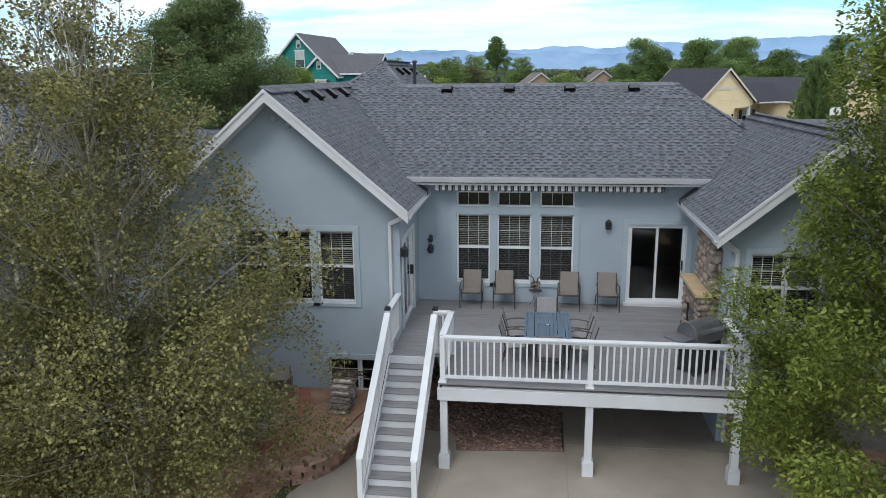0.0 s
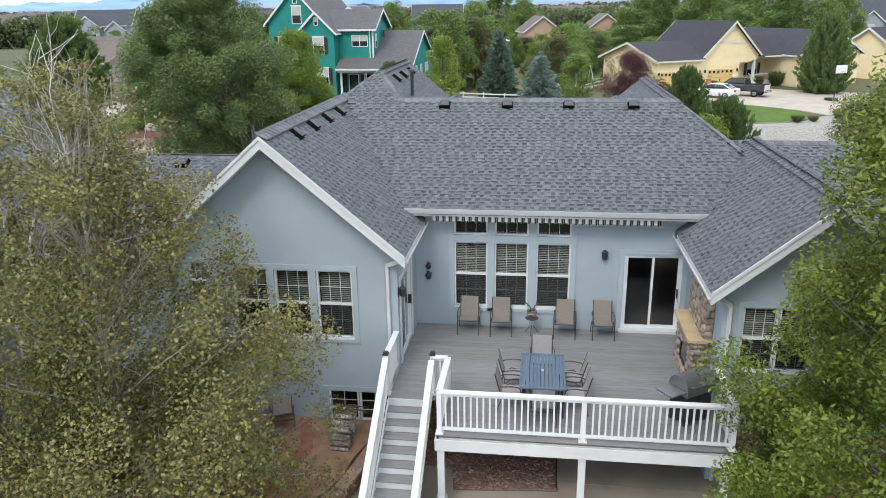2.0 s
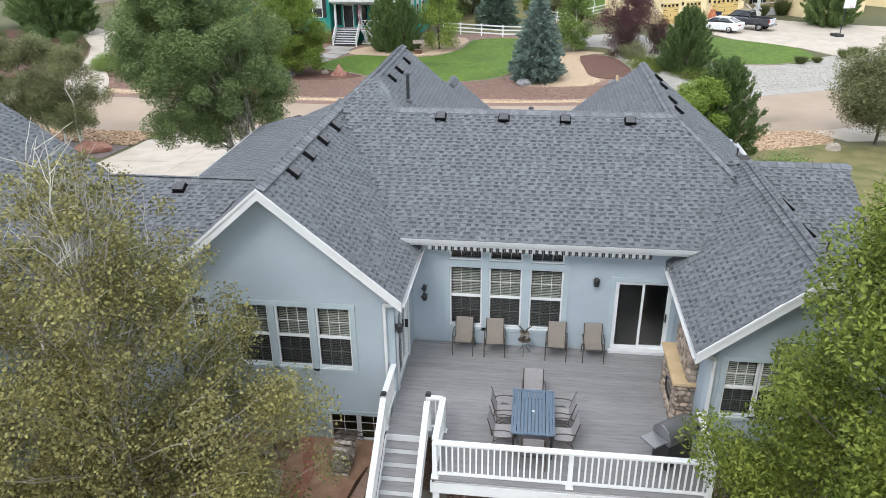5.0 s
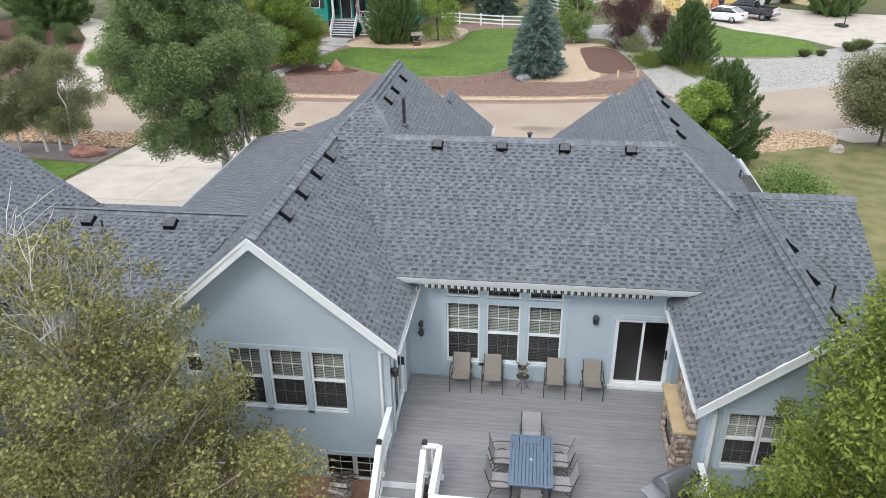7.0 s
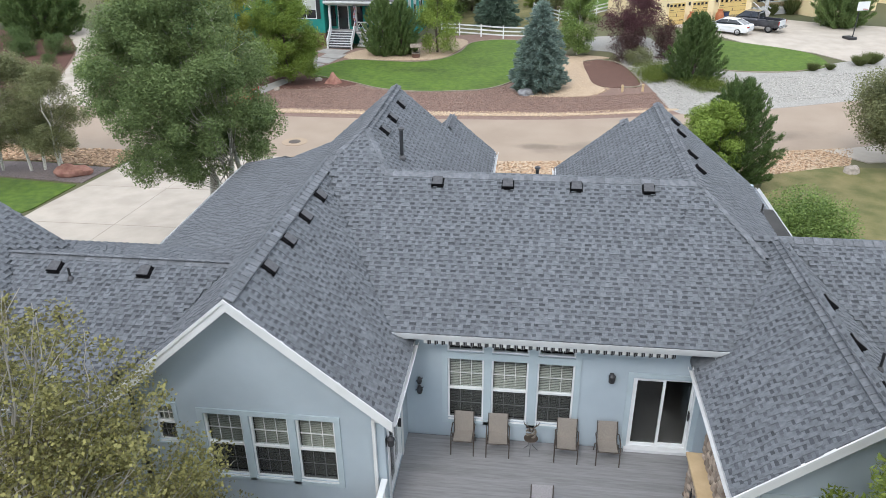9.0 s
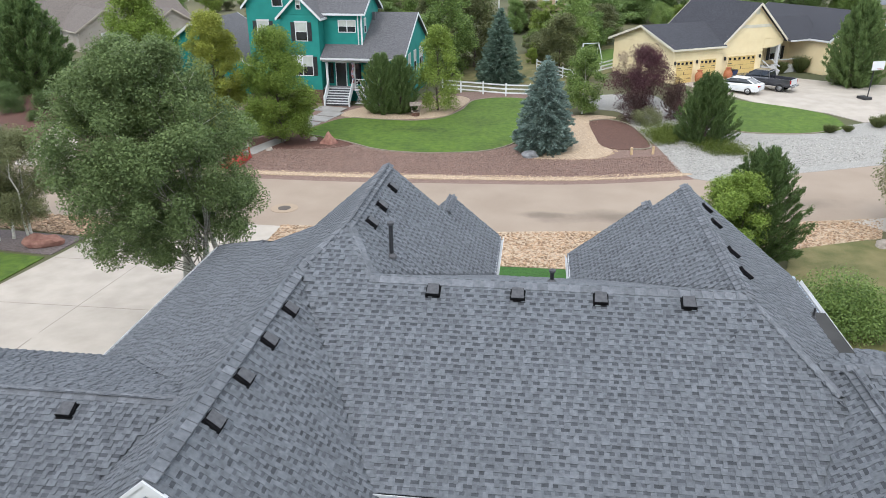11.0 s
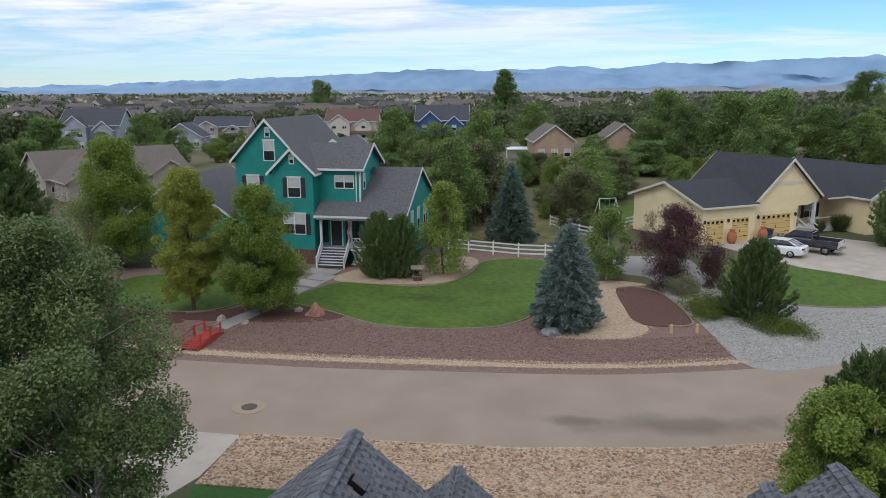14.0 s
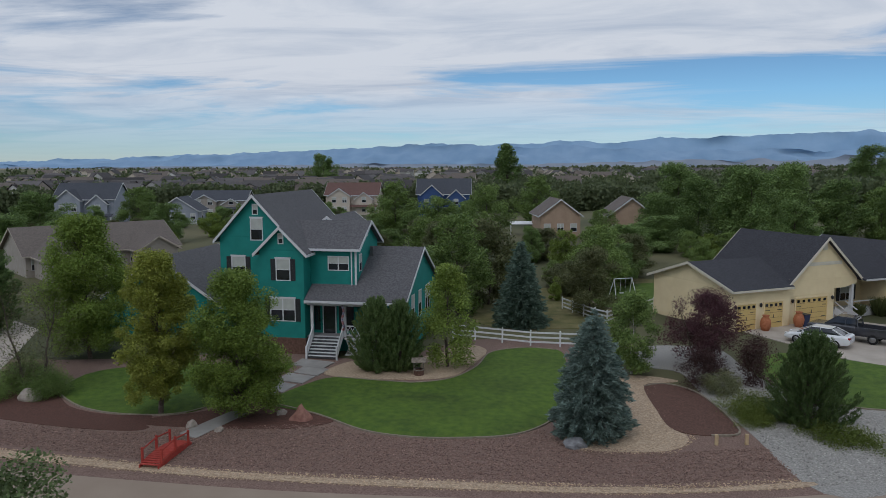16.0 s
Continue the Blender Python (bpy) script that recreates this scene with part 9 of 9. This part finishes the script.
# cobbles in the strip before the street, and loose stones in the far beds
def scatter(name, poly, n, size, material, seed, label, squash=0.6):
    r = np.random.default_rng(seed)
    bm = bmesh.new()
    bmesh.ops.create_icosphere(bm, subdivisions=1, radius=1.0)
    bv = np.array([tuple(v.co) for v in bm.verts])
    bf = [[v.index for v in f.verts] for f in bm.faces]
    bm.free()
    xs_, ys_ = [p[0] for p in poly], [p[1] for p in poly]
    V, F = [], []
    m = 0
    while m < n:
        x, y = r.uniform(min(xs_), max(xs_)), r.uniform(min(ys_), max(ys_))
        c = False
        for i in range(len(poly)):
            (x0, y0), (x1, y1) = poly[i], poly[i - 1]
            if (y0 > y) != (y1 > y) and x < (x1 - x0) * (y - y0) / (y1 - y0) + x0:
                c = not c
        m += 1
        if not c:
            continue
        s = size * r.uniform(0.5, 1.4, 3) * np.array([1, 1, squash])
        a = r.uniform(0, 6.28)
        q = bv * (1 + r.normal(0, 0.12, (len(bv), 1))) * s
        q = np.stack([q[:, 0] * math.cos(a) - q[:, 1] * math.sin(a) + x, q[:, 0] * math.sin(a) + q[:, 1] * math.cos(a) + y, q[:, 2] + ground_z(x, y) + 0.02 + 0.4 * size], 1)
        o = len(V)
        V.extend(map(tuple, q))
        F.extend([tuple(i + o for i in f) for f in bf])
    me = bpy.data.meshes.new(name)
    me.from_pydata(V, [], F)
    me.materials.append(material)
    ob = new(name, me)
    return tagged(ob, label, "stones", kind="stuff")


COB = mat("tan_cobble", (0.24, 0.150, 0.088), (0.46, 0.32, 0.205), 5, 0.9, 0.3, 30, "island", 0.4)
RGR = mat("red_brown_stone", (0.165, 0.10, 0.078), (0.285, 0.19, 0.15), 6, 0.95, 0.3, 30, "island", 0.42)
GGR = mat("grey_stone", (0.27, 0.255, 0.23), (0.43, 0.41, 0.37), 6, 0.95, 0.3, 30, "island", 0.45)
TGR = mat("tan_stone", (0.36, 0.255, 0.16), (0.56, 0.42, 0.285), 6, 0.95, 0.3, 30, "island", 0.35)
scatter("cobbles", [(-14.2, 46.0), (2.7, 46.0), (10, 46.7), (13.8, 49.9), (20, 52.4), (21.3, 55.6), (15, 54.2), (6.2, 51.9), (-1.6, 50.9), (-14.2, 50.7)], 16000, 0.075, COB, 1, "tan river cobbles beside the street")
scatter("cobbles", [(-24.8, 47.8), (-24.2, 50.7), (-38, 51.4), (-38, 48.3), (-30, 48.5)], 2500, 0.12, COB, 2, "tan river cobbles beside the driveway")
scatter("loose_stones", [(-38, 63.3), (-18.4, 61.4), (-5.8, 61.6), (3.2, 62.1), (10.9, 63.5), (10.3, 67), (5, 66), (-0.6, 66.6), (-1.6, 68.8), (-4, 67.1), (-9, 66.4), (-12, 66.9), (-14.5, 68.2), (-22, 66.4), (-26, 65.2), (-37, 66.4)], 30000, 0.045, RGR, 3, "red-brown crushed stone beside the street")
scatter("loose_stones", [(-46, 62.2), (-28, 60.7), (-18, 60.1), (-5.8, 60.3), (3, 60.9), (10.8, 62.3), (10.9, 63.4), (3.2, 62.0), (-5.8, 61.5), (-18.6, 61.2), (-28, 62.0), (-46, 63.7)], 16000, 0.045, TGR, 6, "tan crushed stone strewn along the strip")
scatter("loose_stones", [(0.6, 65.6), (5.4, 65.9), (7.0, 68.0), (5.8, 70), (5.6, 74), (6, 77.2), (4.5, 79.5), (2.6, 77), (2.8, 73), (0.2, 70), (-0.6, 67.5)], 6000, 0.045, TGR, 7, "tan crushed stone round the spruce")
scatter("loose_stones", [(11.5, 62.6), (16.8, 63.9), (24, 66.6), (32, 70.7), (31, 74), (22, 72), (17, 72), (14, 75), (11, 78), (8.6, 78), (10.0, 68.8)], 14000, 0.055, GGR, 4, "pale grey crushed stone")
scatter("loose_stones", [(-0.5, 17.8), (1.8, 18.0), (1.85, 22.6), (-2.0, 22.6), (-2.0, 18.8), (-0.6, 18.5)], 3000, 0.05, RGR, 5, "red-brown river rock under the deck")

# grasses and small plants across the street
gm = leaf_mat("ornamental_grass", (0.06, 0.085, 0.025), (0.2, 0.22, 0.09))


def grass_clump(seed, h, rad, n, label):
    r = np.random.default_rng(seed)
    t = thing("ornamental_grass", label, "grass", group="ornamental grasses")
    a = r.uniform(0, 6.28, n)
    lean = r.uniform(0.05, 0.6, n)
    base = np.stack([np.cos(a) * rad * 0.3 * r.random(n), np.sin(a) * rad * 0.3 * r.random(n), np.zeros(n)], 1)
    tip = base + np.stack([np.cos(a) * rad * lean * 1.6, np.sin(a) * rad * lean * 1.6, h * r.uniform(0.6, 1.05, n)], 1)
    mid, half = (base + tip) / 2, (tip - base) / 2
    w = np.cross(half, unit(r, n))
    w /= np.linalg.norm(w, axis=1, keepdims=True)
    part("blades", quad_mesh("blades", quads(mid, half, w * 0.03), gm), None, t)
    return t


gc = grass_clump(4, 1.9, 1.0, 900, "tall green ornamental grass beside the house")
gc.matrix_basis = pose(29.5, 99.4, 0.9)
for x, y, s in ((31.0, 100.2, 1.0), (32.6, 101.0, 0.9), (27.3, 98.6, 0.7), (5.6, 95.2, 1.1), (-3.2, 100.5, 0.9)):
    copy_thing(gc, pose(x, y, ground_z(x, y), 0, 0, x * 30) @ Matrix.Scale(s, 4))
for x, y, s in ((24.2, 73.7, 0.62), (25.7, 74.1, 0.5), (28.6, 75.6, 0.8), (29.8, 76.2, 0.9)):
    tagged(copy_thing(gc, pose(x, y, ground_z(x, y), 0, 0, x * 30) @ Matrix.Diagonal((1.0 * s, 1.0 * s, 0.6 * s, 1))), "low spreading ornamental grass beside the gravel")

# ---- shingles, course by course ----
def tab_mesh(w, thick):
    """One laminated shingle tab: x across, y up the slope, butt edge at y=0."""
    L = 0.205
    mb = MB()
    mb.add([(-w / 2, 0, 0), (w / 2, 0, 0), (w / 2, L, 0), (-w / 2, L, 0), (-w / 2, 0, thick), (w / 2, 0, thick), (w / 2, L, thick * 0.25), (-w / 2, L, thick * 0.25)],
           [(4, 5, 6, 7), (0, 1, 5, 4), (1, 2, 6, 5), (3, 0, 4, 7)])
    return mb


WIDTHS = (0.075, 0.10, 0.125, 0.16)
NOTCH = (0.10, 0.135, 0.17)
KINDS = [(w, 0.028) for w in WIDTHS] + [(w, 0.011) for w in NOTCH]
TAB_DATA = [tab_mesh(w + 0.001, t) for w, t in KINDS]
TAB_MESH = [tab_mesh(w + 0.001, t).mesh("shingle", SHINGLE1) for w, t in KINDS]


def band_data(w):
    """The dark upper band of a notch: granule print and painted tab shade, a hair above the layer it is printed on."""
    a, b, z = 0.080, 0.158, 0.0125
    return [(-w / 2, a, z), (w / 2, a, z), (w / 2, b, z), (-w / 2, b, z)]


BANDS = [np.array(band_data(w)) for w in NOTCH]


def below(si, x, y, z):
    """True where an earlier roof already carries the same slope."""
    for nm, planes, (x0, x1, y0, y1) in SOLIDS[:si]:
        if x0 <= x <= x1 and y0 <= y <= y1 and abs(min(pz(p, x, y) for p in planes) - z) < 0.03:
            return True
    return False


rnd = random.Random(5)
AV, AF, BV = [], [], []
singles, course_base = 0, {}
for si, pl, poly in FACETS:
    grad = Vector((pl[0], pl[1]))
    up = grad.normalized()
    along = Vector((-up.y, up.x))
    along = -along
    slope = grad.length
    k = math.sqrt(1 + slope * slope)
    ex = 0.143 / k
    X = Vector((along.x, along.y, 0))
    Y = Vector((up.x, up.y, slope)) / k
    Z = X.cross(Y)
    if Z.z < 0:
        X, Z = -X, -Z
        along = -along
    us = [Vector(p).dot(up) for p in poly]
    vs = [Vector(p).dot(along) for p in poly]
    R = Matrix((X, Y, Z)).transposed()
    Rn = np.array(R)
    u = min(us) - 0.02
    if pl in course_base:
        u = course_base[pl] + math.ceil((u - course_base[pl]) / ex) * ex
    course_base.setdefault(pl, u)
    while u < max(us):
        um = u + 0.035
        cut = []
        for a, b in zip(poly, poly[1:] + poly[:1]):
            ua, ub = Vector(a).dot(up), Vector(b).dot(up)
            if (ua - um) * (ub - um) < 0:
                f = (um - ua) / (ub - ua)
                cut.append(Vector(a).dot(along) * (1 - f) + Vector(b).dot(along) * f)
        if len(cut) < 2:
            u += ex
            continue
        lo, hi = min(cut), max(cut)
        v = lo - rnd.uniform(0, 0.3)
        notch = rnd.random() < 0.5
        while v < hi:
            notch = not notch if rnd.random() < 0.9 else False
            kk = 4 + rnd.choice((0, 1, 1, 2)) if notch else rnd.choice((0, 0, 1, 1, 2, 2, 3))
            w = KINDS[kk][0]
            a, b = max(v, lo), min(v + w, hi)
            v += w
            if b - a < 0.03:
                continue
            c = up * (u + 0.01) + along * ((a + b) / 2)
            z = pz(pl, c.x, c.y)
            if roof_top(c.x, c.y, si) > z + (0.005 if SOLIDS[si][0] == "front_left" else 0.05) or below(si, c.x, c.y, z):
                continue
            o = Vector((c.x, c.y, z)) + Z * 0.006 - Y * 0.02
            fit_w = np.array(((b - a) / w, 1.0, 1.0))
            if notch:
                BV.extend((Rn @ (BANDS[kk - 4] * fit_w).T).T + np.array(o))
            if si == 0 and 0.4 < c.x < 2.4 and 24.5 < c.y < 26.0 and singles < 300:
                ob = new("shingle", TAB_MESH[kk])
                ob.parent = roof
                ob.matrix_basis = Matrix.Translation(o) @ R.to_4x4()
                singles += 1
                continue
            d = TAB_DATA[kk]
            base = len(AV)
            AV.extend((Rn @ (np.array(d.v) * fit_w).T).T + np.array(o))
            AF.extend(tuple(i + base for i in f) for f in d.f)
        u += ex
me = bpy.data.meshes.new("shingles")
me.from_pydata([tuple(p) for p in AV], [], AF)
me.materials.append(SHINGLE)
sh_ob = new("shingles", me)
sh_ob.parent = roof
tagged(sh_ob, "grey laminated roof shingles in mixed tones", kind="stuff")
bands = new("granule_band", quad_mesh("granule_band", np.array(BV), SHADE_BAND))
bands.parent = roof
tagged(bands, "dark granule bands with painted tab shade in the shingle notches", kind="stuff")
